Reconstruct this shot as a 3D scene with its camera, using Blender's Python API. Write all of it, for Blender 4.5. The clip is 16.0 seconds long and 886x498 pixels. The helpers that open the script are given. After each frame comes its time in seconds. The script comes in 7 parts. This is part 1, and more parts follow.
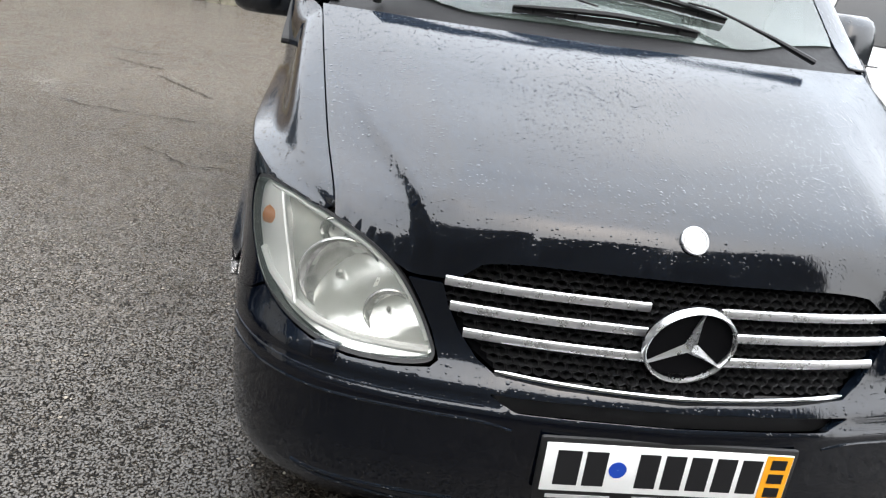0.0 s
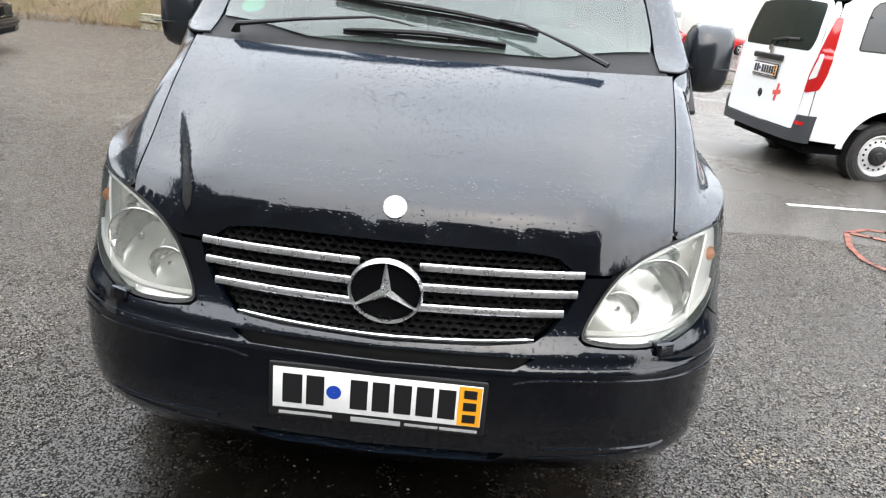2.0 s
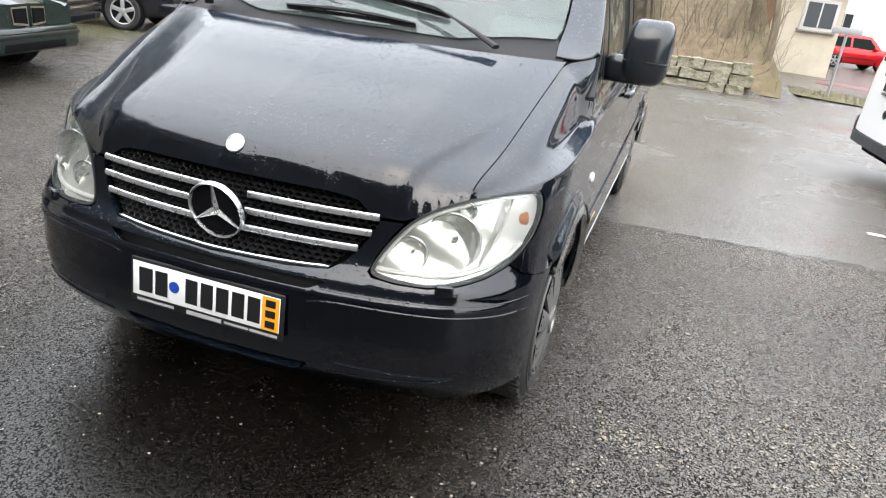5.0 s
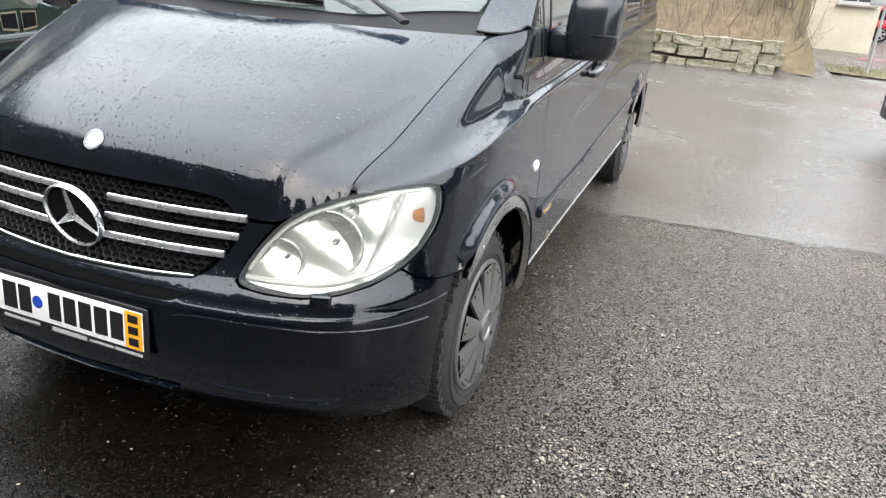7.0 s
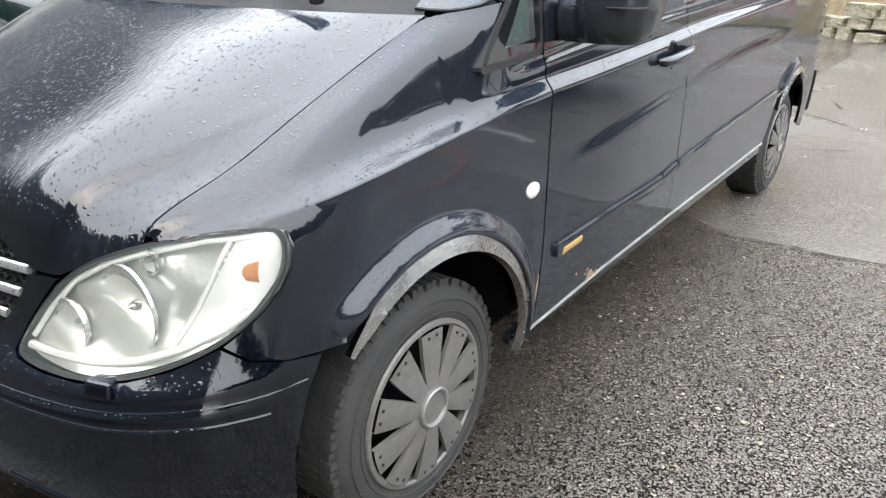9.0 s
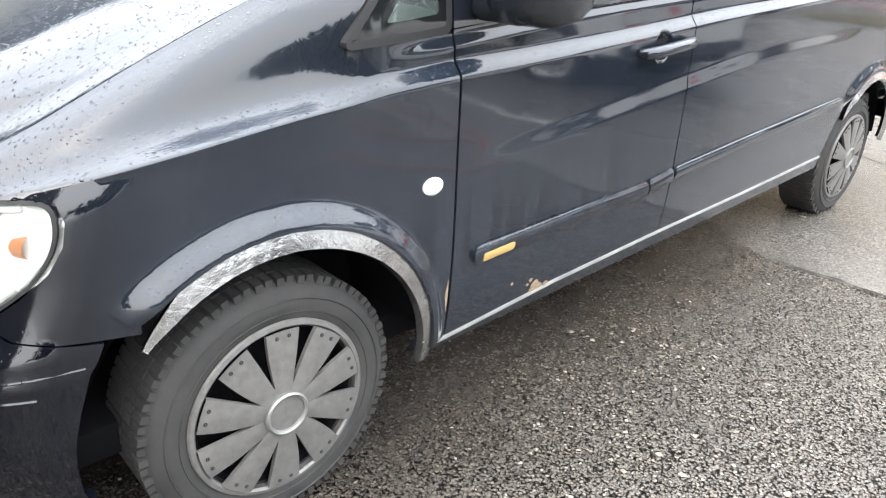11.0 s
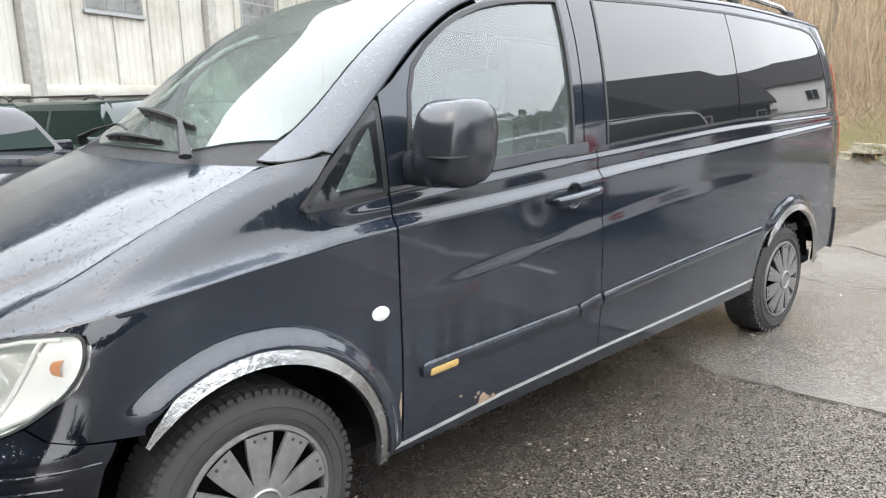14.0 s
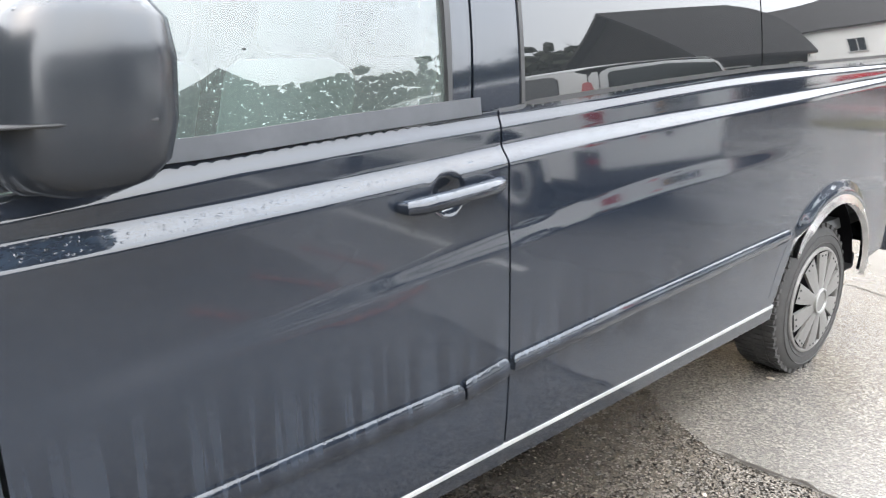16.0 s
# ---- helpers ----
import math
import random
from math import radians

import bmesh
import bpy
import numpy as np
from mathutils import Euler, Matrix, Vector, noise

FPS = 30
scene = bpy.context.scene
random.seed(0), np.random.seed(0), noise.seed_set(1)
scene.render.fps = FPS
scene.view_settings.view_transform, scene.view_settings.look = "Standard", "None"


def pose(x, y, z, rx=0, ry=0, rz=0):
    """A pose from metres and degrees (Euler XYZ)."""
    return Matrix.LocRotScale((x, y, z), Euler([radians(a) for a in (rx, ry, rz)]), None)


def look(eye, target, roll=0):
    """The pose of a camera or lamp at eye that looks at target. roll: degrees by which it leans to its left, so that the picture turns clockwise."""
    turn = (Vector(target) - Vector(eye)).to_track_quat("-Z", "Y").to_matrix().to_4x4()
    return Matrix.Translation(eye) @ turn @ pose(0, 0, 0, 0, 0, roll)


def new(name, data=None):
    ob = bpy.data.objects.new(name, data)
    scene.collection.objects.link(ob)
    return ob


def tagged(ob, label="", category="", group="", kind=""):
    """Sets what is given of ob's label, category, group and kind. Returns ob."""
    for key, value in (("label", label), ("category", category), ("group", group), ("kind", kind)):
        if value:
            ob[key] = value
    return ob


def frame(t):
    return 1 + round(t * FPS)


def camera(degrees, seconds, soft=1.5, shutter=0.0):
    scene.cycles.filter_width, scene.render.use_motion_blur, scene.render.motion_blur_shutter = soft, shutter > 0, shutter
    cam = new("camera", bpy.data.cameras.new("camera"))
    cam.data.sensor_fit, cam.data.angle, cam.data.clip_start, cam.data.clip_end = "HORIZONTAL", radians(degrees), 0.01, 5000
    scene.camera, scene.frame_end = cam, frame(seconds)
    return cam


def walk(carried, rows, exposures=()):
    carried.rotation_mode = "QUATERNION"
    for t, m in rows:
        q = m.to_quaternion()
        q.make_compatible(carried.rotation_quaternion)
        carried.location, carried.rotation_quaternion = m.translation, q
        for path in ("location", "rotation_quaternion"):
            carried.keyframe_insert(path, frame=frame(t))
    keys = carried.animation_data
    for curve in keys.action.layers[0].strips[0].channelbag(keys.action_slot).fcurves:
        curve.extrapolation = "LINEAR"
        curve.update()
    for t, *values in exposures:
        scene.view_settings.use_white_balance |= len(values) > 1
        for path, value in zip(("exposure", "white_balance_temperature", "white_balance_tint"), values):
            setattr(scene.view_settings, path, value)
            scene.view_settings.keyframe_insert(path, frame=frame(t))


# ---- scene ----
from mathutils import geometry

cam = camera(63.8, 16.0, soft=1.2)
PATH = [
    (0, (-0.674, -1.123, 1.366), (-0.417, 0.723, 0.64), 8.2),
    (0.5, (-0.447, -1.266, 1.408), (-0.259, 0.59, 0.686), 3.5),
    (1, (-0.198, -1.406, 1.4), (-0.098, 0.47, 0.716), 3.9),
    (1.5, (-0.047, -1.486, 1.44), (0.044, 0.389, 0.752), 1.9),
    (2, (0.192, -1.527, 1.437), (0.118, 0.354, 0.763), 4.9),
    (2.5, (0.325, -1.571, 1.449), (0.102, 0.286, 0.74), 3.4),
    (3, (0.445, -1.664, 1.455), (0.165, 0.206, 0.801), 3.3),
    (3.5, (0.609, -1.763, 1.464), (0.29, 0.106, 0.826), 6.9),
    (4, (0.843, -1.752, 1.476), (0.499, 0.103, 0.811), 5.5),
    (4.2, (0.939, -1.716, 1.469), (0.523, 0.118, 0.789), 6.3),
    (6.3, (1.493, -1.594, 1.464), (0.85, 0.152, 0.732), 5.0),
    (6.5, (1.524, -1.503, 1.462), (0.871, 0.232, 0.713), 3.8),
    (7, (1.532, -1.265, 1.43), (0.892, 0.482, 0.695), 4.5),
    (7.5, (1.627, -1.059, 1.42), (0.971, 0.669, 0.657), 3.5),
    (8, (1.744, -0.784, 1.414), (0.75, 0.767, 0.635), 2.3),
    (8.5, (1.801, -0.575, 1.374), (0.773, 0.955, 0.597), 1.9),
    (8.7, (1.818, -0.483, 1.377), (0.763, 1.027, 0.6), 1.2),
    (10.8, (2.167, 0.065, 1.343), (0.854, 1.334, 0.528), 2.8),
    (11, (2.15, 0.149, 1.348), (0.829, 1.404, 0.523), 2.5),
    (11.5, (2.261, 0.284, 1.308), (0.744, 1.356, 0.568), 2.9),
    (12, (2.385, 0.223, 1.359), (0.882, 1.418, 0.799), 4.2),
    (12.5, (2.546, 0.019, 1.392), (1.177, 1.415, 0.969), 1.4),
    (13, (2.641, -0.084, 1.394), (1.283, 1.337, 1.021), 1.0),
    (13.5, (2.639, -0.074, 1.415), (1.223, 1.282, 1.022), -0.7),
    (14, (2.614, -0.002, 1.412), (1.165, 1.312, 0.997), -1.3),
    (14.5, (2.534, 0.254, 1.409), (1.023, 1.49, 0.971), 1.1),
    (15, (2.403, 0.523, 1.372), (0.886, 1.734, 0.891), -0.7),
    (15.5, (2.123, 0.87, 1.355), (0.732, 2.224, 0.872), 3.4),
    (16, (2.077, 1.225, 1.313), (0.602, 2.473, 0.798), -0.9),
]
walk(cam, [(t, look(eye, target, roll)) for t, eye, target, roll in PATH],
     exposures=[(0.0, 0.36), (4.2, 0.37), (6.5, 0.44), (8.0, 0.46), (8.5, 0.57), (11.0, 1.2), (12.0, 1.35), (12.5, 1.2), (13.0, 0.98), (13.5, 0.84), (14.0, 0.79), (14.5, 0.95), (15.0, 1.15), (15.5, 1.42), (16.0, 1.45)])

# ---------------------------------------------------------------- light
world = bpy.data.worlds.new("overcast")
scene.world = world
world.use_nodes = True
wn, wl = world.node_tree.nodes, world.node_tree.links
sky = wn.new("ShaderNodeTexSky")
sky.sky_type, sky.sun_disc = "NISHITA", False
SUN_UP, SUN_TURN = radians(48), radians(160)
sky.sun_elevation, sky.sun_rotation = SUN_UP, SUN_TURN
sky.air_density, sky.dust_density, sky.ozone_density = 1.0, 6.0, 1.0
cloud = wn.new("ShaderNodeTexNoise")
cloud.inputs["Scale"].default_value, cloud.inputs["Detail"].default_value = 2.2, 4.0
veil = wn.new("ShaderNodeValToRGB")
veil.color_ramp.elements[0].position, veil.color_ramp.elements[0].color = 0.3, (0.84, 0.90, 0.98, 1)
veil.color_ramp.elements[1].position, veil.color_ramp.elements[1].color = 0.75, (1.0, 1.0, 1.0, 1)
wl.new(cloud.outputs["Fac"], veil.inputs["Fac"])
bg_sky, bg_cloud, both_bg = wn["Background"], wn.new("ShaderNodeBackground"), wn.new("ShaderNodeAddShader")
wl.new(sky.outputs["Color"], bg_sky.inputs["Color"])
bg_sky.inputs["Strength"].default_value = 0.05
wl.new(veil.outputs["Color"], bg_cloud.inputs["Color"])
lift = wn.new("ShaderNodeTexCoord")
axes = wn.new("ShaderNodeSeparateXYZ")
wl.new(lift.outputs["Generated"], axes.inputs[0])
rise = wn.new("ShaderNodeMapRange")
rise.inputs["From Min"].default_value, rise.inputs["From Max"].default_value = 0.0, 1.0
rise.inputs["To Min"].default_value, rise.inputs["To Max"].default_value = 2.3, 3.9
wl.new(axes.outputs["Z"], rise.inputs["Value"])
wl.new(rise.outputs[0], bg_cloud.inputs["Strength"])
wl.new(bg_sky.outputs[0], both_bg.inputs[0])
wl.new(bg_cloud.outputs[0], both_bg.inputs[1])
wl.new(both_bg.outputs[0], wn["World Output"].inputs["Surface"])
sun = new("sun", bpy.data.lights.new("sun", "SUN"))
sun.data.energy, sun.data.angle, sun.data.color = 0.5, radians(110), (1.0, 0.97, 0.93)
sun.rotation_euler = (radians(90) - SUN_UP, 0, SUN_TURN + math.pi)


# ---------------------------------------------------------------- small maths
def pchip(points):
    """A smooth curve through points (x, y), x rising, without overshoot."""
    xs, ys = np.array(points, float).T
    h, d = np.diff(xs), np.diff(ys) / np.diff(xs)
    m = np.zeros(len(xs))
    m[0], m[-1] = d[0], d[-1]
    for i in range(1, len(xs) - 1):
        if d[i - 1] * d[i] > 0:
            w1, w2 = 2 * h[i] + h[i - 1], h[i] + 2 * h[i - 1]
            m[i] = (w1 + w2) / (w1 / d[i - 1] + w2 / d[i])
    lx, ly, lm = xs.tolist(), ys.tolist(), m.tolist()

    def at(x):
        if x <= lx[0]:
            return ly[0] + (x - lx[0]) * lm[0]
        if x >= lx[-1]:
            return ly[-1] + (x - lx[-1]) * lm[-1]
        i = 0
        while lx[i + 1] < x:
            i += 1
        w = lx[i + 1] - lx[i]
        t = (x - lx[i]) / w
        return ((1 + 2 * t) * ly[i] + t * w * lm[i]) * (1 - t) ** 2 + ((3 - 2 * t) * ly[i + 1] + (t - 1) * w * lm[i + 1]) * t * t

    return at


def sm(t):
    t = min(1.0, max(0.0, t))
    return t * t * (3 - 2 * t)


def resample(loop, step, closed=True):
    out = []
    n = len(loop)
    for i in range(n if closed else n - 1):
        a, b = Vector(loop[i]), Vector(loop[(i + 1) % n])
        k = max(1, round((b - a).length / step))
        out += [tuple(a.lerp(b, j / k)) for j in range(k)]
    if not closed:
        out.append(tuple(loop[-1]))
    return out


def rounded(loop, r, k=4):
    """A flat closed outline with its corners rounded by about r."""
    out, n = [], len(loop)
    for i in range(n):
        p, a, b = Vector(loop[i]), Vector(loop[i - 1]), Vector(loop[(i + 1) % n])
        ra = min(r, (a - p).length * 0.45)
        rb = min(r, (b - p).length * 0.45)
        s, e = p + (a - p).normalized() * ra, p + (b - p).normalized() * rb
        for j in range(k + 1):
            t = j / k
            out.append(tuple((1 - t) ** 2 * s + 2 * t * (1 - t) * p + t * t * e))
    return out


def inside(points, loop):
    px, py = points[:, 0], points[:, 1]
    res = np.zeros(len(points), bool)
    n = len(loop)
    for i in range(n):
        (x1, y1), (x2, y2) = loop[i], loop[i - 1]
        if y1 != y2:
            res ^= ((y1 > py) != (y2 > py)) & (px < (x2 - x1) * (py - y1) / (y2 - y1) + x1)
    return res


# ---------------------------------------------------------------- mesh helpers
def put(name, mesh, mat, parent=None, label=""):
    ob = new(name, mesh)
    if mat is not None:
        mesh.materials.append(mat)
    ob.parent = parent
    if label:
        ob["label"] = label
    return ob


def part(name, bm, mat, parent=None, label="", smooth=True, sharp=0.6):
    mesh = bpy.data.meshes.new(name)
    bmesh.ops.recalc_face_normals(bm, faces=bm.faces[:])
    if smooth:
        for f in bm.faces:
            f.smooth = True
        for e in bm.edges:
            e.smooth = len(e.link_faces) == 2 and e.calc_face_angle(0) < sharp
    bm.to_mesh(mesh)
    bm.free()
    return put(name, mesh, mat, parent, label)


def thing(name, label, category, group="", kind=""):
    return tagged(new(name), label, category, group, kind)


def from_lists(name, verts, faces, mat, parent=None, label="", smooth=False):
    mesh = bpy.data.meshes.new(name)
    mesh.from_pydata([tuple(v) for v in verts], [], faces)
    if smooth:
        mesh.shade_smooth()
    return put(name, mesh, mat, parent, label)


OUT = Vector((0, 2.6, 0.8))


def skin(name, outline, surf, mat, parent, step=0.03, depth=0.012, holes=(), label="", side=1, lift=0.0):
    """A panel: the region of a smooth surface inside a flat outline, with exact normals and turned-in edges."""
    su, sv = step if isinstance(step, tuple) else (step, step)
    step = min(su, sv) * 1.3
    loops = [resample(outline, step)] + [resample(h, step) for h in holes]
    verts, edges = [], []
    for lp in loops:
        k = len(verts)
        verts += lp
        edges += [(k + i, k + (i + 1) % len(lp)) for i in range(len(lp))]
    rim = np.array(verts)
    lo, hi = rim.min(0), rim.max(0)
    gu, gv = np.meshgrid(np.arange(lo[0] + su / 2, hi[0], su), np.arange(lo[1] + sv / 2, hi[1], sv))
    grid = np.stack([gu.ravel(), gv.ravel()], 1)
    if len(grid):
        keep = inside(grid, loops[0])
        for lp in loops[1:]:
            keep &= ~inside(grid, lp)
        grid = grid[keep]
    if len(grid):
        near = np.array([((rim - g) ** 2).sum(1).min() for g in grid])
        verts += [tuple(g) for g in grid[near > (0.45 * step) ** 2]]
    cdt = geometry.delaunay_2d_cdt([Vector(v) for v in verts], edges, [], 0, 1e-7)
    flat, faces = [tuple(v) for v in cdt[0]], [tuple(f) for f in cdt[2]]
    mid = np.array([np.mean([flat[i] for i in f], 0) for f in faces])
    keep = inside(mid, loops[0])
    for lp in loops[1:]:
        keep &= ~inside(mid, lp)
    faces = [f for f, k in zip(faces, keep) if k]
    e, pts, nrm = 1e-3, [], []
    for u, v in flat:
        p = Vector(surf(u, v))
        n = (Vector(surf(u + e, v)) - Vector(surf(u - e, v))).cross(Vector(surf(u, v + e)) - Vector(surf(u, v - e)))
        pts.append(p)
        nrm.append(n.normalized())
    flip = sum(n.dot(p - OUT) for n, p in zip(nrm, pts)) < 0
    if flip:
        nrm = [-n for n in nrm]
    pts = [p + n * lift for p, n in zip(pts, nrm)]
    if side < 0:
        pts, nrm = [Vector((-p.x, p.y, p.z)) for p in pts], [Vector((-n.x, n.y, n.z)) for n in nrm]
    good = []
    for f in faces:
        a, b, c = (pts[i] for i in f)
        good.append(f if (b - a).cross(c - a).dot(nrm[f[0]]) > 0 else f[::-1])
    count = {}
    for f in good:
        for i in range(3):
            a, b = f[i], f[(i + 1) % 3]
            count[(a, b)] = count.get((a, b), 0) + 1
    border = [(a, b) for (a, b) in count if (b, a) not in count]
    allp, alln, nf = list(pts), list(nrm), len(good)
    index = {}
    for a, b in border:
        for i in (a, b):
            if i not in index:
                index[i] = len(allp)
                allp += [pts[i], pts[i] - nrm[i] * depth]
    rims = [(index[b], index[a], index[a] + 1, index[b] + 1) for a, b in border]
    mesh = bpy.data.meshes.new(name)
    mesh.from_pydata([tuple(p) for p in allp], [], good + rims)
    custom = [tuple(nrm[i]) for f in good for i in f]
    for r in rims:
        n = (allp[r[1]] - allp[r[0]]).cross(allp[r[2]] - allp[r[0]])
        n = n.normalized() if n.length > 0 else Vector((0, 0, 1))
        custom += [tuple(n)] * 4
    for p in mesh.polygons:
        p.use_smooth = True
    mesh.normals_split_custom_set(custom)
    return put(name, mesh, mat, parent, label)


def tube_bm(bm, path, r, n=8, flat=1.0, up=(0, 0, 1)):
    """A tube along a path; r a number or one a point."""
    pts = [Vector(p) for p in path]
    rings = []
    for i, p in enumerate(pts):
        d = (pts[min(i + 1, len(pts) - 1)] - pts[max(i - 1, 0)]).normalized()
        a = d.cross(Vector(up))
        a = a.normalized() if a.length > 1e-4 else d.cross(Vector((1, 0, 0))).normalized()
        b = a.cross(d)
        rr = r[i] if isinstance(r, (list, tuple)) else r
        rings.append([bm.verts.new(p + (a * math.cos(t) + b * math.sin(t) * flat) * rr) for t in (2 * math.pi * k / n for k in range(n))])
    for s, e in zip(rings, rings[1:]):
        for k in range(n):
            bm.faces.new((s[k], s[(k + 1) % n], e[(k + 1) % n], e[k]))
    bm.faces.new(rings[0][::-1])
    bm.faces.new(rings[-1])
    return bm


def tube(name, path, r, mat, parent, n=8, flat=1.0, label="", up=(0, 0, 1)):
    return part(name, tube_bm(bmesh.new(), path, r, n, flat, up), mat, parent, label)


def box_bm(bm, lo, hi, bevel=0.0, seg=2, m=None):
    made = bmesh.ops.create_cube(bm, size=1.0)["verts"]
    mid, size = (Vector(lo) + Vector(hi)) / 2, Vector(hi) - Vector(lo)
    for v in made:
        v.co = Vector((v.co.x * size.x, v.co.y * size.y, v.co.z * size.z)) + mid
    if bevel:
        eds = list({e for v in made for e in v.link_edges})
        made = bmesh.ops.bevel(bm, geom=eds, offset=bevel, segments=seg, affect="EDGES", profile=0.5)["verts"] + [v for v in made if v.is_valid]
    if m is not None:
        for v in set(made):
            v.co = m @ v.co
    return bm


def box(name, lo, hi, mat, parent=None, bevel=0.0, label="", seg=2, m=None):
    return part(name, box_bm(bmesh.new(), lo, hi, bevel, seg, m), mat, parent, label)


def lathe_bm(bm, profile, n, m, closed=False):
    """Turns a profile of (radius, along) about the x axis of m."""
    rings = []
    for r, x in profile:
        rings.append([bm.verts.new(m @ Vector((x, r * math.cos(2 * math.pi * k / n), r * math.sin(2 * math.pi * k / n)))) for k in range(n)])
    pairs = list(zip(rings, rings[1:])) + ([(rings[-1], rings[0])] if closed else [])
    for s, e in pairs:
        for k in range(n):
            bm.faces.new((s[k], s[(k + 1) % n], e[(k + 1) % n], e[k]))
    return bm


def lathe(name, profile, n, m, mat, parent, label="", closed=False):
    return part(name, lathe_bm(bmesh.new(), profile, n, m, closed), mat, parent, label)


# ---------------------------------------------------------------- materials
def material(name, color, rough=0.5, metal=0.0, spec=0.5, coat=0.0, coat_rough=0.03, emit=None):
    mat = bpy.data.materials.new(name)
    mat.use_nodes = True
    b = mat.node_tree.nodes["Principled BSDF"]
    b.inputs["Base Color"].default_value = (*color, 1)
    b.inputs["Roughness"].default_value, b.inputs["Metallic"].default_value = rough, metal
    b.inputs["Specular IOR Level"].default_value = spec
    b.inputs["Coat Weight"].default_value, b.inputs["Coat Roughness"].default_value = coat, coat_rough
    if emit:
        b.inputs["Emission Color"].default_value, b.inputs["Emission Strength"].default_value = (*color, 1), emit
    return mat


def node(mat, kind, **inputs):
    n = mat.node_tree.nodes.new(kind)
    for k, v in inputs.items():
        n.inputs[k.replace("_", " ")].default_value = v
    return n


def bsdf(mat):
    return mat.node_tree.nodes["Principled BSDF"]


def link(mat, a, b):
    mat.node_tree.links.new(a, b)


def coords(mat, scale=(1, 1, 1)):
    tc = node(mat, "ShaderNodeTexCoord")
    mp = node(mat, "ShaderNodeMapping")
    mp.inputs["Scale"].default_value = scale
    link(mat, tc.outputs["Object"], mp.inputs["Vector"])
    return mp.outputs["Vector"]


def noise_tex(mat, scale, detail=4.0, rough=0.55, stretch=(1, 1, 1)):
    n = node(mat, "ShaderNodeTexNoise", Scale=scale, Detail=detail, Roughness=rough)
    link(mat, coords(mat, stretch), n.inputs["Vector"])
    return n


def ramp(mat, src, stops):
    r = node(mat, "ShaderNodeValToRGB")
    els = r.color_ramp.elements
    while len(els) < len(stops):
        els.new(0.5)
    for e, (p, c) in zip(els, stops):
        e.position, e.color = p, (*c, 1) if len(c) == 3 else c
    link(mat, src, r.inputs["Fac"])
    return r.outputs["Color"]


def bump(mat, src, strength, dist, target=None, normal=None):
    b = node(mat, "ShaderNodeBump", Strength=strength, Distance=dist)
    link(mat, src, b.inputs["Height"])
    if normal is not None:
        link(mat, normal, b.inputs["Normal"])
    if target is not None:
        link(mat, b.outputs["Normal"], target)
    return b.outputs["Normal"]


def mixc(mat, fac, a, b, mode="MIX"):
    m = node(mat, "ShaderNodeMix")
    m.data_type, m.blend_type = "RGBA", mode
    for src, sock in ((fac, m.inputs[0]), (a, m.inputs[6]), (b, m.inputs[7])):
        if isinstance(src, (int, float)):
            sock.default_value = src
        elif isinstance(src, tuple):
            sock.default_value = (*src, 1)
        else:
            link(mat, src, sock)
    return m.outputs[2]


def grained(name, c0, c1, scale, rough=0.6, rough2=None, bump_scale=None, bump_d=0.002, metal=0.0, spec=0.5, stretch=(1, 1, 1), c2=None, scale2=None):
    mat = material(name, c0, rough, metal, spec)
    n = noise_tex(mat, scale, 6, 0.6, stretch)
    col = ramp(mat, n.outputs["Fac"], [(0.3, c0), (0.7, c1)])
    if c2:
        n2 = noise_tex(mat, scale2 or scale / 6, 4, 0.6)
        col = mixc(mat, ramp(mat, n2.outputs["Fac"], [(0.45, (0, 0, 0)), (0.68, (1, 1, 1))]), col, c2)
    link(mat, col, bsdf(mat).inputs["Base Color"])
    if rough2 is not None:
        link(mat, ramp(mat, n.outputs["Fac"], [(0.3, (rough,) * 3), (0.7, (rough2,) * 3)]), bsdf(mat).inputs["Roughness"])
    if bump_scale:
        nb = noise_tex(mat, bump_scale, 5, 0.6, stretch)
        bump(mat, nb.outputs["Fac"], 0.6, bump_d, bsdf(mat).inputs["Normal"])
    return mat


def add_drops(mat, strength=1.0, run_off=False):
    """Rain drops as fine relief in two sizes; with run_off they thin out on upright faces."""
    last = None
    if run_off:
        geo = node(mat, "ShaderNodeNewGeometry")
        face = node(mat, "ShaderNodeSeparateXYZ")
        link(mat, geo.outputs["Normal"], face.inputs[0])
        hold = ramp(mat, face.outputs["Z"], [(0.32, (0.04,) * 3), (0.66, (1, 1, 1))])
    for scale, gain, less, d in ((58.0, 0.36, 0.085, 0.0033), (118.0, 0.40, 0.03, 0.0023)):
        v = node(mat, "ShaderNodeTexVoronoi", Scale=scale, Randomness=1.0)
        link(mat, coords(mat), v.inputs["Vector"])
        pick = node(mat, "ShaderNodeSeparateColor")
        link(mat, v.outputs["Color"], pick.inputs[0])
        size = node(mat, "ShaderNodeMath")
        size.operation = "MULTIPLY_ADD"
        link(mat, pick.outputs[0], size.inputs[0])
        size.inputs[1].default_value, size.inputs[2].default_value = gain, -less
        diff = node(mat, "ShaderNodeMath")
        diff.operation = "SUBTRACT"
        link(mat, size.outputs[0], diff.inputs[0])
        link(mat, v.outputs["Distance"], diff.inputs[1])
        pos = node(mat, "ShaderNodeMath")
        pos.operation = "MAXIMUM"
        link(mat, diff.outputs[0], pos.inputs[0])
        pos.inputs[1].default_value = 0.0
        root = node(mat, "ShaderNodeMath")
        root.operation = "SQRT"
        link(mat, pos.outputs[0], root.inputs[0])
        last = bump(mat, root.outputs[0], strength, d, None, last)
        if run_off:
            link(mat, hold, last.node.inputs["Strength"])
    return last


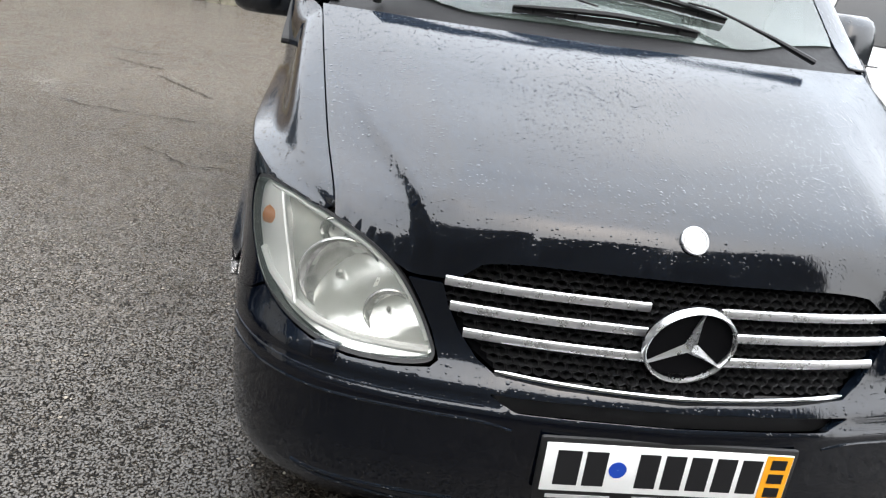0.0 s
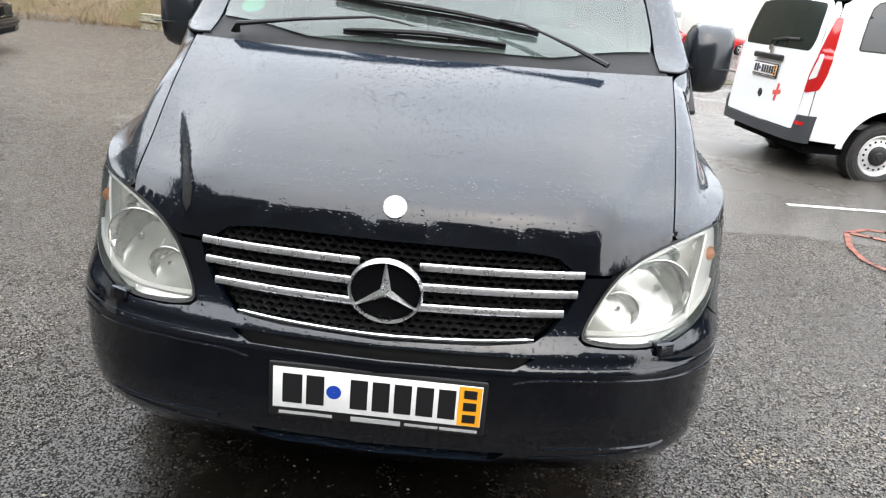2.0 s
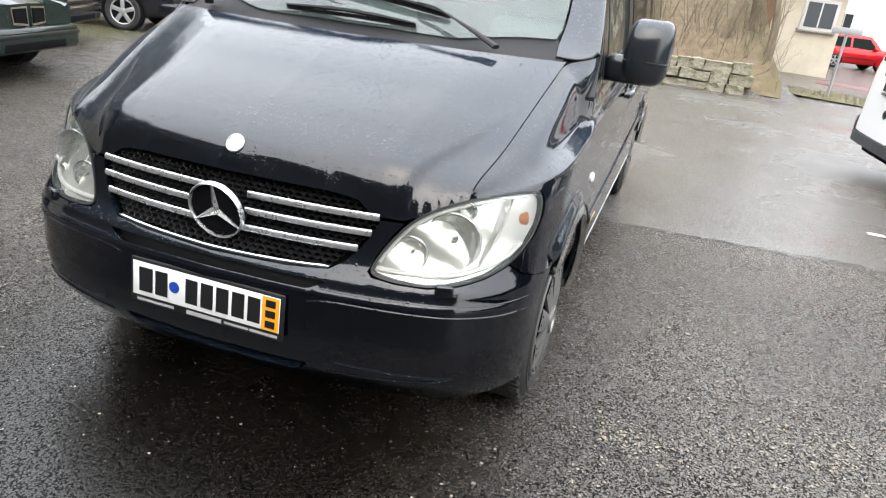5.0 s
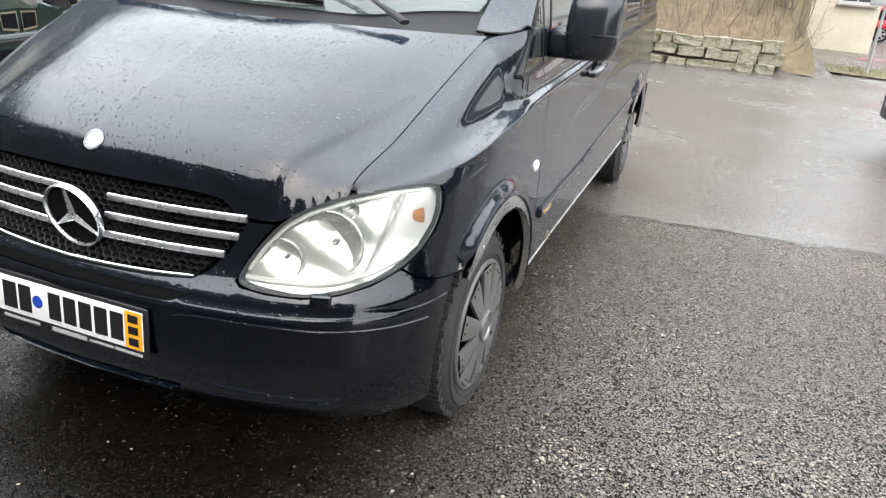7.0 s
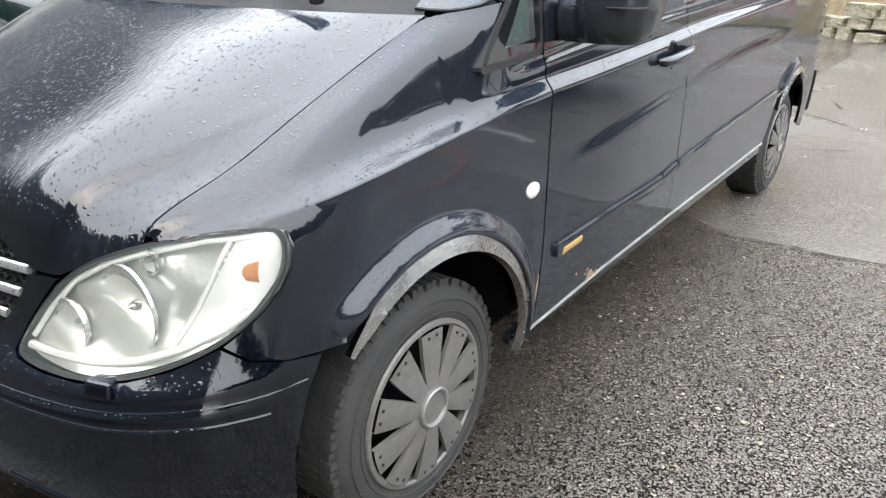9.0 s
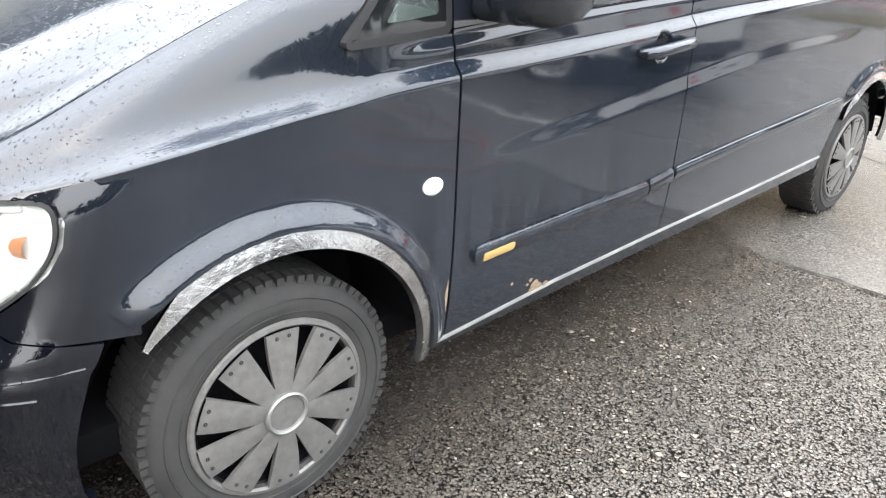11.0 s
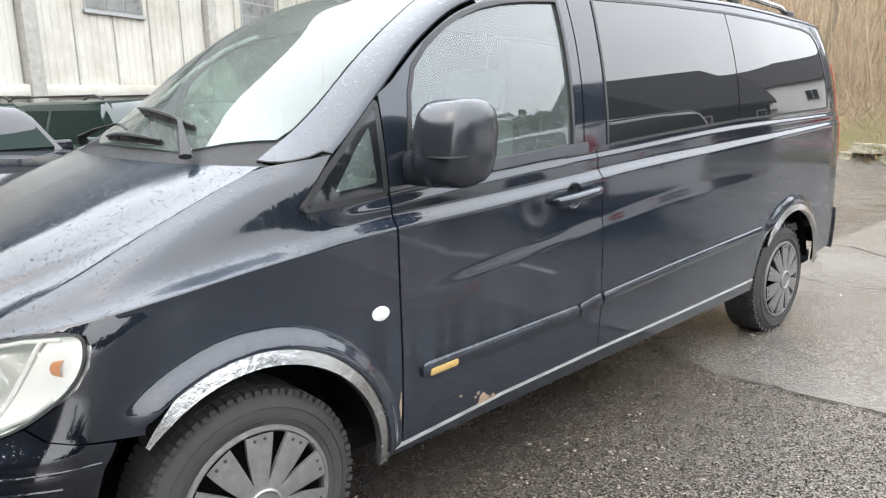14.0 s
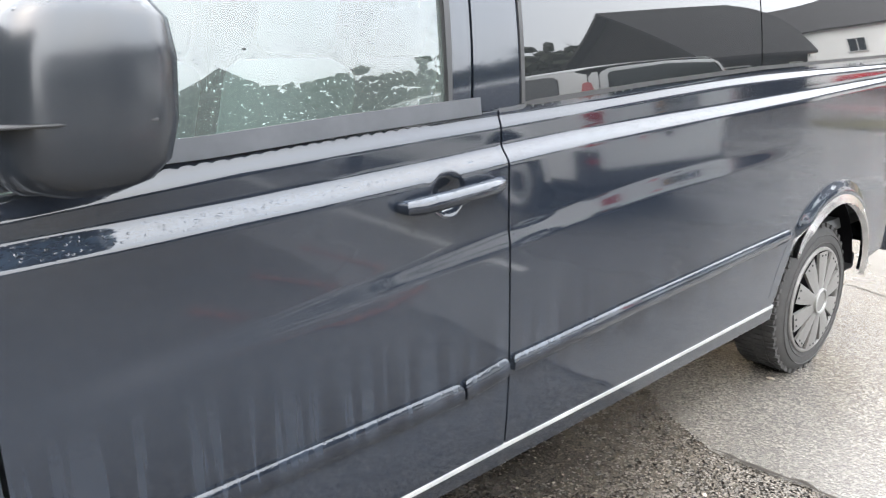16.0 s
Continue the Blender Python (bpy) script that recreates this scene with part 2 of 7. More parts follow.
def paint(name, color, flake, drops=True, sheen=(0.045, 0.10)):
    mat = material(name, color, 0.55, 0.0, 0.0, 1.0 if drops else 0.75, 0.035)
    b = bsdf(mat)
    b.inputs["Coat IOR"].default_value = 1.60
    n = noise_tex(mat, 900, 2, 0.5)
    grime = noise_tex(mat, 3.0, 6, 0.65)
    col = ramp(mat, n.outputs["Fac"], [(0.4, color), (0.75, flake)])
    dust = ramp(mat, grime.outputs["Fac"], [(0.42, (0, 0, 0)), (0.8, (0.008, 0.008, 0.008))])
    link(mat, mixc(mat, dust, col, (0.14, 0.13, 0.12)), b.inputs["Base Color"])
    link(mat, ramp(mat, grime.outputs["Fac"], [(0.35, (0.045,) * 3), (0.8, (0.10,) * 3)]), b.inputs["Coat Roughness"])
    if drops:
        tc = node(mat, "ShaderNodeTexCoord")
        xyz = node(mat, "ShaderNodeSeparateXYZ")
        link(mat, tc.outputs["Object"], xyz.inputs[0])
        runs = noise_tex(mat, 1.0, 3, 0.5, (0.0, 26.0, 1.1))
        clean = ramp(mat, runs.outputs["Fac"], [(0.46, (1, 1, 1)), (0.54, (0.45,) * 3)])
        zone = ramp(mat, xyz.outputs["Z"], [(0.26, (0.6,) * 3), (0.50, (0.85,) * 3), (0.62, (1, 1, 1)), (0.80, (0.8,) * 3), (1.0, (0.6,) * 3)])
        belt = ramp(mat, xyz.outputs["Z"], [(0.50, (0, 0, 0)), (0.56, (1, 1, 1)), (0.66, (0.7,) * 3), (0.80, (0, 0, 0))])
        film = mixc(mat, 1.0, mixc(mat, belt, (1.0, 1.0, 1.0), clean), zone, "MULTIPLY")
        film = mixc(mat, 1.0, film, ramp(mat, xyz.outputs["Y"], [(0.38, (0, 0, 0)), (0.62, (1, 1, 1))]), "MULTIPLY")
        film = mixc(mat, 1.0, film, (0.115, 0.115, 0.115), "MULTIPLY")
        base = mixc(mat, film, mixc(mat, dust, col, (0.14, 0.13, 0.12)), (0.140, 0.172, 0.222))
        # pale blue sheen painted into upward faces, flecked like fine droplets
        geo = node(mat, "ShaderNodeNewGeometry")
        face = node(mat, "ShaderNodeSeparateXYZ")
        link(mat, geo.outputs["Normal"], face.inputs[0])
        up_sheen = ramp(mat, face.outputs["Z"], [(0.30, (0, 0, 0)), (0.80, (0.026,) * 3)])
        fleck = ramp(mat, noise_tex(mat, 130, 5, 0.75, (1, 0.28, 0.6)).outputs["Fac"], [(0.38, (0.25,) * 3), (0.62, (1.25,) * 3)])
        base = mixc(mat, mixc(mat, 1.0, up_sheen, fleck, "MULTIPLY"), base, (0.29, 0.46, 0.70))
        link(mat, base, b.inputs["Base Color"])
        washed = ramp(mat, face.outputs["Z"], [(0.25, (0, 0, 0)), (0.55, (1, 1, 1))])
        dull = ramp(mat, grime.outputs["Fac"], [(0.35, (sheen[0],) * 3), (0.8, (sheen[1],) * 3)])
        link(mat, mixc(mat, washed, dull, (sheen[0] * 0.45,) * 3), b.inputs["Coat Roughness"])
        runs_fine = noise_tex(mat, 150, 3, 0.6, (1, 0.22, 0.5))
        last = add_drops(mat, 1.0, True)
        last = bump(mat, runs_fine.outputs["Fac"], 0.35, 0.0012, None, last)
        link(mat, ramp(mat, face.outputs["Z"], [(0.25, (0, 0, 0)), (0.6, (0.35,) * 3)]), last.node.inputs["Strength"])
        link(mat, last, b.inputs["Coat Normal"])
        link(mat, last, b.inputs["Normal"])
    return mat


def pane(name, tint, ior=1.5, drops=False, haze=0.0):
    """Thin sheet glass: clear with a tint, gloss by Fresnel, and a misted film."""
    mat = bpy.data.materials.new(name)
    mat.use_nodes = True
    nt = mat.node_tree
    nt.nodes.remove(nt.nodes["Principled BSDF"])
    clear, gloss, mix = node(mat, "ShaderNodeBsdfTransparent"), node(mat, "ShaderNodeBsdfGlossy"), node(mat, "ShaderNodeMixShader")
    clear.inputs[0].default_value = (*tint, 1)
    gloss.inputs["Roughness"].default_value = 0.01
    fr = node(mat, "ShaderNodeFresnel", IOR=ior)
    link(mat, fr.outputs[0], mix.inputs[0])
    body = clear.outputs[0]
    if haze:
        film, m2 = node(mat, "ShaderNodeBsdfDiffuse"), node(mat, "ShaderNodeMixShader")
        film.inputs[0].default_value = (0.66, 0.79, 0.74, 1)
        n = noise_tex(mat, 2.5, 5, 0.6)
        link(mat, ramp(mat, n.outputs["Fac"], [(0.3, (haze * 0.6,) * 3), (0.7, (haze * 1.3,) * 3)]), m2.inputs[0])
        link(mat, clear.outputs[0], m2.inputs[1])
        link(mat, film.outputs[0], m2.inputs[2])
        body = m2.outputs[0]
    link(mat, body, mix.inputs[1])
    link(mat, gloss.outputs[0], mix.inputs[2])
    if drops:
        last = add_drops(mat, 0.45)
        link(mat, last, gloss.inputs["Normal"])
        link(mat, last, fr.inputs["Normal"])
    link(mat, mix.outputs[0], nt.nodes["Material Output"].inputs["Surface"])
    return mat


M = {}
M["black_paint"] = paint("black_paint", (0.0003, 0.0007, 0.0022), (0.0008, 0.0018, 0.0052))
M["mirror_paint"] = paint("worn_mirror_paint", (0.0016, 0.0018, 0.0022), (0.003, 0.0034, 0.004), True, (0.17, 0.30))
M["white_paint"] = paint("white_paint", (0.78, 0.79, 0.79), (0.82, 0.82, 0.81), drops=False)
M["car_black"] = paint("car_black", (0.008, 0.009, 0.012), (0.015, 0.016, 0.02), drops=False)
M["car_green"] = paint("car_green", (0.006, 0.014, 0.012), (0.012, 0.022, 0.02), drops=False)
M["car_red"] = paint("car_red", (0.50, 0.012, 0.016), (0.58, 0.02, 0.025), drops=False)
M["plastic"] = grained("black_plastic", (0.006, 0.006, 0.0065), (0.012, 0.012, 0.0125), 60, 0.36, 0.5, 400, 0.0004)
M["bumper_grey"] = grained("bumper_plastic", (0.03, 0.033, 0.038), (0.045, 0.048, 0.054), 20, 0.5, 0.62, 300, 0.0005)
M["rubber"] = grained("rubber_seal", (0.008, 0.008, 0.009), (0.014, 0.014, 0.015), 40, 0.45, 0.6)
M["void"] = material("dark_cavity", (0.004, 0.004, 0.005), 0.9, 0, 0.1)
M["chrome"] = material("chrome", (0.72, 0.73, 0.74), 0.12, 1.0)
M["steel"] = grained("brushed_trim", (0.42, 0.42, 0.42), (0.62, 0.62, 0.62), 14, 0.12, 0.30, 30, 0.0035, 1.0)
M["lamp_chrome"] = grained("reflector_bowl", (0.50, 0.50, 0.49), (0.66, 0.66, 0.65), 6, 0.10, 0.20, None, 0, 0.75)
M["lamp_shell"] = grained("lamp_shell", (0.60, 0.60, 0.58), (0.74, 0.74, 0.72), 9, 0.14, 0.28, 22, 0.004, 0.6)
M["lamp_white"] = material("lamp_bezel", (0.86, 0.86, 0.85), 0.25, 0.25)
M["badge"] = grained("badge_silver", (0.34, 0.35, 0.36), (0.46, 0.47, 0.48), 30, 0.22, 0.34, None, 0, 0.8)
M["emblem_chrome"] = grained("emblem_chrome", (0.72, 0.73, 0.74), (0.84, 0.84, 0.85), 40, 0.24, 0.34, None, 0, 0.9)
M["cowl"] = grained("cowl_plastic", (0.008, 0.008, 0.009), (0.016, 0.016, 0.017), 50, 0.5, 0.65, 300, 0.0006, spec=0.25)
M["amber"] = material("amber_lens", (0.55, 0.20, 0.06), 0.3)
M["amber_far"] = material("amber_indicator", (0.80, 0.40, 0.03), 0.3)
M["lens"] = pane("lamp_lens", (0.95, 0.945, 0.92), 1.42, haze=0.05)
M["glass"] = pane("window_glass", (0.52, 0.70, 0.63), 1.95, drops=True, haze=0.075)
M["screen"] = pane("windshield_glass", (0.50, 0.66, 0.60), 1.6, drops=True, haze=0.10)
M["tint"] = material("privacy_glass", (0.012, 0.013, 0.014), 0.015, 0.0, 0.75)
M["tyre"] = grained("tyre_rubber", (0.016, 0.016, 0.016), (0.036, 0.034, 0.032), 14, 0.72, 0.85, 160, 0.0012)
M["hubcap"] = grained("hubcap_plastic", (0.115, 0.112, 0.106), (0.165, 0.16, 0.152), 40, 0.38, 0.5, 300, 0.0004, 0.35)
M["steel_rim"] = grained("steel_rim", (0.55, 0.55, 0.55), (0.68, 0.68, 0.67), 20, 0.4, 0.5, None, 0, 0.3)
M["alloy"] = grained("alloy_rim", (0.40, 0.40, 0.41), (0.52, 0.52, 0.53), 30, 0.3, 0.4, None, 0, 0.6)
M["plate_white"] = grained("plate_white", (0.74, 0.75, 0.73), (0.80, 0.80, 0.79), 30, 0.4, 0.5)
M["plate_orange"] = material("plate_orange", (0.85, 0.36, 0.015), 0.4)
M["ink"] = material("plate_ink", (0.008, 0.008, 0.009), 0.45)
M["blue"] = material("seal_blue", (0.01, 0.05, 0.35), 0.4)
M["grey_text"] = material("frame_print", (0.35, 0.35, 0.35), 0.5)
M["red_lens"] = material("red_lens", (0.46, 0.012, 0.012), 0.12, 0, 0.6, 1.0)
M["white_lens"] = material("clear_lens", (0.68, 0.66, 0.62), 0.15, 0, 0.6, 1.0)
M["seat"] = grained("seat_cloth", (0.05, 0.055, 0.06), (0.085, 0.09, 0.095), 80, 0.9, 0.95, 500, 0.001)
M["cabin"] = grained("cabin_trim", (0.10, 0.105, 0.11), (0.15, 0.155, 0.16), 30, 0.7, 0.85)
M["liner"] = grained("roof_liner", (0.38, 0.39, 0.39), (0.46, 0.47, 0.46), 60, 0.9, 0.95)
M["sill_bright"] = grained("sill_trim", (0.42, 0.42, 0.42), (0.6, 0.6, 0.59), 12, 0.3, 0.5, 200, 0.001, 0.6)
M["tan"] = material("yellow_reflector", (0.46, 0.31, 0.11), 0.3)
M["rust"] = grained("rust_spot", (0.15, 0.09, 0.055), (0.30, 0.23, 0.155), 120, 0.9, 0.95, 300, 0.001)
M["sticker"] = grained("red_tape", (0.62, 0.06, 0.05), (0.72, 0.10, 0.08), 40, 0.5, 0.6)
M["green_disc"] = material("green_sticker", (0.08, 0.42, 0.26), 0.5)
M["car_glass"] = material("parked_car_glass", (0.010, 0.017, 0.015), 0.15, 0.0, 0.03)
M["cap_ring"] = grained("cap_ring", (0.24, 0.24, 0.23), (0.34, 0.34, 0.33), 30, 0.3, 0.4, None, 0, 0.7)
M["rear_glass"] = material("rear_glass", (0.016, 0.024, 0.022), 0.06, 0.0, 0.2)
M["frit"] = material("black_glass_border", (0.008, 0.009, 0.010), 0.06, 0.0, 0.45)

# ---------------------------------------------------------------- the vans' shape (nose towards -y, own left side +x)
FRONT_PLAN = [(0.0, 0.0), (0.25, 0.012), (0.5, 0.048), (0.70, 0.107), (0.80, 0.172), (0.88, 0.268), (0.925, 0.380), (0.942, 0.53), (0.947, 0.9), (0.950, 1.4)]
REAR_PLAN = [(0.0, 0.0), (0.5, 0.012), (0.74, 0.028), (0.84, 0.060), (0.90, 0.115), (0.932, 0.21), (0.946, 0.42), (0.950, 1.1)]
REAR = 5.20


def plan(points):
    """Position along a plan curve by arc length, and the half width at a distance from its end."""
    fx, acc, px, py = [], 0.0, [], []
    chord = [0.0]
    for (a, b), (c, d) in zip(points, points[1:]):
        chord.append(chord[-1] + math.hypot(c - a, d - b))
    cx, cy = pchip([(s, p[0]) for s, p in zip(chord, points)]), pchip([(s, p[1]) for s, p in zip(chord, points)])
    ts = np.linspace(0, chord[-1], 700)
    xs, ys = np.array([cx(t) for t in ts]), np.array([cy(t) for t in ts])
    ss = np.r_[0, np.cumsum(np.hypot(np.diff(xs), np.diff(ys)))]
    return (lambda s: (float(np.interp(s, ss, xs)), float(np.interp(s, ss, ys)))), (lambda d: float(np.interp(d, ys, xs))), (lambda x: float(np.interp(x, xs, ss)))


front_at, front_half, front_s = plan(FRONT_PLAN)
rear_at, rear_half, rear_s = plan(REAR_PLAN)
front_back = pchip([(0.20, 0.13), (0.26, 0.07), (0.31, 0.03), (0.36, 0.012), (0.45, 0.0), (0.585, 0.0), (0.595, 0.007), (0.615, 0.014), (0.66, 0.046), (0.75, 0.08), (0.80, 0.095), (0.88, 0.125), (0.93, 0.16), (1.0, 0.22), (1.2, 0.24)])
rear_in = pchip([(0.26, 0.09), (0.32, 0.05), (0.38, 0.034), (0.58, 0.036), (0.65, 0.042), (1.0, 0.055), (1.2, 0.075), (1.5, 0.125), (1.75, 0.19), (1.86, 0.25)])
low_in = pchip([(0.18, -0.10), (0.28, -0.035), (0.36, -0.016), (0.5, -0.004), (0.62, 0.0), (0.9, 0.0)])
LINE1 = pchip([(1.30, 0.795), (1.58, 0.820), (1.91, 0.850), (2.38, 0.896), (3.09, 0.953), (3.5, 0.963), (4.2, 0.97)])
LINE2 = pchip([(0.20, 0.875), (0.35, 0.905), (0.615, 0.955), (0.94, 0.996), (1.32, 1.024), (1.59, 1.034), (2.08, 1.06), (2.62, 1.094), (3.4, 1.127), (4.8, 1.186), (5.2, 1.20)])
BELT = pchip([(0.9, 1.10), (1.31, 1.130), (1.80, 1.168), (2.23, 1.192), (2.46, 1.203), (3.6, 1.262), (4.76, 1.285), (5.2, 1.30)])
GUTTER = pchip([(0.85, 1.10), (0.97, 1.175), (1.054, 1.215), (1.13, 1.262), (1.385, 1.475), (1.55, 1.605), (1.75, 1.715), (2.0, 1.785), (2.5, 1.828), (3.5, 1.842), (4.5, 1.80), (4.9, 1.765), (5.06, 1.72)])
CREST = pchip([(0.70, 1.13), (0.80, 1.205), (1.10, 1.42), (1.45, 1.655), (1.66, 1.785), (1.80, 1.845), (2.1, 1.885), (2.7, 1.915), (3.6, 1.915), (4.5, 1.875), (4.9, 1.835), (5.06, 1.80)])


def lean(x, z):
    """How much further the lamps' zone leans back at the corners than the bumper below it."""
    return 0.020 * sm((abs(x) - 0.45) / 0.3) * sm((z - 0.62) / 0.16)


def side_x(y, z):
    x = front_half(y - front_back(min(z, 0.93)) - lean(0.9, z)) if y < 2.0 else (rear_half(REAR - rear_in(min(z, 1.86)) - y) if y > 3.6 else 0.950)
    back = sm((y - 0.40) / 0.35)
    x += low_in(z) * back
    x -= 0.006 * sm((z - LINE1(y) + 0.02) / 0.06) * sm((y - 1.25) / 0.45) * sm((4.0 - y) / 0.6)
    d = z - LINE2(y)
    x -= 0.026 * sm(d / 0.045) * sm((y - 0.8) / 0.3) * (1.0 - 0.45 * sm((y - 2.4) / 1.5))
    b = z - BELT(y)
    x -= 0.010 * sm((b + 0.042) / 0.034) * sm((y - 1.1) / 0.2)
    if b > 0:
        x -= 0.06 * b + 0.29 * b * b
    return x


def side(y, z):
    return (side_x(y, z), y, z)


def wrap(s, z):
    x, y = front_at(abs(s))
    return (math.copysign(x, s) if s else 0.0, y + front_back(z) + lean(x, z), z)


def tail(s, z):
    x, y = rear_at(abs(s))
    b = max(0.0, z - 1.29)
    x *= 1 - (0.06 * b + 0.29 * b * b) / 0.94
    x *= 1 + low_in(z) * 0.8
    inset = 0.0143 * sm((z - LINE2(5.0)) / 0.045) + 0.010 * sm((z - BELT(5.0) + 0.042) / 0.034)
    x -= inset * sm((x - 0.55) / 0.3)
    return (math.copysign(x, s) if s else 0.0, REAR - rear_in(z) - y, z)


def wx(x):
    return math.copysign(front_s(abs(x)), x)


# bonnet: X runs across (edge at 0.711), y along
HX = 0.711
hood_half = pchip([(0.05, 0.68), (0.255, 0.711), (0.45, 0.744), (0.70, 0.779), (0.96, 0.81)])
hood_lip = pchip([(0.0, 0.853), (0.30, 0.852), (0.42, 0.842), (0.485, 0.803), (0.555, 0.803), (0.62, 0.832), (0.711, 0.874)])
hood_brow = pchip([(0.0, 0.853), (0.30, 0.853), (0.48, 0.850), (0.58, 0.852), (0.65, 0.860), (0.711, 0.874)])
hood_rear_y = pchip([(0.0, 0.822), (0.3, 0.838), (0.55, 0.885), (0.711, 0.955)])
hood_rear_z = pchip([(0.0, 1.234), (0.35, 1.236), (0.6, 1.237), (0.711, 1.237)])
rise_mid = pchip([(0.0, 0.0), (0.03, 0.13), (0.085, 0.235), (0.23, 0.40), (0.53, 0.665), (0.80, 0.875), (1.0, 1.0)])
rise_edge = pchip([(0.0, 0.0), (0.025, 0.085), (0.07, 0.145), (0.15, 0.215), (0.25, 0.295), (0.5, 0.545), (0.75, 0.785), (1.0, 1.0)])


def hood_front(X):
    a = min(abs(X), HX)
    z = hood_lip(a)
    s = front_s(a)
    return front_at(s)[1] + front_back(z) + lean(a, z)


def hood(X, y):
    a = min(abs(X), HX + 0.02)
    y0, y1 = hood_front(a), hood_rear_y(a)
    t = (y - y0) / (y1 - y0)
    k = sm((a - 0.40) / 0.31)
    f = rise_mid(t) * (1 - k) + rise_edge(t) * k
    z0, z1 = hood_brow(a) + (hood_lip(a) - hood_brow(a)) * (1 - sm(t / 0.11)), hood_rear_z(a)
    ridge, wide = 0.537 + 0.25 * max(0.0, t), 0.020 - 0.006 * min(1.0, max(0.0, t) / 0.5)
    plateau = 0.019 * (1 - sm((a - ridge + wide) / (2 * wide))) * sm((t + 0.02) / 0.08) * sm((0.62 - t) / 0.55)
    return (X * hood_half(y) / HX, y, z0 + (z1 - z0) * f + plateau)


def hood_edge(y):
    X = HX
    return Vector(hood(X, y))


_rim = [(y, hood_edge(y)) for y in (0.256, 0.262, 0.27, 0.285, 0.305, 0.33, 0.36, 0.40, 0.46, 0.53, 0.60, 0.70, 0.82, 0.92)]
TOP_X = pchip([(y, e.x + 0.004) for y, e in _rim] + [(1.03, 0.850), (1.13, 0.889), (1.33, 0.912)])
TOP_Z = pchip([(y, e.z) for y, e in _rim] + [(0.97, 1.238), (1.03, 1.2475), (1.13, 1.262), (1.33, 1.285)])


def fender(y, v):
    """v < 0: below the shoulder line, in metres of height; v from 0 to 0.3: from the shoulder to the bonnet's edge."""
    z0 = LINE2(y)
    if v <= 0:
        return (side_x(y, z0 + v), y, z0 + v)
    p0 = Vector((side_x(y, z0), y, z0))
    top = Vector((TOP_X(y), y, TOP_Z(y)))
    w = v / 0.3
    d = top - p0
    k = sm((y - 0.34) / 0.40)
    fx = pchip([(0.0, 0.0), (0.24, 0.27 + 0.10 * k), (0.8, 0.73 - 0.08 * k), (1.0, 1.0)])(w)
    fz = pchip([(0.0, 0.0), (0.24, 0.19 - 0.05 * k), (0.8, 0.77 + 0.05 * k), (1.0, 1.0)])(w)
    k2 = sm((y - 0.92) / 0.28)
    z = (p0.z + d.z * fz) * (1 - k2) + (z0 + w * (TOP_Z(y) - z0)) * k2
    return ((p0.x + d.x * fx) * (1 - k2) + side_x(y, z) * k2, y, z)


def crown(y):
    return 1.8 + 0.7 * sm((y - 1.05) / 0.45)


def upper(y, q):
    """Windscreen, pillars and roof as one sheet; q from -1 (right gutter) to 1 (left gutter)."""
    zg = GUTTER(y)
    xe, h = side_x(y, zg), max(0.02, CREST(y) - zg)
    a = math.pi / 2 * min(1.0, abs(q))
    x = xe * math.sin(a) ** (2 / crown(y))
    return (math.copysign(x, q), y, zg + h * max(0.0, math.cos(a)) ** (2 / crown(y)))


def uq(x, y):
    xe = side_x(y, GUTTER(y))
    return math.copysign(2 / math.pi * math.asin(min(1.0, abs(x) / xe) ** (crown(y) / 2)), x)


def fender_v(y, z):
    lo, hi = 0.0, 0.3
    for _ in range(24):
        mid = (lo + hi) / 2
        lo, hi = (mid, hi) if fender(y, mid)[2] < z else (lo, mid)
    return lo


def level(y, z):
    """Height on the side counted along its swage lines, so that rows of a mesh follow them."""
    k = [(0.2, 0.2), (0.60 + 0.02 * (y - 2), 0.60), (LINE1(min(y, 3.8)), 0.86), (LINE2(y), 1.07), (LINE2(y) + 0.045, 1.115), (BELT(y) - 0.042, 1.168), (BELT(y), 1.21)]
    for (a, b), (c, d) in zip(k, k[1:]):
        if z <= c:
            return b + (z - a) * (d - b) / (c - a)
    return z - k[-1][0] + 1.21


def unlevel(y, w):
    k = [(0.2, 0.2), (0.60 + 0.02 * (y - 2), 0.60), (LINE1(min(y, 3.8)), 0.86), (LINE2(y), 1.07), (LINE2(y) + 0.045, 1.115), (BELT(y) - 0.042, 1.168), (BELT(y), 1.21)]
    for (a, b), (c, d) in zip(k, k[1:]):
        if w <= d:
            return a + (w - b) * (c - a) / (d - b)
    return w - 1.21 + k[-1][0]


def side_w(y, w):
    return side(y, unlevel(y, w))


def lev(loop):
    return [(y, level(y, z)) for y, z in resample(loop, 0.03)]


def band(curve, width):
    """An outline as wide as given along an open curve in the plane."""
    pts = [Vector(p) for p in curve]
    out, back = [], []
    for i, p in enumerate(pts):
        d = (pts[min(i + 1, len(pts) - 1)] - pts[max(i - 1, 0)]).normalized()
        n = Vector((-d.y, d.x)) * width / 2
        out.append(tuple(p + n))
        back.append(tuple(p - n))
    return out + back[::-1]


def arc(cy, cz, r, a0, a1, k=40):
    return [(cy + r * math.cos(radians(a0 + (a1 - a0) * i / k)), cz + r * math.sin(radians(a0 + (a1 - a0) * i / k))) for i in range(k + 1)]


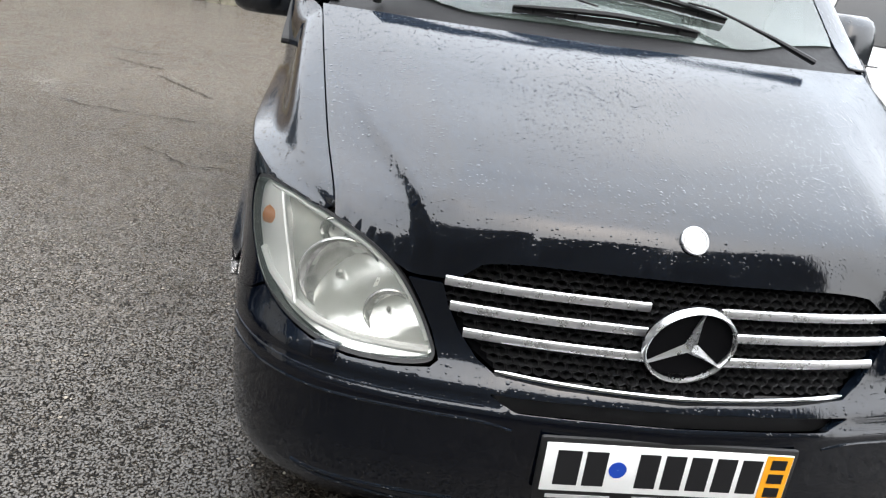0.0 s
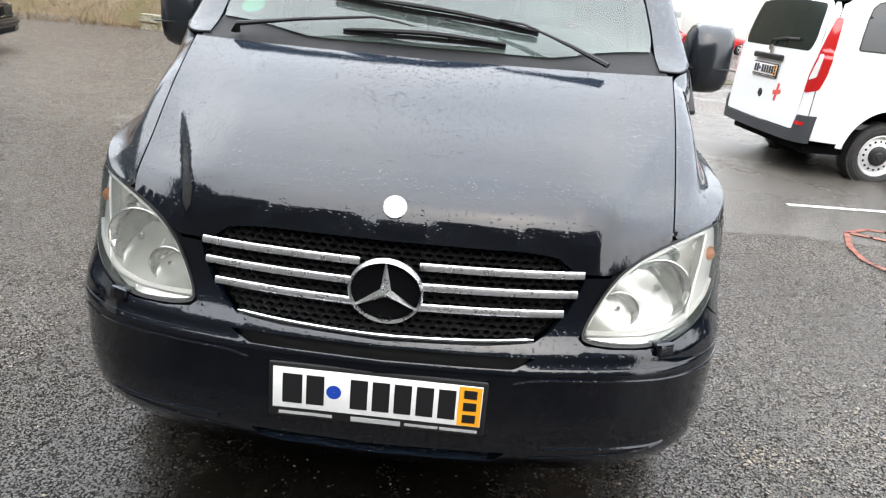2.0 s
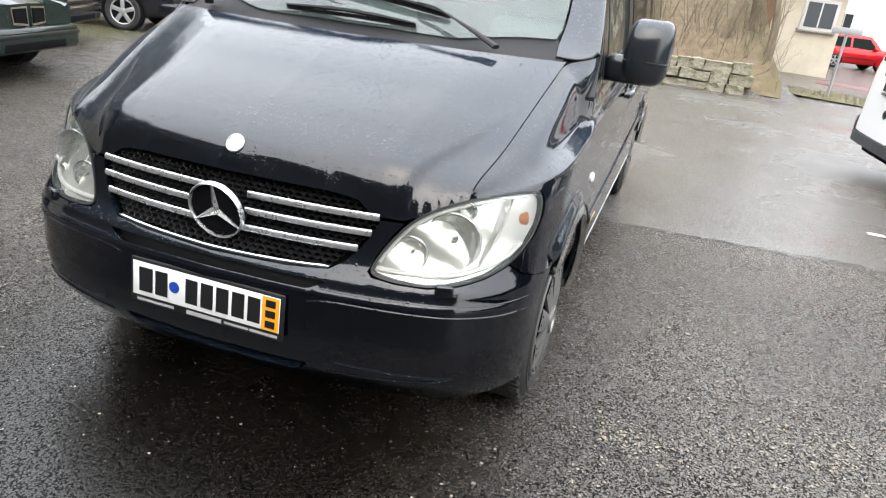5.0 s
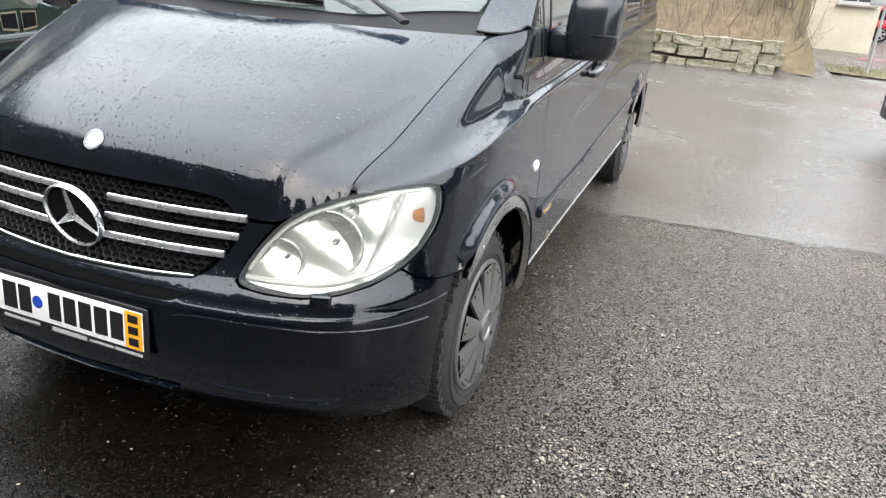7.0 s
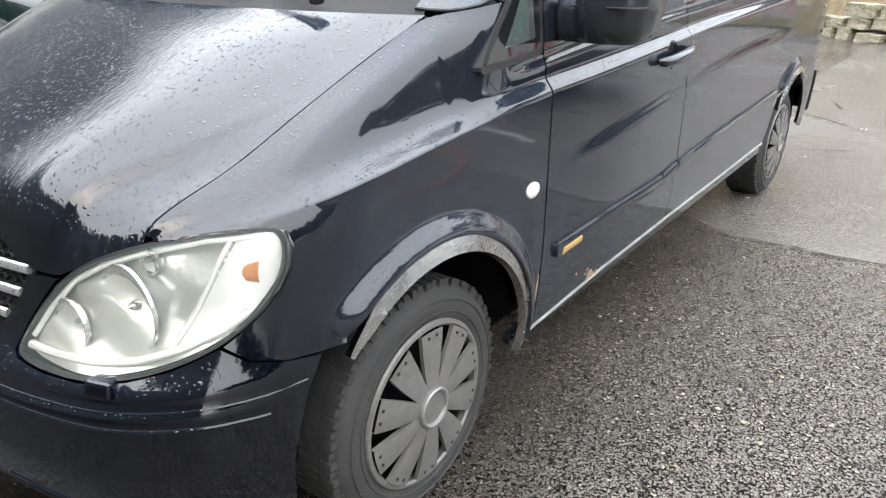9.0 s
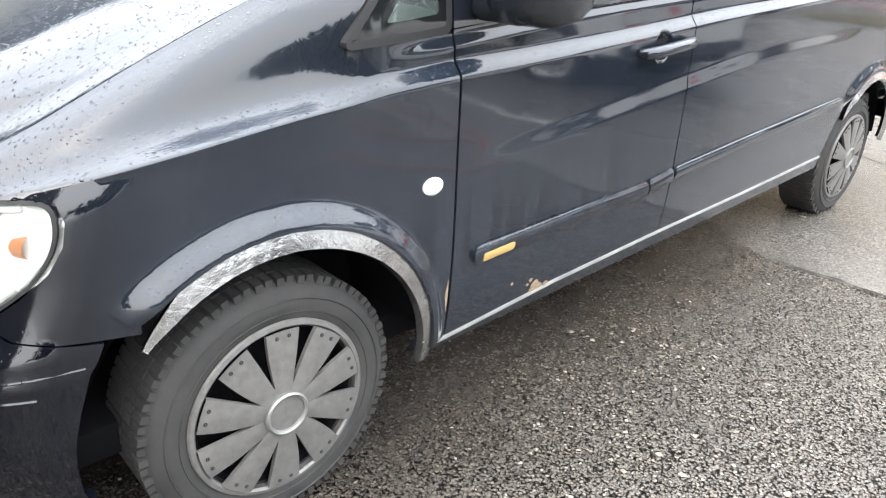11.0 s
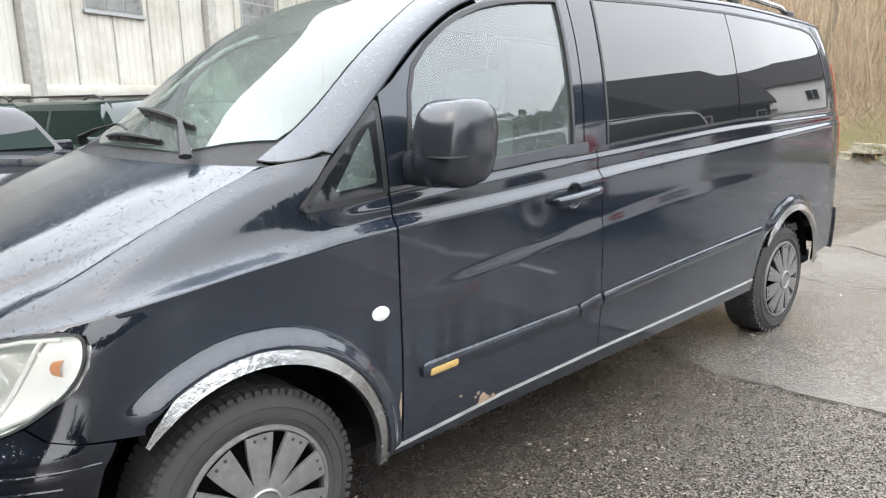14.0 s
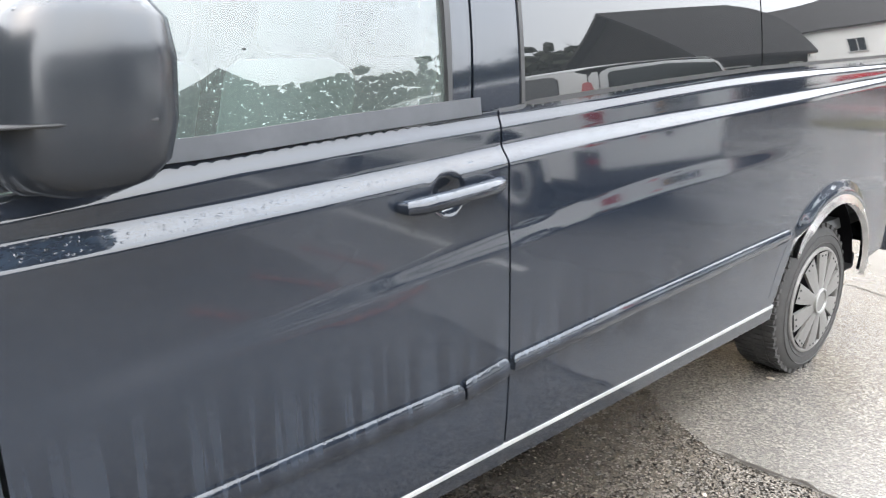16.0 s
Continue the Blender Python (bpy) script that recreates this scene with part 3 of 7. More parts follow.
def smooth_loop(loop, k=3):
    """A closed outline made smooth by Catmull-Rom arcs."""
    out, n = [], len(loop)
    for i in range(n):
        p0, p1, p2, p3 = (Vector(loop[(i + o) % n]) for o in (-1, 0, 1, 2))
        for j in range(k):
            t = j / k
            out.append(tuple(0.5 * (2 * p1 + (p2 - p0) * t + (2 * p0 - 5 * p1 + 4 * p2 - p3) * t * t + (3 * p1 - p0 - 3 * p2 + p3) * t ** 3)))
    return out


def frame_ring(loop, width):
    """The loop grown inwards by width, for seals round panes."""
    n, pts = len(loop), [Vector(p) for p in loop]
    area = sum(pts[i].x * pts[(i + 1) % n].y - pts[(i + 1) % n].x * pts[i].y for i in range(n))
    s = 1 if area > 0 else -1
    out = []
    for i in range(n):
        d = (pts[(i + 1) % n] - pts[i - 1]).normalized()
        out.append(tuple(pts[i] + s * width * Vector((-d.y, d.x))))
    return out


FW, RW, WR = (0.82, 0.325), (4.25, 0.332), 0.322   # wheel centres (y, z) and radius
ARCH = 0.405


def wheel(parent, x, y, z, side_sign, style):
    """Tyre with tread blocks, rim and its cover. x: the outer face."""
    turn = Matrix.Translation((x, y, WR - 0.012)) @ (Matrix.Identity(4) if side_sign > 0 else Matrix.Rotation(math.pi, 4, "Z"))
    hub = new("wheel")
    hub.parent = parent
    R = WR
    tyre = lathe("tyre", [(0.205, -0.02), (0.212, -0.004), (0.235, 0.008), (0.27, 0.012), (R - 0.028, 0.003), (R - 0.012, -0.012), (R - 0.003, -0.03), (R, -0.06), (R, -0.15), (R - 0.006, -0.185), (R - 0.03, -0.205), (0.25, -0.21), (0.2, -0.19)], 64, turn, M["tyre"], hub, "worn black tyre")
    bm = bmesh.new()
    for k in range(76):
        t = 2 * math.pi * k / 76
        m = turn @ Matrix.Rotation(t, 4, "X")
        box_bm(bm, (-0.045, -0.0085, R - 0.016), (-0.006 if k % 2 else -0.011, 0.0085, R + 0.0035), 0, 1, m)
        box_bm(bm, (-0.095, -0.0095, R - 0.01), (-0.052, 0.0095, R + 0.0035), 0, 1, m)
        box_bm(bm, (-0.185, -0.0095, R - 0.012), (-0.103, 0.0095, R + 0.003), 0, 1, m)
    part("tread", bm, M["tyre"], tyre, smooth=False)
    for r, xx in ((0.246, 0.0105), (0.278, 0.0115)):
        lathe("bead_ring", [(r - 0.002, xx - 0.002), (r, xx + 0.0018), (r + 0.002, xx - 0.002)], 64, turn, M["tyre"], tyre)
    if style == "cap":
        lathe("rim", [(0.206, -0.022), (0.203, -0.006), (0.196, -0.016), (0.188, -0.05), (0.13, -0.055), (0.07, -0.03), (0.001, -0.03)], 48, turn, M["void"], hub, "dark steel rim")
        cap = new("hubcap")
        cap.parent = hub
        turn = turn @ Matrix.Translation((0.007, 0, 0)) @ Matrix.Diagonal((1, 1.1, 1.1, 1))
        lathe("outer_ring", [(0.205, -0.008), (0.207, 0.0), (0.204, 0.006), (0.196, 0.008), (0.191, 0.003), (0.191, -0.012)], 64, turn, M["hubcap"], cap)
        dome = lambda r: 0.012 + 0.012 * (1 - (r / 0.2) ** 2)
        for k in range(10):
            bm, rows = bmesh.new(), []
            for i in range(9):
                r = 0.05 + 0.142 * i / 8
                half = radians(18.0) if r < 0.078 else radians(16.6 - 5.2 * ((r - 0.078) / 0.114) ** 0.8)
                skew = radians(3.0) * ((r - 0.05) / 0.142)
                rows.append([bm.verts.new(turn @ (Matrix.Rotation(2 * math.pi * k / 10, 4, "X") @ Vector((dome(r) - (0.011 if abs(f) > 1 else 0.0) - 0.002 * f * f, r * math.sin(half * max(-1, min(1, f)) + skew), r * math.cos(half * max(-1, min(1, f)) + skew))))) for f in (-1.01, -1.0, -0.5, 0.0, 0.5, 1.0, 1.01)])
            for a, b in zip(rows, rows[1:]):
                for i in range(6):
                    bm.faces.new((a[i], a[i + 1], b[i + 1], b[i]))
            blade = part("blade", bm, M["hubcap"], cap, sharp=0.5)
            for a in (-4.5, 4.5):
                m = turn @ Matrix.Rotation(2 * math.pi * k / 10 - radians(a + 2.5), 4, "X") @ Matrix.Translation((dome(0.178), 0, 0.178))
                lathe("rivet", [(0.0045, -0.001), (0.0045, 0.0012), (0.0025, 0.0024), (0.0005, 0.0005)], 10, m, M["plastic"], blade)
        lathe("centre_ring", [(0.050, 0.018), (0.050, 0.030), (0.046, 0.033), (0.041, 0.030), (0.040, 0.024)], 40, turn, M["cap_ring"], cap, "silver centre ring")
        lathe("centre_disc", [(0.041, 0.025), (0.02, 0.0265), (0.0005, 0.027)], 40, turn, M["hubcap"], cap)
    elif style == "steel":
        lathe("rim", [(0.207, -0.02), (0.209, -0.002), (0.200, 0.002), (0.192, -0.02), (0.170, -0.045), (0.150, -0.03), (0.10, -0.02), (0.09, -0.03)], 48, turn, M["steel_rim"], hub, "silver steel rim")
        lathe("hub_cover", [(0.10, -0.03), (0.098, -0.008), (0.08, 0.004), (0.04, 0.006), (0.03, 0.014), (0.0005, 0.014)], 32, turn, M["plastic"], hub, "black hub cover")
        for k in range(16):
            m = turn @ Matrix.Rotation(2 * math.pi * k / 16, 4, "X") @ Matrix.Translation((-0.0265, 0, 0.142))
            lathe("vent_hole", [(0.013, -0.004), (0.011, 0.001), (0.0005, 0.001)], 12, m, M["void"], hub)
    else:
        lathe("rim", [(0.207, -0.02), (0.21, 0.0), (0.202, 0.003), (0.192, -0.02), (0.15, -0.06), (0.0005, -0.06)], 48, turn, M["void"], hub, "dark rim well")
        lathe("rim_lip", [(0.207, -0.015), (0.211, 0.002), (0.203, 0.005), (0.193, -0.004), (0.191, -0.02)], 48, turn, M["alloy"], hub)
        for k in range(5):
            bm = bmesh.new()
            box_bm(bm, (-0.035, -0.034, 0.03), (0.002, 0.034, 0.195), 0.008, 2, turn @ Matrix.Rotation(2 * math.pi * k / 5, 4, "X"))
            part("spoke", bm, M["alloy"], hub, "silver alloy spoke")
        lathe("hub_cover", [(0.055, -0.03), (0.052, 0.004), (0.04, 0.008), (0.0005, 0.01)], 24, turn, M["alloy"], hub)
    return hub


def plate_text(parent, along, up, out, mid, wide, tall, bars, mat, name="print_bar"):
    """Plain bars that stand for writing; bars: (centre along, centre up, width, height) in shares of the sheet."""
    for cu, cv, w, h in bars:
        c = mid + along * (cu * wide) + up * (cv * tall)
        bm = bmesh.new()
        vs = [bm.verts.new(c + along * (sx * w * wide / 2) + up * (sy * h * tall / 2) + out * o) for o in (0.0, 0.0015) for sx, sy in ((-1, -1), (1, -1), (1, 1), (-1, 1))]
        for f in ((4, 5, 6, 7), (0, 1, 5, 4), (1, 2, 6, 5), (2, 3, 7, 6), (3, 0, 4, 7)):
            bm.faces.new([vs[i] for i in f])
        part(name, bm, mat, parent, smooth=False)


def number_plate(parent, mid, along, up, out):
    """White export plate with a blue seal and an orange date strip, in a black holder."""
    mid, along, up, out = Vector(mid), Vector(along), Vector(up), Vector(out)
    base = Matrix((along, up, out)).transposed().to_4x4()
    base.translation = mid
    sheet = new("number_plate")
    sheet.parent = parent
    box("holder", (-0.272, -0.082, -0.012), (0.272, 0.066, 0.0), M["plastic"], sheet, 0.006, "black plate holder", m=base)
    box("sheet", (-0.26, -0.055, 0.0), (0.26, 0.055, 0.003), M["plate_white"], sheet, 0.001, "white plate", m=base)
    box("date_strip", (0.202, -0.053, 0.003), (0.258, 0.053, 0.0042), M["plate_orange"], sheet, 0, "orange date strip", m=base)
    lathe("seal", [(0.0185, 0.0028), (0.0185, 0.0042), (0.0005, 0.0043)], 24, base @ Matrix.Translation((-0.107, 0, 0)) @ Matrix.Rotation(-math.pi / 2, 4, "Y"), M["blue"], sheet, "blue round seal")
    face = mid + out * 0.003
    plate_text(sheet, along, up, out, face, 0.52, 0.11, [(-0.405, 0.0, 0.095, 0.72), (-0.295, 0.0, 0.085, 0.72)] + [(-0.085 + 0.105 * k, 0.0, 0.082, 0.72) for k in range(5)], M["ink"])
    plate_text(sheet, along, up, out, mid + out * 0.0042, 0.52, 0.11, [(0.443, c, 0.062, 0.20) for c in (-0.3, 0.0, 0.3)], M["ink"])
    plate_text(sheet, along, up, out, mid + out * 0.0002, 0.52, 0.11, [(-0.34, -0.63, 0.26, 0.07), (0.0, -0.63, 0.24, 0.11), (0.22, -0.63, 0.16, 0.06), (0.40, -0.63, 0.18, 0.07)], M["grey_text"])


def van(name, label, paint_mat, white):
    V = thing(name, label, "van")
    P = M[paint_mat]
    low = M["bumper_grey"] if white else P
    # ---- bonnet
    front = [(x, hood_front(x)) for x in np.linspace(-HX, HX, 61)]
    rear = [(x, hood_rear_y(abs(x))) for x in np.linspace(HX, -HX, 41)]
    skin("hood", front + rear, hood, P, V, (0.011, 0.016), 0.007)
    # ---- headlight outlines on the nose surface, in (arc, z)
    hl = [(0.497, 0.664), (0.51, 0.700), (0.535, 0.745), (0.575, 0.797), (0.63, 0.838), (0.711, 0.872), (0.80, 0.893), (0.86, 0.897), (0.884, 0.888), (0.893, 0.86), (0.895, 0.82), (0.888, 0.775), (0.872, 0.735), (0.845, 0.700), (0.80, 0.672), (0.74, 0.653), (0.66, 0.643), (0.57, 0.645), (0.515, 0.652)]
    hl = smooth_loop([(wx(x), z) for x, z in hl])
    hl_gap = frame_ring(hl, -0.006)
    # ---- grille opening
    gr = [(-0.44, 0.842), (-0.30, 0.850), (0.0, 0.852), (0.30, 0.850), (0.44, 0.842), (0.478, 0.822), (0.488, 0.800), (0.474, 0.760), (0.448, 0.715), (0.41, 0.672), (0.372, 0.648), (0.25, 0.638), (0.0, 0.632), (-0.25, 0.638), (-0.372, 0.648), (-0.41, 0.672), (-0.448, 0.715), (-0.474, 0.760), (-0.488, 0.800), (-0.478, 0.822)]
    gr = [(wx(x), z) for x, z in gr]
    # ---- bumper: from the chin up to the lamps and the grille
    end = wx(0.9345)
    half = [(wx(0.556), 0.797), (wx(0.53), 0.76), (wx(0.50), 0.705), (wx(0.483), 0.655), (wx(0.50), 0.642), (wx(0.57), 0.634), (wx(0.66), 0.632), (wx(0.74), 0.642), (wx(0.80), 0.660), (wx(0.85), 0.691), (wx(0.885), 0.661), (wx(0.915), 0.646), (end, 0.631)]
    arch_end = [(end, 0.60), (end - 0.035, 0.50), (end - 0.058, 0.42), (end - 0.075, 0.34), (end - 0.10, 0.27)]
    rim = [(wx(0.488), 0.797)] + half + arch_end + [(wx(0.62), 0.235), (0.0, 0.225)]
    notch = [(wx(x), z) for x, z in ((0.488, 0.797), (0.474, 0.757), (0.448, 0.712), (0.41, 0.669), (0.372, 0.645), (0.25, 0.635), (0.0, 0.629), (-0.25, 0.635), (-0.372, 0.645), (-0.41, 0.669), (-0.448, 0.712), (-0.474, 0.757), (-0.488, 0.797))]
    whole = rim + [(-u, z) for u, z in rim[-2::-1]] + notch[::-1][1:-1]
    slot = rounded([(wx(-0.385), 0.615), (wx(-0.33), 0.588), (wx(0.33), 0.588), (wx(0.385), 0.615)], 0.012)
    intake = rounded([(-0.30, 0.290), (0.30, 0.290), (0.34, 0.335), (-0.34, 0.335)], 0.02)
    bumper = skin("front_bumper", whole, wrap, low, V, 0.022, 0.03, holes=[slot, intake])
    deeper = lambda d: (lambda s, z: (wrap(s, z)[0] * (1 - d * 0.4), wrap(s, z)[1] + d, z))
    skin("bumper_recess", frame_ring(slot, -0.02), deeper(0.035), M["plastic"], bumper, 0.03, 0.002)
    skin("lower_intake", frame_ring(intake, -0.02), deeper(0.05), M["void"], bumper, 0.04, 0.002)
    for s in (1, -1):
        ridge = [(s * wx(x), z) for x, z in ((0.33, 0.548), (0.37, 0.557), (0.42, 0.561), (0.55, 0.560), (0.70, 0.557), (0.82, 0.555), (0.89, 0.553), (0.915, 0.55))]
        tube("crease_bead", [wrap(*p) for p in resample(ridge, 0.02, False)], 0.0035, low, bumper, 6)
        tube("crease_bead", [wrap(s * wx(x), 0.592) for x in np.linspace(0.39, 0.932, 30)], 0.003, low, bumper, 6)
        lowr = [(s * wx(x), z) for x, z in ((0.42, 0.355), (0.52, 0.352), (0.62, 0.348), (0.72, 0.345), (0.76, 0.348))]
        tube("crease_bead", [wrap(*p) for p in resample(lowr, 0.02, False)], 0.005, low, bumper, 6)
        lowr = [(s * wx(x), z) for x, z in ((0.40, 0.315), (0.55, 0.320), (0.70, 0.330), (0.755, 0.343))]
        tube("crease_bead", [wrap(*p) for p in resample(lowr, 0.02, False)], 0.004, low, bumper, 6)
    # ---- grille
    G = new("grille")
    G.parent = V
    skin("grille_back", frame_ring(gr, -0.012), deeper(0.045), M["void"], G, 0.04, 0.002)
    bm = bmesh.new()
    pitch, row = 0.0270, 0.0140
    loop = frame_ring(gr, 0.004)
    centres = [((i + 0.5 * (j % 2)) * pitch, 0.640 + j * row) for j in range(16) for i in range(-20, 21)]
    ok = inside(np.array(centres), loop)
    for (cu, cv), k in zip(centres, ok):
        if not k:
            continue
        rings = []
        for rr, d in ((1.0, 0.020), (0.84, 0.016), (0.78, 0.036)):
            rings.append([bm.verts.new(deeper(d)(cu + rr * 0.0152 * math.cos(a), cv + rr * 0.0094 * math.sin(a))) for a in (math.pi / 6 + math.pi / 3 * q for q in range(6))])
        for a, b in zip(rings, rings[1:]):
            for q in range(6):
                bm.faces.new((a[q], a[(q + 1) % 6], b[(q + 1) % 6], b[q]))
    tagged(part("honeycomb", bm, M["plastic"], G, "black honeycomb mesh", smooth=False), kind="stuff")
    for z0, x0, z1 in ((0.800, 0.484, 0.803), (0.752, 0.470, 0.757), (0.704, 0.440, 0.711)):
        for s in (1, -1):
            path = [wrap(s * wx(x), z0 + (z1 - z0) * (x / 0.48)) for x in np.linspace(0.075, x0, 20)]
            tube("chrome_bar", [(x, y + 0.004, z) for x, y, z in path], 0.0105, M["emblem_chrome"], G, 10, 0.62, "chrome bar", up=(0, 1, 0))
    tube("chrome_bar", [(x, y + 0.004, z) for x, y, z in (wrap(wx(x), 0.637 + 0.013 * (abs(x) / 0.372) ** 2) for x in np.linspace(-0.372, 0.372, 40))], [0.002] + [0.0065] * 38 + [0.002], M["chrome"], G, 10, 1.0, "chrome bar")
    tilt = Matrix.Translation((0, 0.050, 0.747)) @ Matrix.Rotation(radians(13), 4, "X") @ Matrix.Rotation(-math.pi / 2, 4, "Z") @ Matrix.Identity(4)
    em = new("emblem")
    em.parent = G
    lathe("emblem_disc", [(0.088, -0.02), (0.086, -0.004), (0.0005, -0.002)], 48, tilt, M["void"], em, "black disc")
    lathe("emblem_ring", [(0.0920, -0.01), (0.0925, 0.004), (0.0900, 0.0085), (0.0872, 0.007), (0.0850, 0.0)], 64, tilt, M["emblem_chrome"], em, "chrome ring")
    for k in range(3):
        m = tilt @ Matrix.Rotation(2 * math.pi * k / 3, 4, "X")
        bm = bmesh.new()
        a = [bm.verts.new(m @ Vector(p)) for p in ((0.0, -0.013, 0.0075), (0.0, 0.013, 0.0075), (0.0, 0.0015, 0.086), (0.0, -0.0015, 0.086), (0.011, 0, 0.0), (0.007, 0, 0.086))]
        c = bm.verts.new(m @ Vector((0.0, 0.0, -0.001)))
        for f in ((a[0], a[4], a[5], a[3]), (a[4], a[1], a[2], a[5]), (a[0], c, a[4]), (c, a[1], a[4])):
            bm.faces.new(f)
        part("emblem_arm", bm, M["emblem_chrome"], em, smooth=False)
    if not white:
        hp = Vector(hood(0.0, 0.145))
        n = (Vector(hood(0.001, 0.145)) - hp).cross(Vector(hood(0.0, 0.146)) - hp).normalized()
        m = Matrix.Translation(hp) @ n.to_track_quat("X", "Z").to_matrix().to_4x4()
        bd = lathe("hood_badge", [(0.030, -0.002), (0.030, 0.003), (0.028, 0.0045), (0.0005, 0.0055)], 32, m, M["badge"], V, "silver round badge")
        lathe("badge_ring", [(0.0255, 0.0046), (0.0255, 0.0058), (0.0235, 0.0060), (0.0232, 0.0048)], 32, m, M["cap_ring"], bd)
    number_plate(V, (0, -0.004, 0.489), (1, 0, 0), (0, 0.05, 1), (0, -1, 0.05))
    # ---- both sides
    for s in (1, -1):
        flip = (lambda f: f) if s > 0 else (lambda f: (lambda u, v: (-f(u, v)[0], *f(u, v)[1:])))
        # headlight
        H = new("headlight")
        H.parent = V
        skin("lamp_seal", hl_gap, wrap, M["rubber"], H, 0.02, 0.02, holes=[frame_ring(hl, 0.001)], side=s)
        skin("lens", hl, wrap, M["lens"], H, 0.02, 0.004, side=s, lift=0.002)
        deep = lambda s_, z: (lambda p: (p[0] - 0.018 * sm((p[0] - 0.6) / 0.3), p[1] + 0.020 + 0.10 * (z - 0.645) + 0.004 * math.sin(z * 60.0 + s_ * 25.0), p[2]))(wrap(s_, z))
        skin("lamp_body", frame_ring(hl, -0.004), deep, M["lamp_shell"], H, (0.02, 0.005), 0.004, side=s)
        inset = lambda x, z, d: (lambda p: (s * (p[0] - d * 0.5), p[1] + d, p[2]))(wrap(wx(x), z))
        low_edge = ((0.510, 0.663), (0.57, 0.660), (0.66, 0.659), (0.74, 0.669), (0.80, 0.690), (0.845, 0.718), (0.868, 0.75))
        tube("lamp_trim", [inset(x, z, 0.014) for x, z in resample(low_edge, 0.02, False)], 0.0085, M["lamp_white"], H, 8, 1.0, "bright lower trim")
        top_edge = ((0.512, 0.68), (0.545, 0.742), (0.585, 0.793), (0.64, 0.829), (0.72, 0.860), (0.80, 0.881), (0.858, 0.885))
        tube("lamp_trim", [inset(x, z, 0.014) for x, z in resample(top_edge, 0.02, False)], 0.006, M["lamp_white"], H, 8)
        div = ((0.782, 0.682), (0.80, 0.74), (0.818, 0.81), (0.832, 0.880))
        tube("lamp_divider", [inset(x, z, 0.010) for x, z in resample(div, 0.02, False)], 0.0055, M["lamp_white"], H, 8)
        mid_d = lambda s_, z: (lambda p: (p[0] - 0.009, p[1] + 0.010 + 0.06 * (z - 0.68) + 0.0, p[2]))(wrap(s_, z))
        outer = [(wx(x), z) for x, z in ((0.792, 0.685), (0.845, 0.708), (0.874, 0.75), (0.889, 0.80), (0.890, 0.86), (0.872, 0.888), (0.838, 0.886), (0.82, 0.80))]
        skin("side_reflector_bowl", outer, mid_d, M["lamp_white"], H, (0.02, 0.006), 0.02, side=s, label="ribbed chrome side reflector")
        aim = Matrix.Rotation(-math.pi / 2, 4, "Z")
        for bx, bz, br, tilt_ in ((0.700, 0.757, 0.084, 0.0), (0.596, 0.715, 0.050, 0.0), (0.722, 0.842, 0.026, 0.0)):
            py = wrap(wx(bx), bz)[1]
            m = Matrix.Translation((s * (bx - 0.01), py + 0.012, bz)) @ aim
            bowl_ = lathe_bm(bmesh.new(), [(br, 0.0), (br * 0.97, -0.006), (br * 0.86, -0.015), (br * 0.62, -0.024), (br * 0.32, -0.029), (0.001, -0.030)], 15, m)
            part("reflector", bowl_, M["lamp_chrome"], H, "chrome reflector", smooth=False)
            lathe("reflector_rim", [(br + 0.0022, -0.006), (br + 0.0016, 0.0), (br, 0.001), (br - 0.0015, -0.004)], 32, m, M["lamp_chrome"], H)
            lathe("bulb", [(br * 0.10, -0.030), (br * 0.12, -0.012), (br * 0.08, -0.006), (0.001, 0.001)], 12, m, M["lamp_chrome"], H, "small chrome bulb cap")
        ip = wrap(wx(0.872), 0.815)
        lathe("indicator_bulb", [(0.022, -0.02), (0.021, 0.004), (0.014, 0.014), (0.001, 0.018)], 18, Matrix.Translation((s * (ip[0] - 0.03), ip[1] + 0.01, 0.815)) @ Matrix.Rotation(-s * 0.9, 4, "Z") @ aim, M["amber"], H, "amber bulb")
        # washer
        wp = wrap(wx(0.706), 0.622)
        if not white:
            wm = Matrix.Translation((s * wp[0], wp[1] + 0.006, 0.632)) @ Matrix.Rotation(s * radians(22), 4, "Z") @ Matrix.Rotation(radians(-12), 4, "X")
            box("headlight_washer", (-0.027, -0.014, -0.018), (0.027, 0.03, 0.018), P, V, 0.007, m=wm, seg=3)
        # fender
        zz = lambda y, z: (y, z - LINE2(y))
        top = [(y, 0.3) for y in np.linspace(0.264, 0.95, 30)] + [(y, 0.3) for y in np.linspace(0.965, 1.128, 8)]
        top += [(y, fender_v(y, z)) for y, z in ((1.095, 1.222), (1.05, 1.165), (1.012, 1.115), (1.10, 1.110), (1.18, 1.114), (1.25, 1.119), (1.322, 1.124))]
        tail_edge = [zz(1.322, z) for z in (1.0, 0.8, 0.6, 0.4, 0.305)]
        a_out = arc(FW[0], FW[1], ARCH + 0.035, -3, 131, 40)
        on_nose = lambda x, z: zz(wrap(wx(x), z)[1], z)
        nose = [zz(0.53, 0.630)] + [on_nose(*p) for p in ((0.916, 0.648), (0.887, 0.663), (0.854, 0.694), (0.879, 0.732), (0.896, 0.773), (0.903, 0.82), (0.901, 0.862), (0.891, 0.892), (0.862, 0.903))] + [(wrap(wx(0.79), 0.897)[1] - 0.004, -0.004), (0.290, -0.007), (0.269, -0.006), (0.2635, 0.15)]
        outl = top + tail_edge + [zz(1.245, 0.30)] + [zz(*p) for p in a_out] + nose
        F = skin("fender", outl, fender, P, V, 0.026 if white else 0.012, 0.015, side=s)
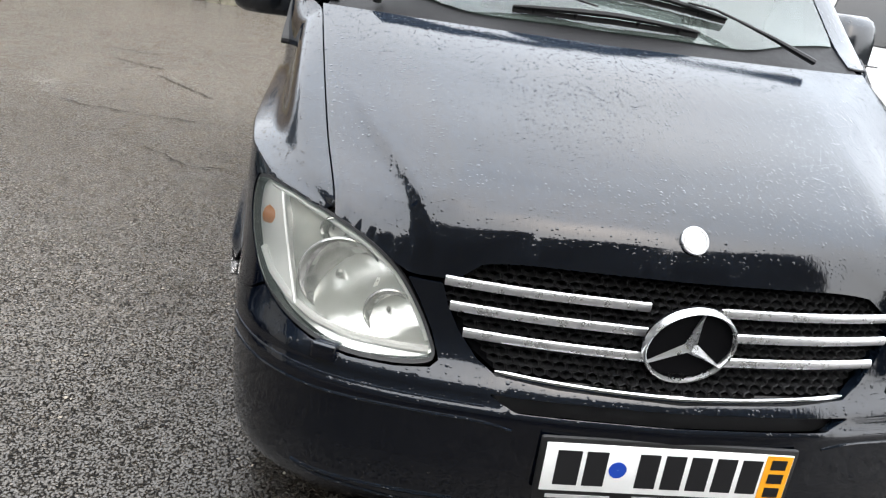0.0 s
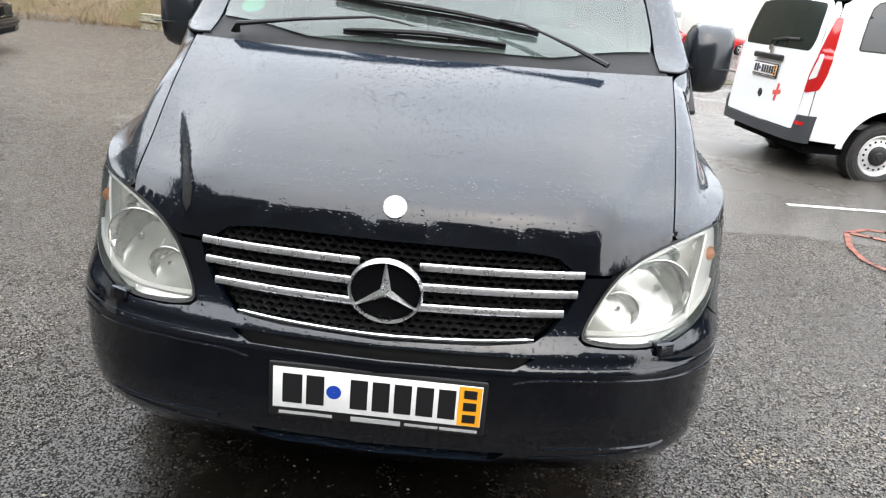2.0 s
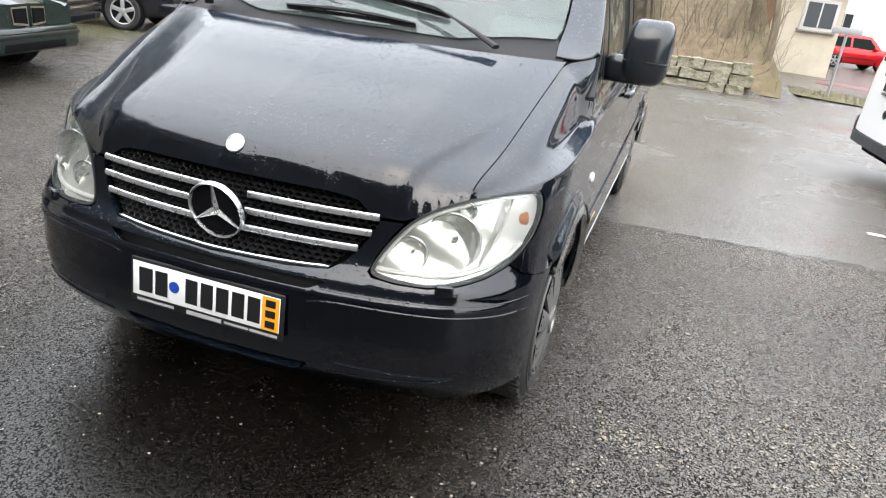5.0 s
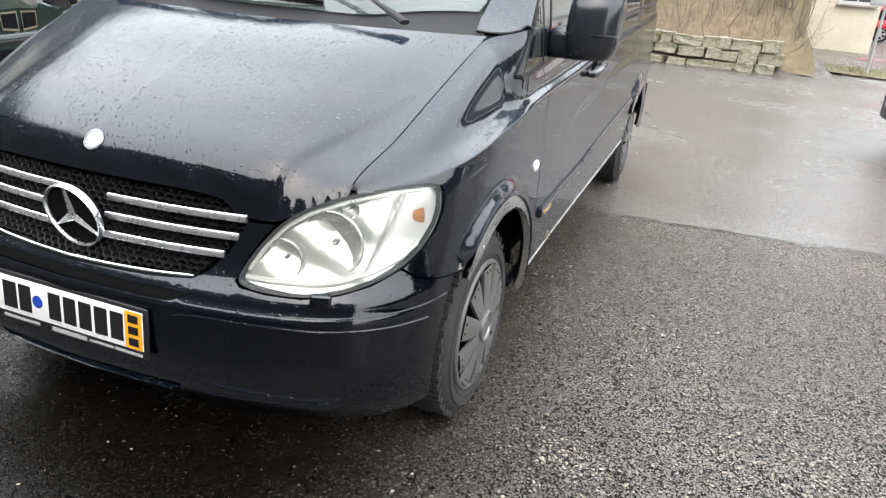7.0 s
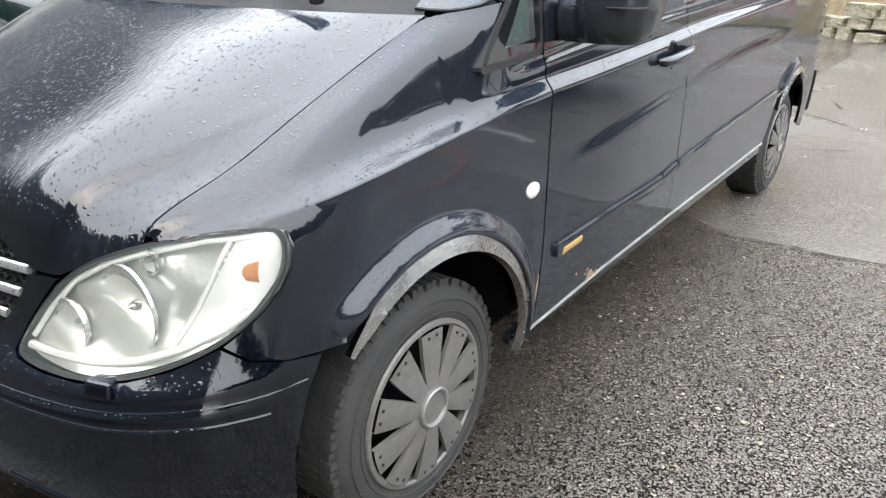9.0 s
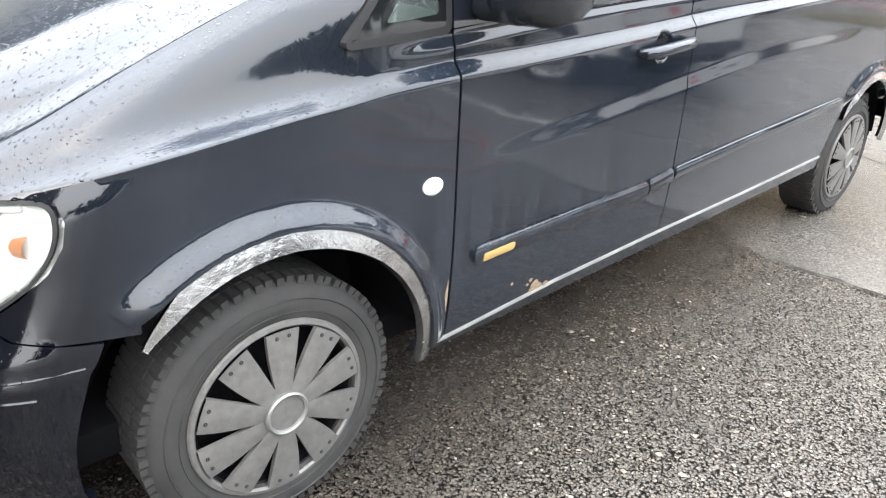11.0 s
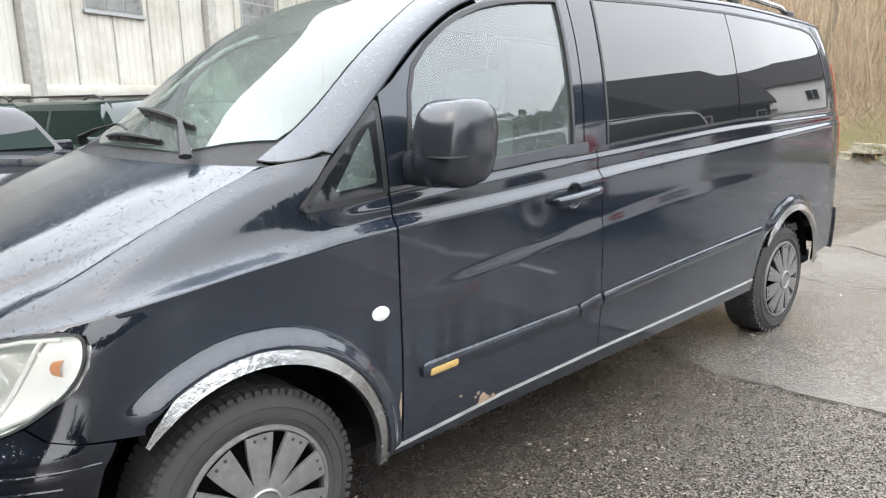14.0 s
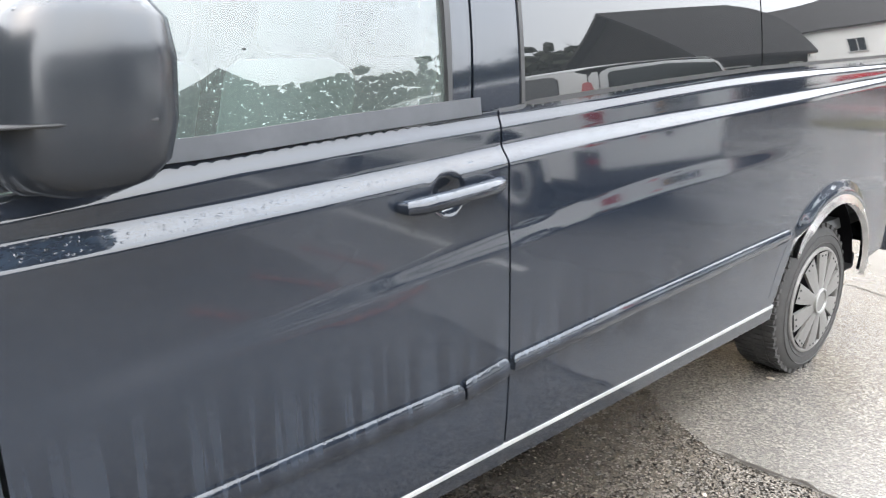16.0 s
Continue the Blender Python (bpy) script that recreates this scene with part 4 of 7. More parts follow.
        # flare and bright lip round the front wheel
        ring = lambda cy, cz, r0, r1, a0, a1: arc(cy, cz, r1, a0, a1, 44) + arc(cy, cz, r0, a1, a0, 44)
        fade = lambda y, z, cy, cz: sm((138 - math.degrees(math.atan2(z - cz, y - cy))) / 13)
        flare = lambda cy, cz, amp: (lambda y, z: (side_x(y, z) + fade(y, z, cy, cz) * amp * sm(1 - (math.hypot(y - cy, z - cz) - ARCH - 0.035) / 0.065), y, z))
        skin("arch_flare", ring(*FW, ARCH + 0.036, ARCH + 0.10, -2, 133), flare(*FW, 0.027), P, F, 0.010, 0.012, side=s, lift=0.001)
        lip = lambda cy, cz: (lambda y, z: (side_x(y, z) + 0.004 + 0.010 * fade(y, z, cy, cz) + 0.014 * (1 - (math.hypot(y - cy, z - cz) - ARCH + 0.006) / 0.05), y, z))
        trim = M["plastic"] if white else M["steel"]
        taper = lambda cy, cz, r0, w, a0, a1: [arc(cy, cz, r0 + w * min(1.0, 0.25 + (a1 - a) / 26), a, a, 1)[0] for a in np.linspace(a0, a1, 45)] + arc(cy, cz, r0, a1, a0, 44)
        if not white:
            skin("arch_trim", taper(*FW, ARCH - 0.006, 0.042, -6, 137), lip(*FW), trim, F, 0.010, 0.022, side=s, lift=0.004, label="scratched bright wheel-arch trim")
        # front door, below and above the belt
        dz = lambda y: 0.335 + 0.03 * (y - 1.33)
        dr = 2.382
        shell = [(1.330, 0.315), (1.8, dz(1.8)), (dr, dz(dr)), (dr, BELT(dr)), (2.0, BELT(2.0)), (1.7, BELT(1.7)), (1.330, BELT(1.33))]
        hy, hz = 2.205, 1.035
        bowl = arc(hy - 0.005, hz, 0.052, 0, 360, 30)[:-1]
        D = skin("front_door", lev(shell), side_w, P, V, (0.03, 0.0085), 0.018, holes=[[(y, level(y, z)) for y, z in bowl]], side=s)
        win = [(1.402, 1.160), (1.418, 1.28), (1.448, 1.43), (1.484, 1.515), (1.56, 1.586), (1.65, 1.645), (1.75, 1.692), (1.86, 1.728), (1.98, 1.752), (2.12, 1.768), (2.26, 1.776), (2.285, 1.765), (2.275, 1.60), (2.255, 1.35), (2.242, 1.197), (2.0, 1.184), (1.7, 1.166)]
        up = [(1.330, BELT(1.33) + 0.003), (1.330, 1.428)] + [(y, GUTTER(y) - 0.014) for y in np.linspace(1.39, 2.33, 26)] + [(2.345, GUTTER(2.345) - 0.02), (2.335, 1.6), (2.315, 1.35), (2.30, BELT(2.3) + 0.003), (2.0, BELT(2.0) + 0.003), (1.7, BELT(1.7) + 0.003)]
        skin("door_frame", up, side, P, D, 0.022, 0.015, holes=[win], side=s)
        skin("window_seal", frame_ring(win, -0.004), side, M["rubber"], D, 0.02, 0.02, holes=[frame_ring(win, 0.012)], side=s, lift=0.0025)
        skin("door_window", frame_ring(win, 0.010), lambda y, z: (side_x(y, z) - 0.010, y, z), M["glass"], D, 0.03, 0.003, side=s, label="wet greenish glass")
        wp_ = [(1.405, 1.168), (1.7, 1.177), (2.0, 1.196), (2.325, 1.212)]
        skin("window_trim", band(resample(wp_, 0.05, False), 0.037), side, M["bumper_grey"], D, (0.02, 0.005), 0.012, side=s, lift=0.008, label="grey window trim strip")
        # quarter window in the wing
        qw = rounded([(1.015, 1.113), (1.18, 1.120), (1.318, 1.128), (1.318, 1.412), (1.22, 1.325), (1.10, 1.215)], 0.02)
        skin("window_seal", frame_ring(qw, -0.006), lambda y, z: (max(side_x(y, z), 0) - 0.004, y, z), M["rubber"], F, 0.02, 0.03, holes=[frame_ring(qw, 0.014)], side=s, lift=0.004)
        light_ = rounded([(1.125, 1.156), (1.20, 1.160), (1.285, 1.168), (1.278, 1.335), (1.22, 1.275)], 0.012)
        glass_x = lambda y, z: (side_x(y, z) - 0.004, y, z)
        skin("window_border", frame_ring(qw, 0.012), glass_x, M["frit"], F, 0.02, 0.003, holes=[light_], side=s, lift=0.004, label="black border of the quarter glass")
        skin("quarter_window", frame_ring(light_, -0.004), glass_x, M["glass"], F, 0.03, 0.002, side=s, lift=0.0025)
        # handle with its bowl
        skin("handle_bowl", bowl, lambda y, z: (side_x(y, z) - 0.035 * sm(1.05 - math.hypot(y - hy, z - hz) / 0.052), y, z), M["black_paint"] if not white else P, D, 0.012, 0.003, side=s)
        hb = tube_bm(bmesh.new(), [(s * (side_x(hy, hz) + dx), y, hz + (y - hy) * 0.075) for y, dx in ((hy - 0.135, 0.004), (hy - 0.128, 0.022), (hy - 0.10, 0.032), (hy - 0.03, 0.036), (hy + 0.06, 0.036), (hy + 0.11, 0.032), (hy + 0.133, 0.020), (hy + 0.138, 0.004))], [0.012, 0.017, 0.0185, 0.0185, 0.0185, 0.018, 0.016, 0.011], 12, 1.0)
        part("door_handle", hb, P, D)
        # rest of the side
        re = lambda z: REAR - rear_in(z) - 0.104
        arch_r = arc(RW[0], RW[1], ARCH + 0.03, 3, 170, 40)
        sp = [(2.388, dz(2.388)), (3.0, 0.372), (3.80, 0.392)] + arch_r[::-1] + [(4.70, 0.40), (re(0.42), 0.42)]
        sp += [(re(z), z) for z in (0.55, 0.7, 0.9, 1.1, 1.3, 1.45, 1.6, 1.70)] + [(y, GUTTER(y) - 0.004) for y in np.linspace(4.80, 2.40, 26)] + [(2.352, GUTTER(2.352) - 0.01), (2.342, 1.6), (2.322, 1.35), (2.308, BELT(2.3) + 0.004), (2.388, BELT(2.388))]
        rwin = [(2.462, 1.212), (2.475, 1.45), (2.492, 1.65), (2.508, 1.785), (2.53, 1.797), (3.0, 1.806), (3.57, 1.803), (4.1, 1.785), (4.5, 1.758), (4.61, 1.735), (4.67, 1.68), (4.705, 1.58), (4.735, 1.42), (4.745, 1.31), (4.735, 1.297), (4.2, 1.284), (3.6, 1.268), (3.0, 1.24), (2.5, 1.210)]
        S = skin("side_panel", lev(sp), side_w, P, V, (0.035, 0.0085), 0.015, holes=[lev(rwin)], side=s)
        skin("window_seal", frame_ring(rwin, -0.004), side, M["rubber"], S, 0.012, 0.012, holes=[frame_ring(rwin, 0.008)], side=s, lift=0.004)
        inner = frame_ring(rwin, 0.008)
        cut1, cut2 = 3.584, 3.592
        fwin = [p for p in inner[:7] if p[0] < cut1] + [(cut1, 1.794), (cut1, 1.276)] + [p for p in inner[7:] if p[0] < cut1]
        bwin = [(cut2, 1.276), (cut2, 1.794)] + [p for p in inner if p[0] > cut2]
        skin("side_window", fwin, side, M["tint"], S, 0.03, 0.004, side=s, lift=0.0015, label="dark tinted glass")
        skin("side_window", bwin, side, M["tint"], S, 0.03, 0.004, side=s, lift=0.0015, label="dark tinted glass")
        skin("arch_flare", ring(*RW, ARCH + 0.028, ARCH + 0.085, 4, 168), flare(*RW, 0.022), P, S, 0.010, 0.012, side=s, lift=0.001)
        if not white:
            skin("arch_trim", taper(*RW, ARCH - 0.008, 0.040, 2, 145), lip(*RW), trim, S, 0.010, 0.022, side=s, lift=0.004, label="scratched bright wheel-arch trim")
        # sill
        sill = [(1.26, 0.262), (2.4, 0.285), (3.86, 0.32), (3.86, 0.386), (3.0, 0.366), (2.38, 0.362), (1.8, 0.345), (1.32, 0.310), (1.24, 0.298)]
        skin("sill", sill, lambda y, z: (side_x(y, z) - 0.012, y, z), P, V, 0.03, 0.03, side=s)
        sl = [(1.26, 0.300), (1.8, 0.341), (2.4, 0.360), (3.0, 0.370), (3.82, 0.391)]
        skin("sill_strip", band(resample(sl, 0.06, False), 0.011), side, M["plastic"] if white else M["sill_bright"], V, 0.02, 0.02, side=s, lift=0.003, label="wet bright sill edge")
        # rubbing strips
        strips = (((1.40, 0.545), (1.75, 0.555), (2.228, 0.566)), ((2.236, 0.566), (2.30, 0.574), (2.376, 0.586)), ((2.394, 0.588), (2.9, 0.618), (3.5, 0.648), (3.85, 0.664)))
        for k, path in enumerate(strips):
            w = 0.056 if k < 2 else 0.046
            loop = rounded(band(resample(list(path), 0.04, False), w), 0.012, 3) if k else rounded(band([path[0], path[-1]], w), 0.026, 5)
            mid = pchip(list(path))
            bulge = lambda y, z, mid=mid, w=w: (side_x(y, z) + 0.005 + 0.009 * max(0.0, 1 - ((z - mid(y)) / (w * 0.52)) ** 2), y, z)
            along_strip = lambda y, v, mid=mid, bulge=bulge: bulge(y, mid(y) + v)
            rub = skin("rub_strip", [(y, z - mid(y)) for y, z in resample(loop, 0.03)], along_strip, low, V, (0.03, 0.006), 0.012, side=s)
            if k == 0:
                skin("side_reflector", rounded(band([(1.432, 0.536), (1.555, 0.541)], 0.026), 0.009), bulge, M["tan"], rub, 0.014, 0.004, side=s, lift=0.002, label="yellowed reflector")
        # rust and chipped paint low on the door
        if s > 0:
            for ry, rz, rr in ((1.700, 0.352, 0.028), (1.672, 0.385, 0.008), (1.66, 0.372, 0.006), (1.585, 0.40, 0.006), (1.75, 0.348, 0.012)):
                blob = [(ry + rr * (1 + 0.25 * math.sin(3 * a + ry * 90)) * math.cos(a), rz + rr * 0.8 * (1 + 0.2 * math.cos(4 * a)) * math.sin(a)) for a in (2 * math.pi * q / 18 for q in range(18))]
                skin("rust_spot", blob, side, M["rust"], D, 0.012, 0.001, side=s, lift=0.0012, label="rusted chip in the paint")
            crack = [(1.300, 0.34), (1.306, 0.40), (1.311, 0.46), (1.318, 0.50), (1.320, 0.45), (1.318, 0.38), (1.314, 0.325)]
            skin("rust_spot", crack, side, M["rust"], F, 0.012, 0.001, side=s, lift=0.0012, label="rusted edge of the wing")
        # side repeater
        m = Matrix.Translation((s * (side_x(1.247, 0.776) - 0.002), 1.247, 0.776)) @ (Matrix.Identity(4) if s > 0 else Matrix.Rotation(math.pi, 4, "Z"))
        lathe("side_repeater", [(0.027, 0.0), (0.026, 0.006), (0.018, 0.011), (0.0005, 0.013)], 20, m @ Matrix.Diagonal((1, 1.2, 0.85, 1)), M["lamp_white"], F, "white side repeater lamp")
        # mirror
        K = new("door_mirror")
        K.parent = V
        mp = M["bumper_grey"] if white else M["mirror_paint"]
        bm = bmesh.new()
        rows = []
        prof = [(0.0, 0.35), (0.06, 0.72), (0.16, 0.92), (0.36, 1.0), (0.66, 0.99), (0.85, 0.90), (0.95, 0.70), (1.0, 0.42)]
        for h, k in prof:
            z = 1.150 + 0.258 * h
            shift = 0.035 * h
            cx, cy = 1.050 + 0.010 * h, 1.455 + shift * 0.6
            ring_ = []
            for q in range(20):
                a = 2 * math.pi * q / 20
                c, d = math.cos(a), math.sin(a)
                ex = math.copysign(abs(c) ** 0.62, c) * 0.094 * (0.35 + 0.65 * k)
                ey = math.copysign(abs(d) ** 0.62, d) * (0.105 if d < 0 else 0.115) * k
                ey += 0.02 * ex / 0.088
                ring_.append(bm.verts.new((s * (cx + ex), cy + ey, z)))
            rows.append(ring_)
        for a, b in zip(rows, rows[1:]):
            for q in range(20):
                bm.faces.new((a[q], a[(q + 1) % 20], b[(q + 1) % 20], b[q]))
        bm.faces.new(rows[0])
        bm.faces.new(rows[-1])
        part("housing", bm, mp, K, "glossy black mirror housing" if not white else "", sharp=1.2)
        box("mirror_foot", (s * 0.90 if s > 0 else s * 1.08, 1.372, 1.150), (s * 1.08 if s > 0 else s * 0.90, 1.51, 1.262), mp, K, 0.035, seg=4)
        box("mirror_seam", (s * 1.055 - 0.090, 1.358, 1.243), (s * 1.055 + 0.090, 1.545, 1.247), M["rubber"], K, 0.0015)
        box("mirror_glass", (s * 1.05 - 0.05, 1.55, 1.20), (s * 1.05 + 0.05, 1.572, 1.36), M["chrome"], K, 0.003)
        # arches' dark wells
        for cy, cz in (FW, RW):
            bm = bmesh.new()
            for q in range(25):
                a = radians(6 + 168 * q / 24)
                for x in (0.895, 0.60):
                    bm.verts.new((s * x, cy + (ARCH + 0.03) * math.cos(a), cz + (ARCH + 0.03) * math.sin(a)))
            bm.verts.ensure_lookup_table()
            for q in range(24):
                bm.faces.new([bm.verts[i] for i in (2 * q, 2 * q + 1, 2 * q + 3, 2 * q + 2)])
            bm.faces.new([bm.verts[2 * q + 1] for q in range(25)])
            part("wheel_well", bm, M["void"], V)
        st = "steel" if white else "cap"
        wheel(V, s * 0.912, *FW, s, st)
        wheel(V, s * 0.912, *RW, s, st)
        # tail lamp
        T = new("tail_lamp")
        T.parent = V
        su = lambda x: rear_s(x)
        tin = 0.0 if white else 0.006
        tl = [(su(0.795), 0.86), (su(0.905 - tin), 0.90), (su(0.918 - tin), 1.05), (su(0.918 - tin), 1.30), (su(0.910 - tin), 1.58), (su(0.875 - tin), 1.58), (su(0.84), 1.30), (su(0.80), 1.05)]
        skin("tail_lens", rounded(tl, 0.03), tail, M["red_lens"], T, 0.03, 0.02 - tin, side=s, lift=0.004, label="red tail lamp lens")
        tw = [(su(0.81), 0.985), (su(0.872), 1.02), (su(0.876), 1.24), (su(0.85), 1.24)]
        skin("clear_lens", rounded(tw, 0.02), tail, M["white_lens"], T, 0.03, 0.006, side=s, lift=0.009, label="clear lamp window")
        e9 = su(0.886)
        quarter = [(e9, 0.65), (e9, 0.9), (e9, 1.2), (e9, 1.45), (e9, 1.66), (su(0.86), 1.72), (su(0.82), 1.72), (su(0.825), 1.3), (su(0.80), 0.90), (su(0.79), 0.65)]
        skin("rear_pillar", quarter, tail, P, V, 0.03, 0.02, side=s)
        # wiring of the roof rail
        if not white:
            rail = [(s * (0.70 - 0.02 * sm((y - 3.8) / 0.9)), y, upper(y, uq(0.70, y))[2] + 0.052 * min(1.0, (y - 2.25) / 0.12, (4.70 - y) / 0.16)) for y in np.linspace(2.25, 4.70, 30)]
            rr = new("roof_rail")
            rr.parent = V
            tube("rail", rail, 0.0135, M["steel"], rr, 8, 1.2, "silver roof rail")
            for y in (2.3, 3.1, 3.9, 4.62):
                z = upper(y, uq(0.70, y))[2]
                box("rail_foot", (s * 0.695 - 0.018, y - 0.045, z - 0.01), (s * 0.695 + 0.018, y + 0.045, z + 0.042), M["plastic"], rr, 0.008)
    # ---- windscreen, pillars, roof
    def ws_half(y):
        return pchip([(0.90, 0.60), (1.0, 0.752), (1.10, 0.752), (1.4, 0.715), (1.70, 0.665), (1.80, 0.645)])(y)

    base = [(hood_rear_y(abs(X)) + 0.062 + 0.038 * sm((abs(X) - 0.35) / 0.25), uq(X * 1.06, hood_rear_y(abs(X)) + 0.062 + 0.038 * sm((abs(X) - 0.35) / 0.25))) for X in np.linspace(-0.70, 0.70, 33)]
    up_r = [(y, uq(ws_half(y), y)) for y in np.linspace(1.10, 1.74, 14)]
    head = [(1.775 - 0.035 * (x / 0.65) ** 2, uq(x, 1.775 - 0.035 * (x / 0.65) ** 2)) for x in np.linspace(0.64, -0.64, 25)]
    glass = base + up_r + head + [(y, -q) for y, q in up_r[::-1]]
    sc = lambda y, q: upper(y, q)
    W = skin("windscreen", glass, sc, M["screen"], V, 0.03, 0.004, label="rain-wet misted windscreen glass")
    ring_in = frame_ring(glass, 0.0)
    foot = [(y, uq(x, y)) for y, x in ((0.972, 0.768), (0.985, 0.806), (1.005, 0.838), (1.03, 0.860), (1.07, 0.882), (1.11, 0.893))]
    roof = [(1.136, -0.999)] + [(y, -q) for y, q in foot[::-1]] + [(y, -uq(ws_half(y) + 0.008, y)) for y in np.linspace(1.03, 1.76, 20)] + [(1.788 - 0.035 * (x / 0.65) ** 2, uq(x, 1.788 - 0.035 * (x / 0.65) ** 2)) for x in np.linspace(-0.63, 0.63, 21)] + [(y, uq(ws_half(y) + 0.008, y)) for y in np.linspace(1.76, 1.03, 20)] + foot + [(y, 0.999) for y in np.linspace(1.136, 4.84, 60)] + [(4.90, 0.8), (4.955, 0.5), (4.965, 0.0), (4.955, -0.5), (4.90, -0.8)] + [(y, -0.999) for y in np.linspace(4.84, 1.2, 60)]
    skin("roof", roof, upper, P, V, 0.035, 0.015)
    for sgn in (1, -1):
        tube("pillar_seam", [(sgn * upper(y, q)[0], y - 0.002, upper(y, q)[2] - 0.002) for y, q in foot + [(1.136, 0.995)]], 0.004, M["rubber"], V, 6)
    # cowl under the screen
    cowl_pts, cowl_faces = [], []
    for X in np.linspace(-0.71, 0.71, 45):
        a = abs(X)
        p = Vector(hood(X, hood_rear_y(a) - 0.01))
        y2 = hood_rear_y(a) + 0.092 + 0.038 * sm((a - 0.35) / 0.25)
        q = Vector(upper(y2, uq(min(X * 1.06, 0.74) if X > 0 else max(X * 1.06, -0.74), y2)))
        cowl_pts += [p + Vector((0, 0, -0.009)), p.lerp(q, 0.35) + Vector((0, 0.0, -0.010)), p.lerp(q, 0.7) + Vector((0, 0, -0.012)), q + Vector((0, 0, -0.004))]
    for i in range(44):
        for j in range(3):
            cowl_faces.append((4 * i + j, 4 * i + 4 + j, 4 * i + 5 + j, 4 * i + 1 + j))
    from_lists("cowl", cowl_pts, cowl_faces, M["cowl"], V, "wet black plastic cowl", True)
    # wipers
    if not white:
        off = Vector((0, -0.010, 0.016))
        for arm, blade in ((((0.575, 0.862, 1.236), (0.52, 0.885, 1.258), (0.46, 0.905, 1.282), (0.38, 0.938, 1.310), (0.30, 0.968, 1.336), (0.22, 0.985, 1.345)), ((0.350, 0.985, 1.327), (0.18, 0.995, 1.347), (0.0, 1.015, 1.362), (-0.18, 1.04, 1.374), (-0.358, 1.072, 1.385))), (((-0.665, 0.945, 1.235), (-0.655, 0.938, 1.262), (-0.44, 0.93, 1.294), (-0.20, 0.940, 1.320), (-0.12, 0.930, 1.312), (-0.06, 0.92, 1.302)), ((-0.295, 0.918, 1.284), (-0.15, 0.905, 1.285), (0.0, 0.90, 1.287), (0.12, 0.905, 1.285), (0.245, 0.915, 1.282)))):
            wp = new("wiper")
            wp.parent = V
            tube("wiper_arm", [Vector(p) + off * 1.6 for p in arm], [0.020, 0.019, 0.014, 0.010, 0.008, 0.006], M["cowl"], wp, 8, 0.45)
            pts = resample(list(blade), 0.03, False)
            n_ = len(pts)
            swell = [0.0045 + 0.0065 * math.sin(math.pi * (i + 0.3) / (n_ - 0.4)) ** 0.7 for i in range(n_)]
            tube("wiper_frame", [Vector(p) + off * (0.9 + 0.55 * math.sin(math.pi * i / (n_ - 1))) for i, p in enumerate(pts)], swell, M["cowl"], wp, 6, 0.8)
            tube("wiper_rubber", [Vector(p) + off * 0.35 for p in pts], 0.0042, M["rubber"], wp, 6, 2.0)
            for i in (n_ // 7, n_ // 3, n_ - 1 - n_ // 3, n_ - 1 - n_ // 7):
                tube("wiper_claw", [Vector(pts[i]) + off * 1.2, Vector(pts[i]) + off * 0.3], 0.006, M["cowl"], wp, 6)
        m = Matrix.Translation(Vector((-0.684, 1.075, 1.335)) + Vector((0, 0.004, -0.006)))
        lathe("green_badge", [(0.042, 0.0), (0.042, 0.001), (0.0005, 0.001)], 24, Matrix.Translation((-0.655, 1.09, 1.345)) @ Vector((-0.12, -0.56, 0.8)).to_track_quat("X", "Z").to_matrix().to_4x4(), M["green_disc"], W, "green round sticker")
    # ---- tail: hatch with window, bumper
    hatch = [(-rear_s(0.78), 0.50), (rear_s(0.78), 0.50), (rear_s(0.79), 0.9), (rear_s(0.815), 1.3), (rear_s(0.81), 1.70), (rear_s(0.7), 1.765), (0.0, 1.79), (-rear_s(0.7), 1.765), (-rear_s(0.81), 1.70), (-rear_s(0.815), 1.3), (-rear_s(0.79), 0.9)]
    hw = rounded([(-0.70, 1.26), (0.70, 1.26), (0.74, 1.36), (0.72, 1.69), (0.0, 1.735), (-0.72, 1.69), (-0.74, 1.36)], 0.05)
    T = skin("tailgate", rounded(hatch, 0.05), tail, P, V, 0.035, 0.02, holes=[hw])
    skin("rear_window", frame_ring(hw, -0.01), tail, M["rear_glass"], T, 0.04, 0.004, lift=0.003, label="dark rear window")
    bb = [(-rear_s(0.924), 0.385), (rear_s(0.924), 0.385), (rear_s(0.927), 0.655), (rear_s(0.80), 0.645), (rear_s(0.78), 0.49), (-rear_s(0.78), 0.49), (-rear_s(0.80), 0.645), (-rear_s(0.927), 0.655)]
    RB = skin("rear_bumper", bb, lambda u, z: (lambda p: (p[0] * 1.012, p[1] + 0.02, p[2]))(tail(u, z)), low, V, 0.03, 0.03)
    for s in (1, -1):
        skin("bumper_reflector", rounded([(s * rear_s(0.80), 0.555), (s * rear_s(0.885), 0.555), (s * rear_s(0.885), 0.59), (s * rear_s(0.80), 0.59)], 0.008), lambda u, z: (lambda p: (p[0] * 1.014, p[1] + 0.024, p[2]))(tail(u, z)), M["red_lens"], RB, 0.02, 0.004)
    if white:
        for tape in (((-0.315, 0.715), (-0.335, 0.80), (-0.348, 0.895)), ((-0.262, 0.80), (-0.33, 0.795), (-0.412, 0.822))):
            skin("tape_strip", band(resample(list(tape), 0.02, False), 0.046), tail, M["sticker"], T, 0.02, 0.001, lift=0.002, label="red adhesive tape")
    py = REAR - rear_in(0.98)
    box("handle_bar", (-0.30, py - 0.02, 1.115), (0.30, py + 0.03, 1.175), M["plastic"], T, 0.015, "black grip strip", seg=3)
    number_plate(V, (0, py + 0.014, 1.012), (-1, 0, 0), (0, 0, 1), (0, 1, 0))
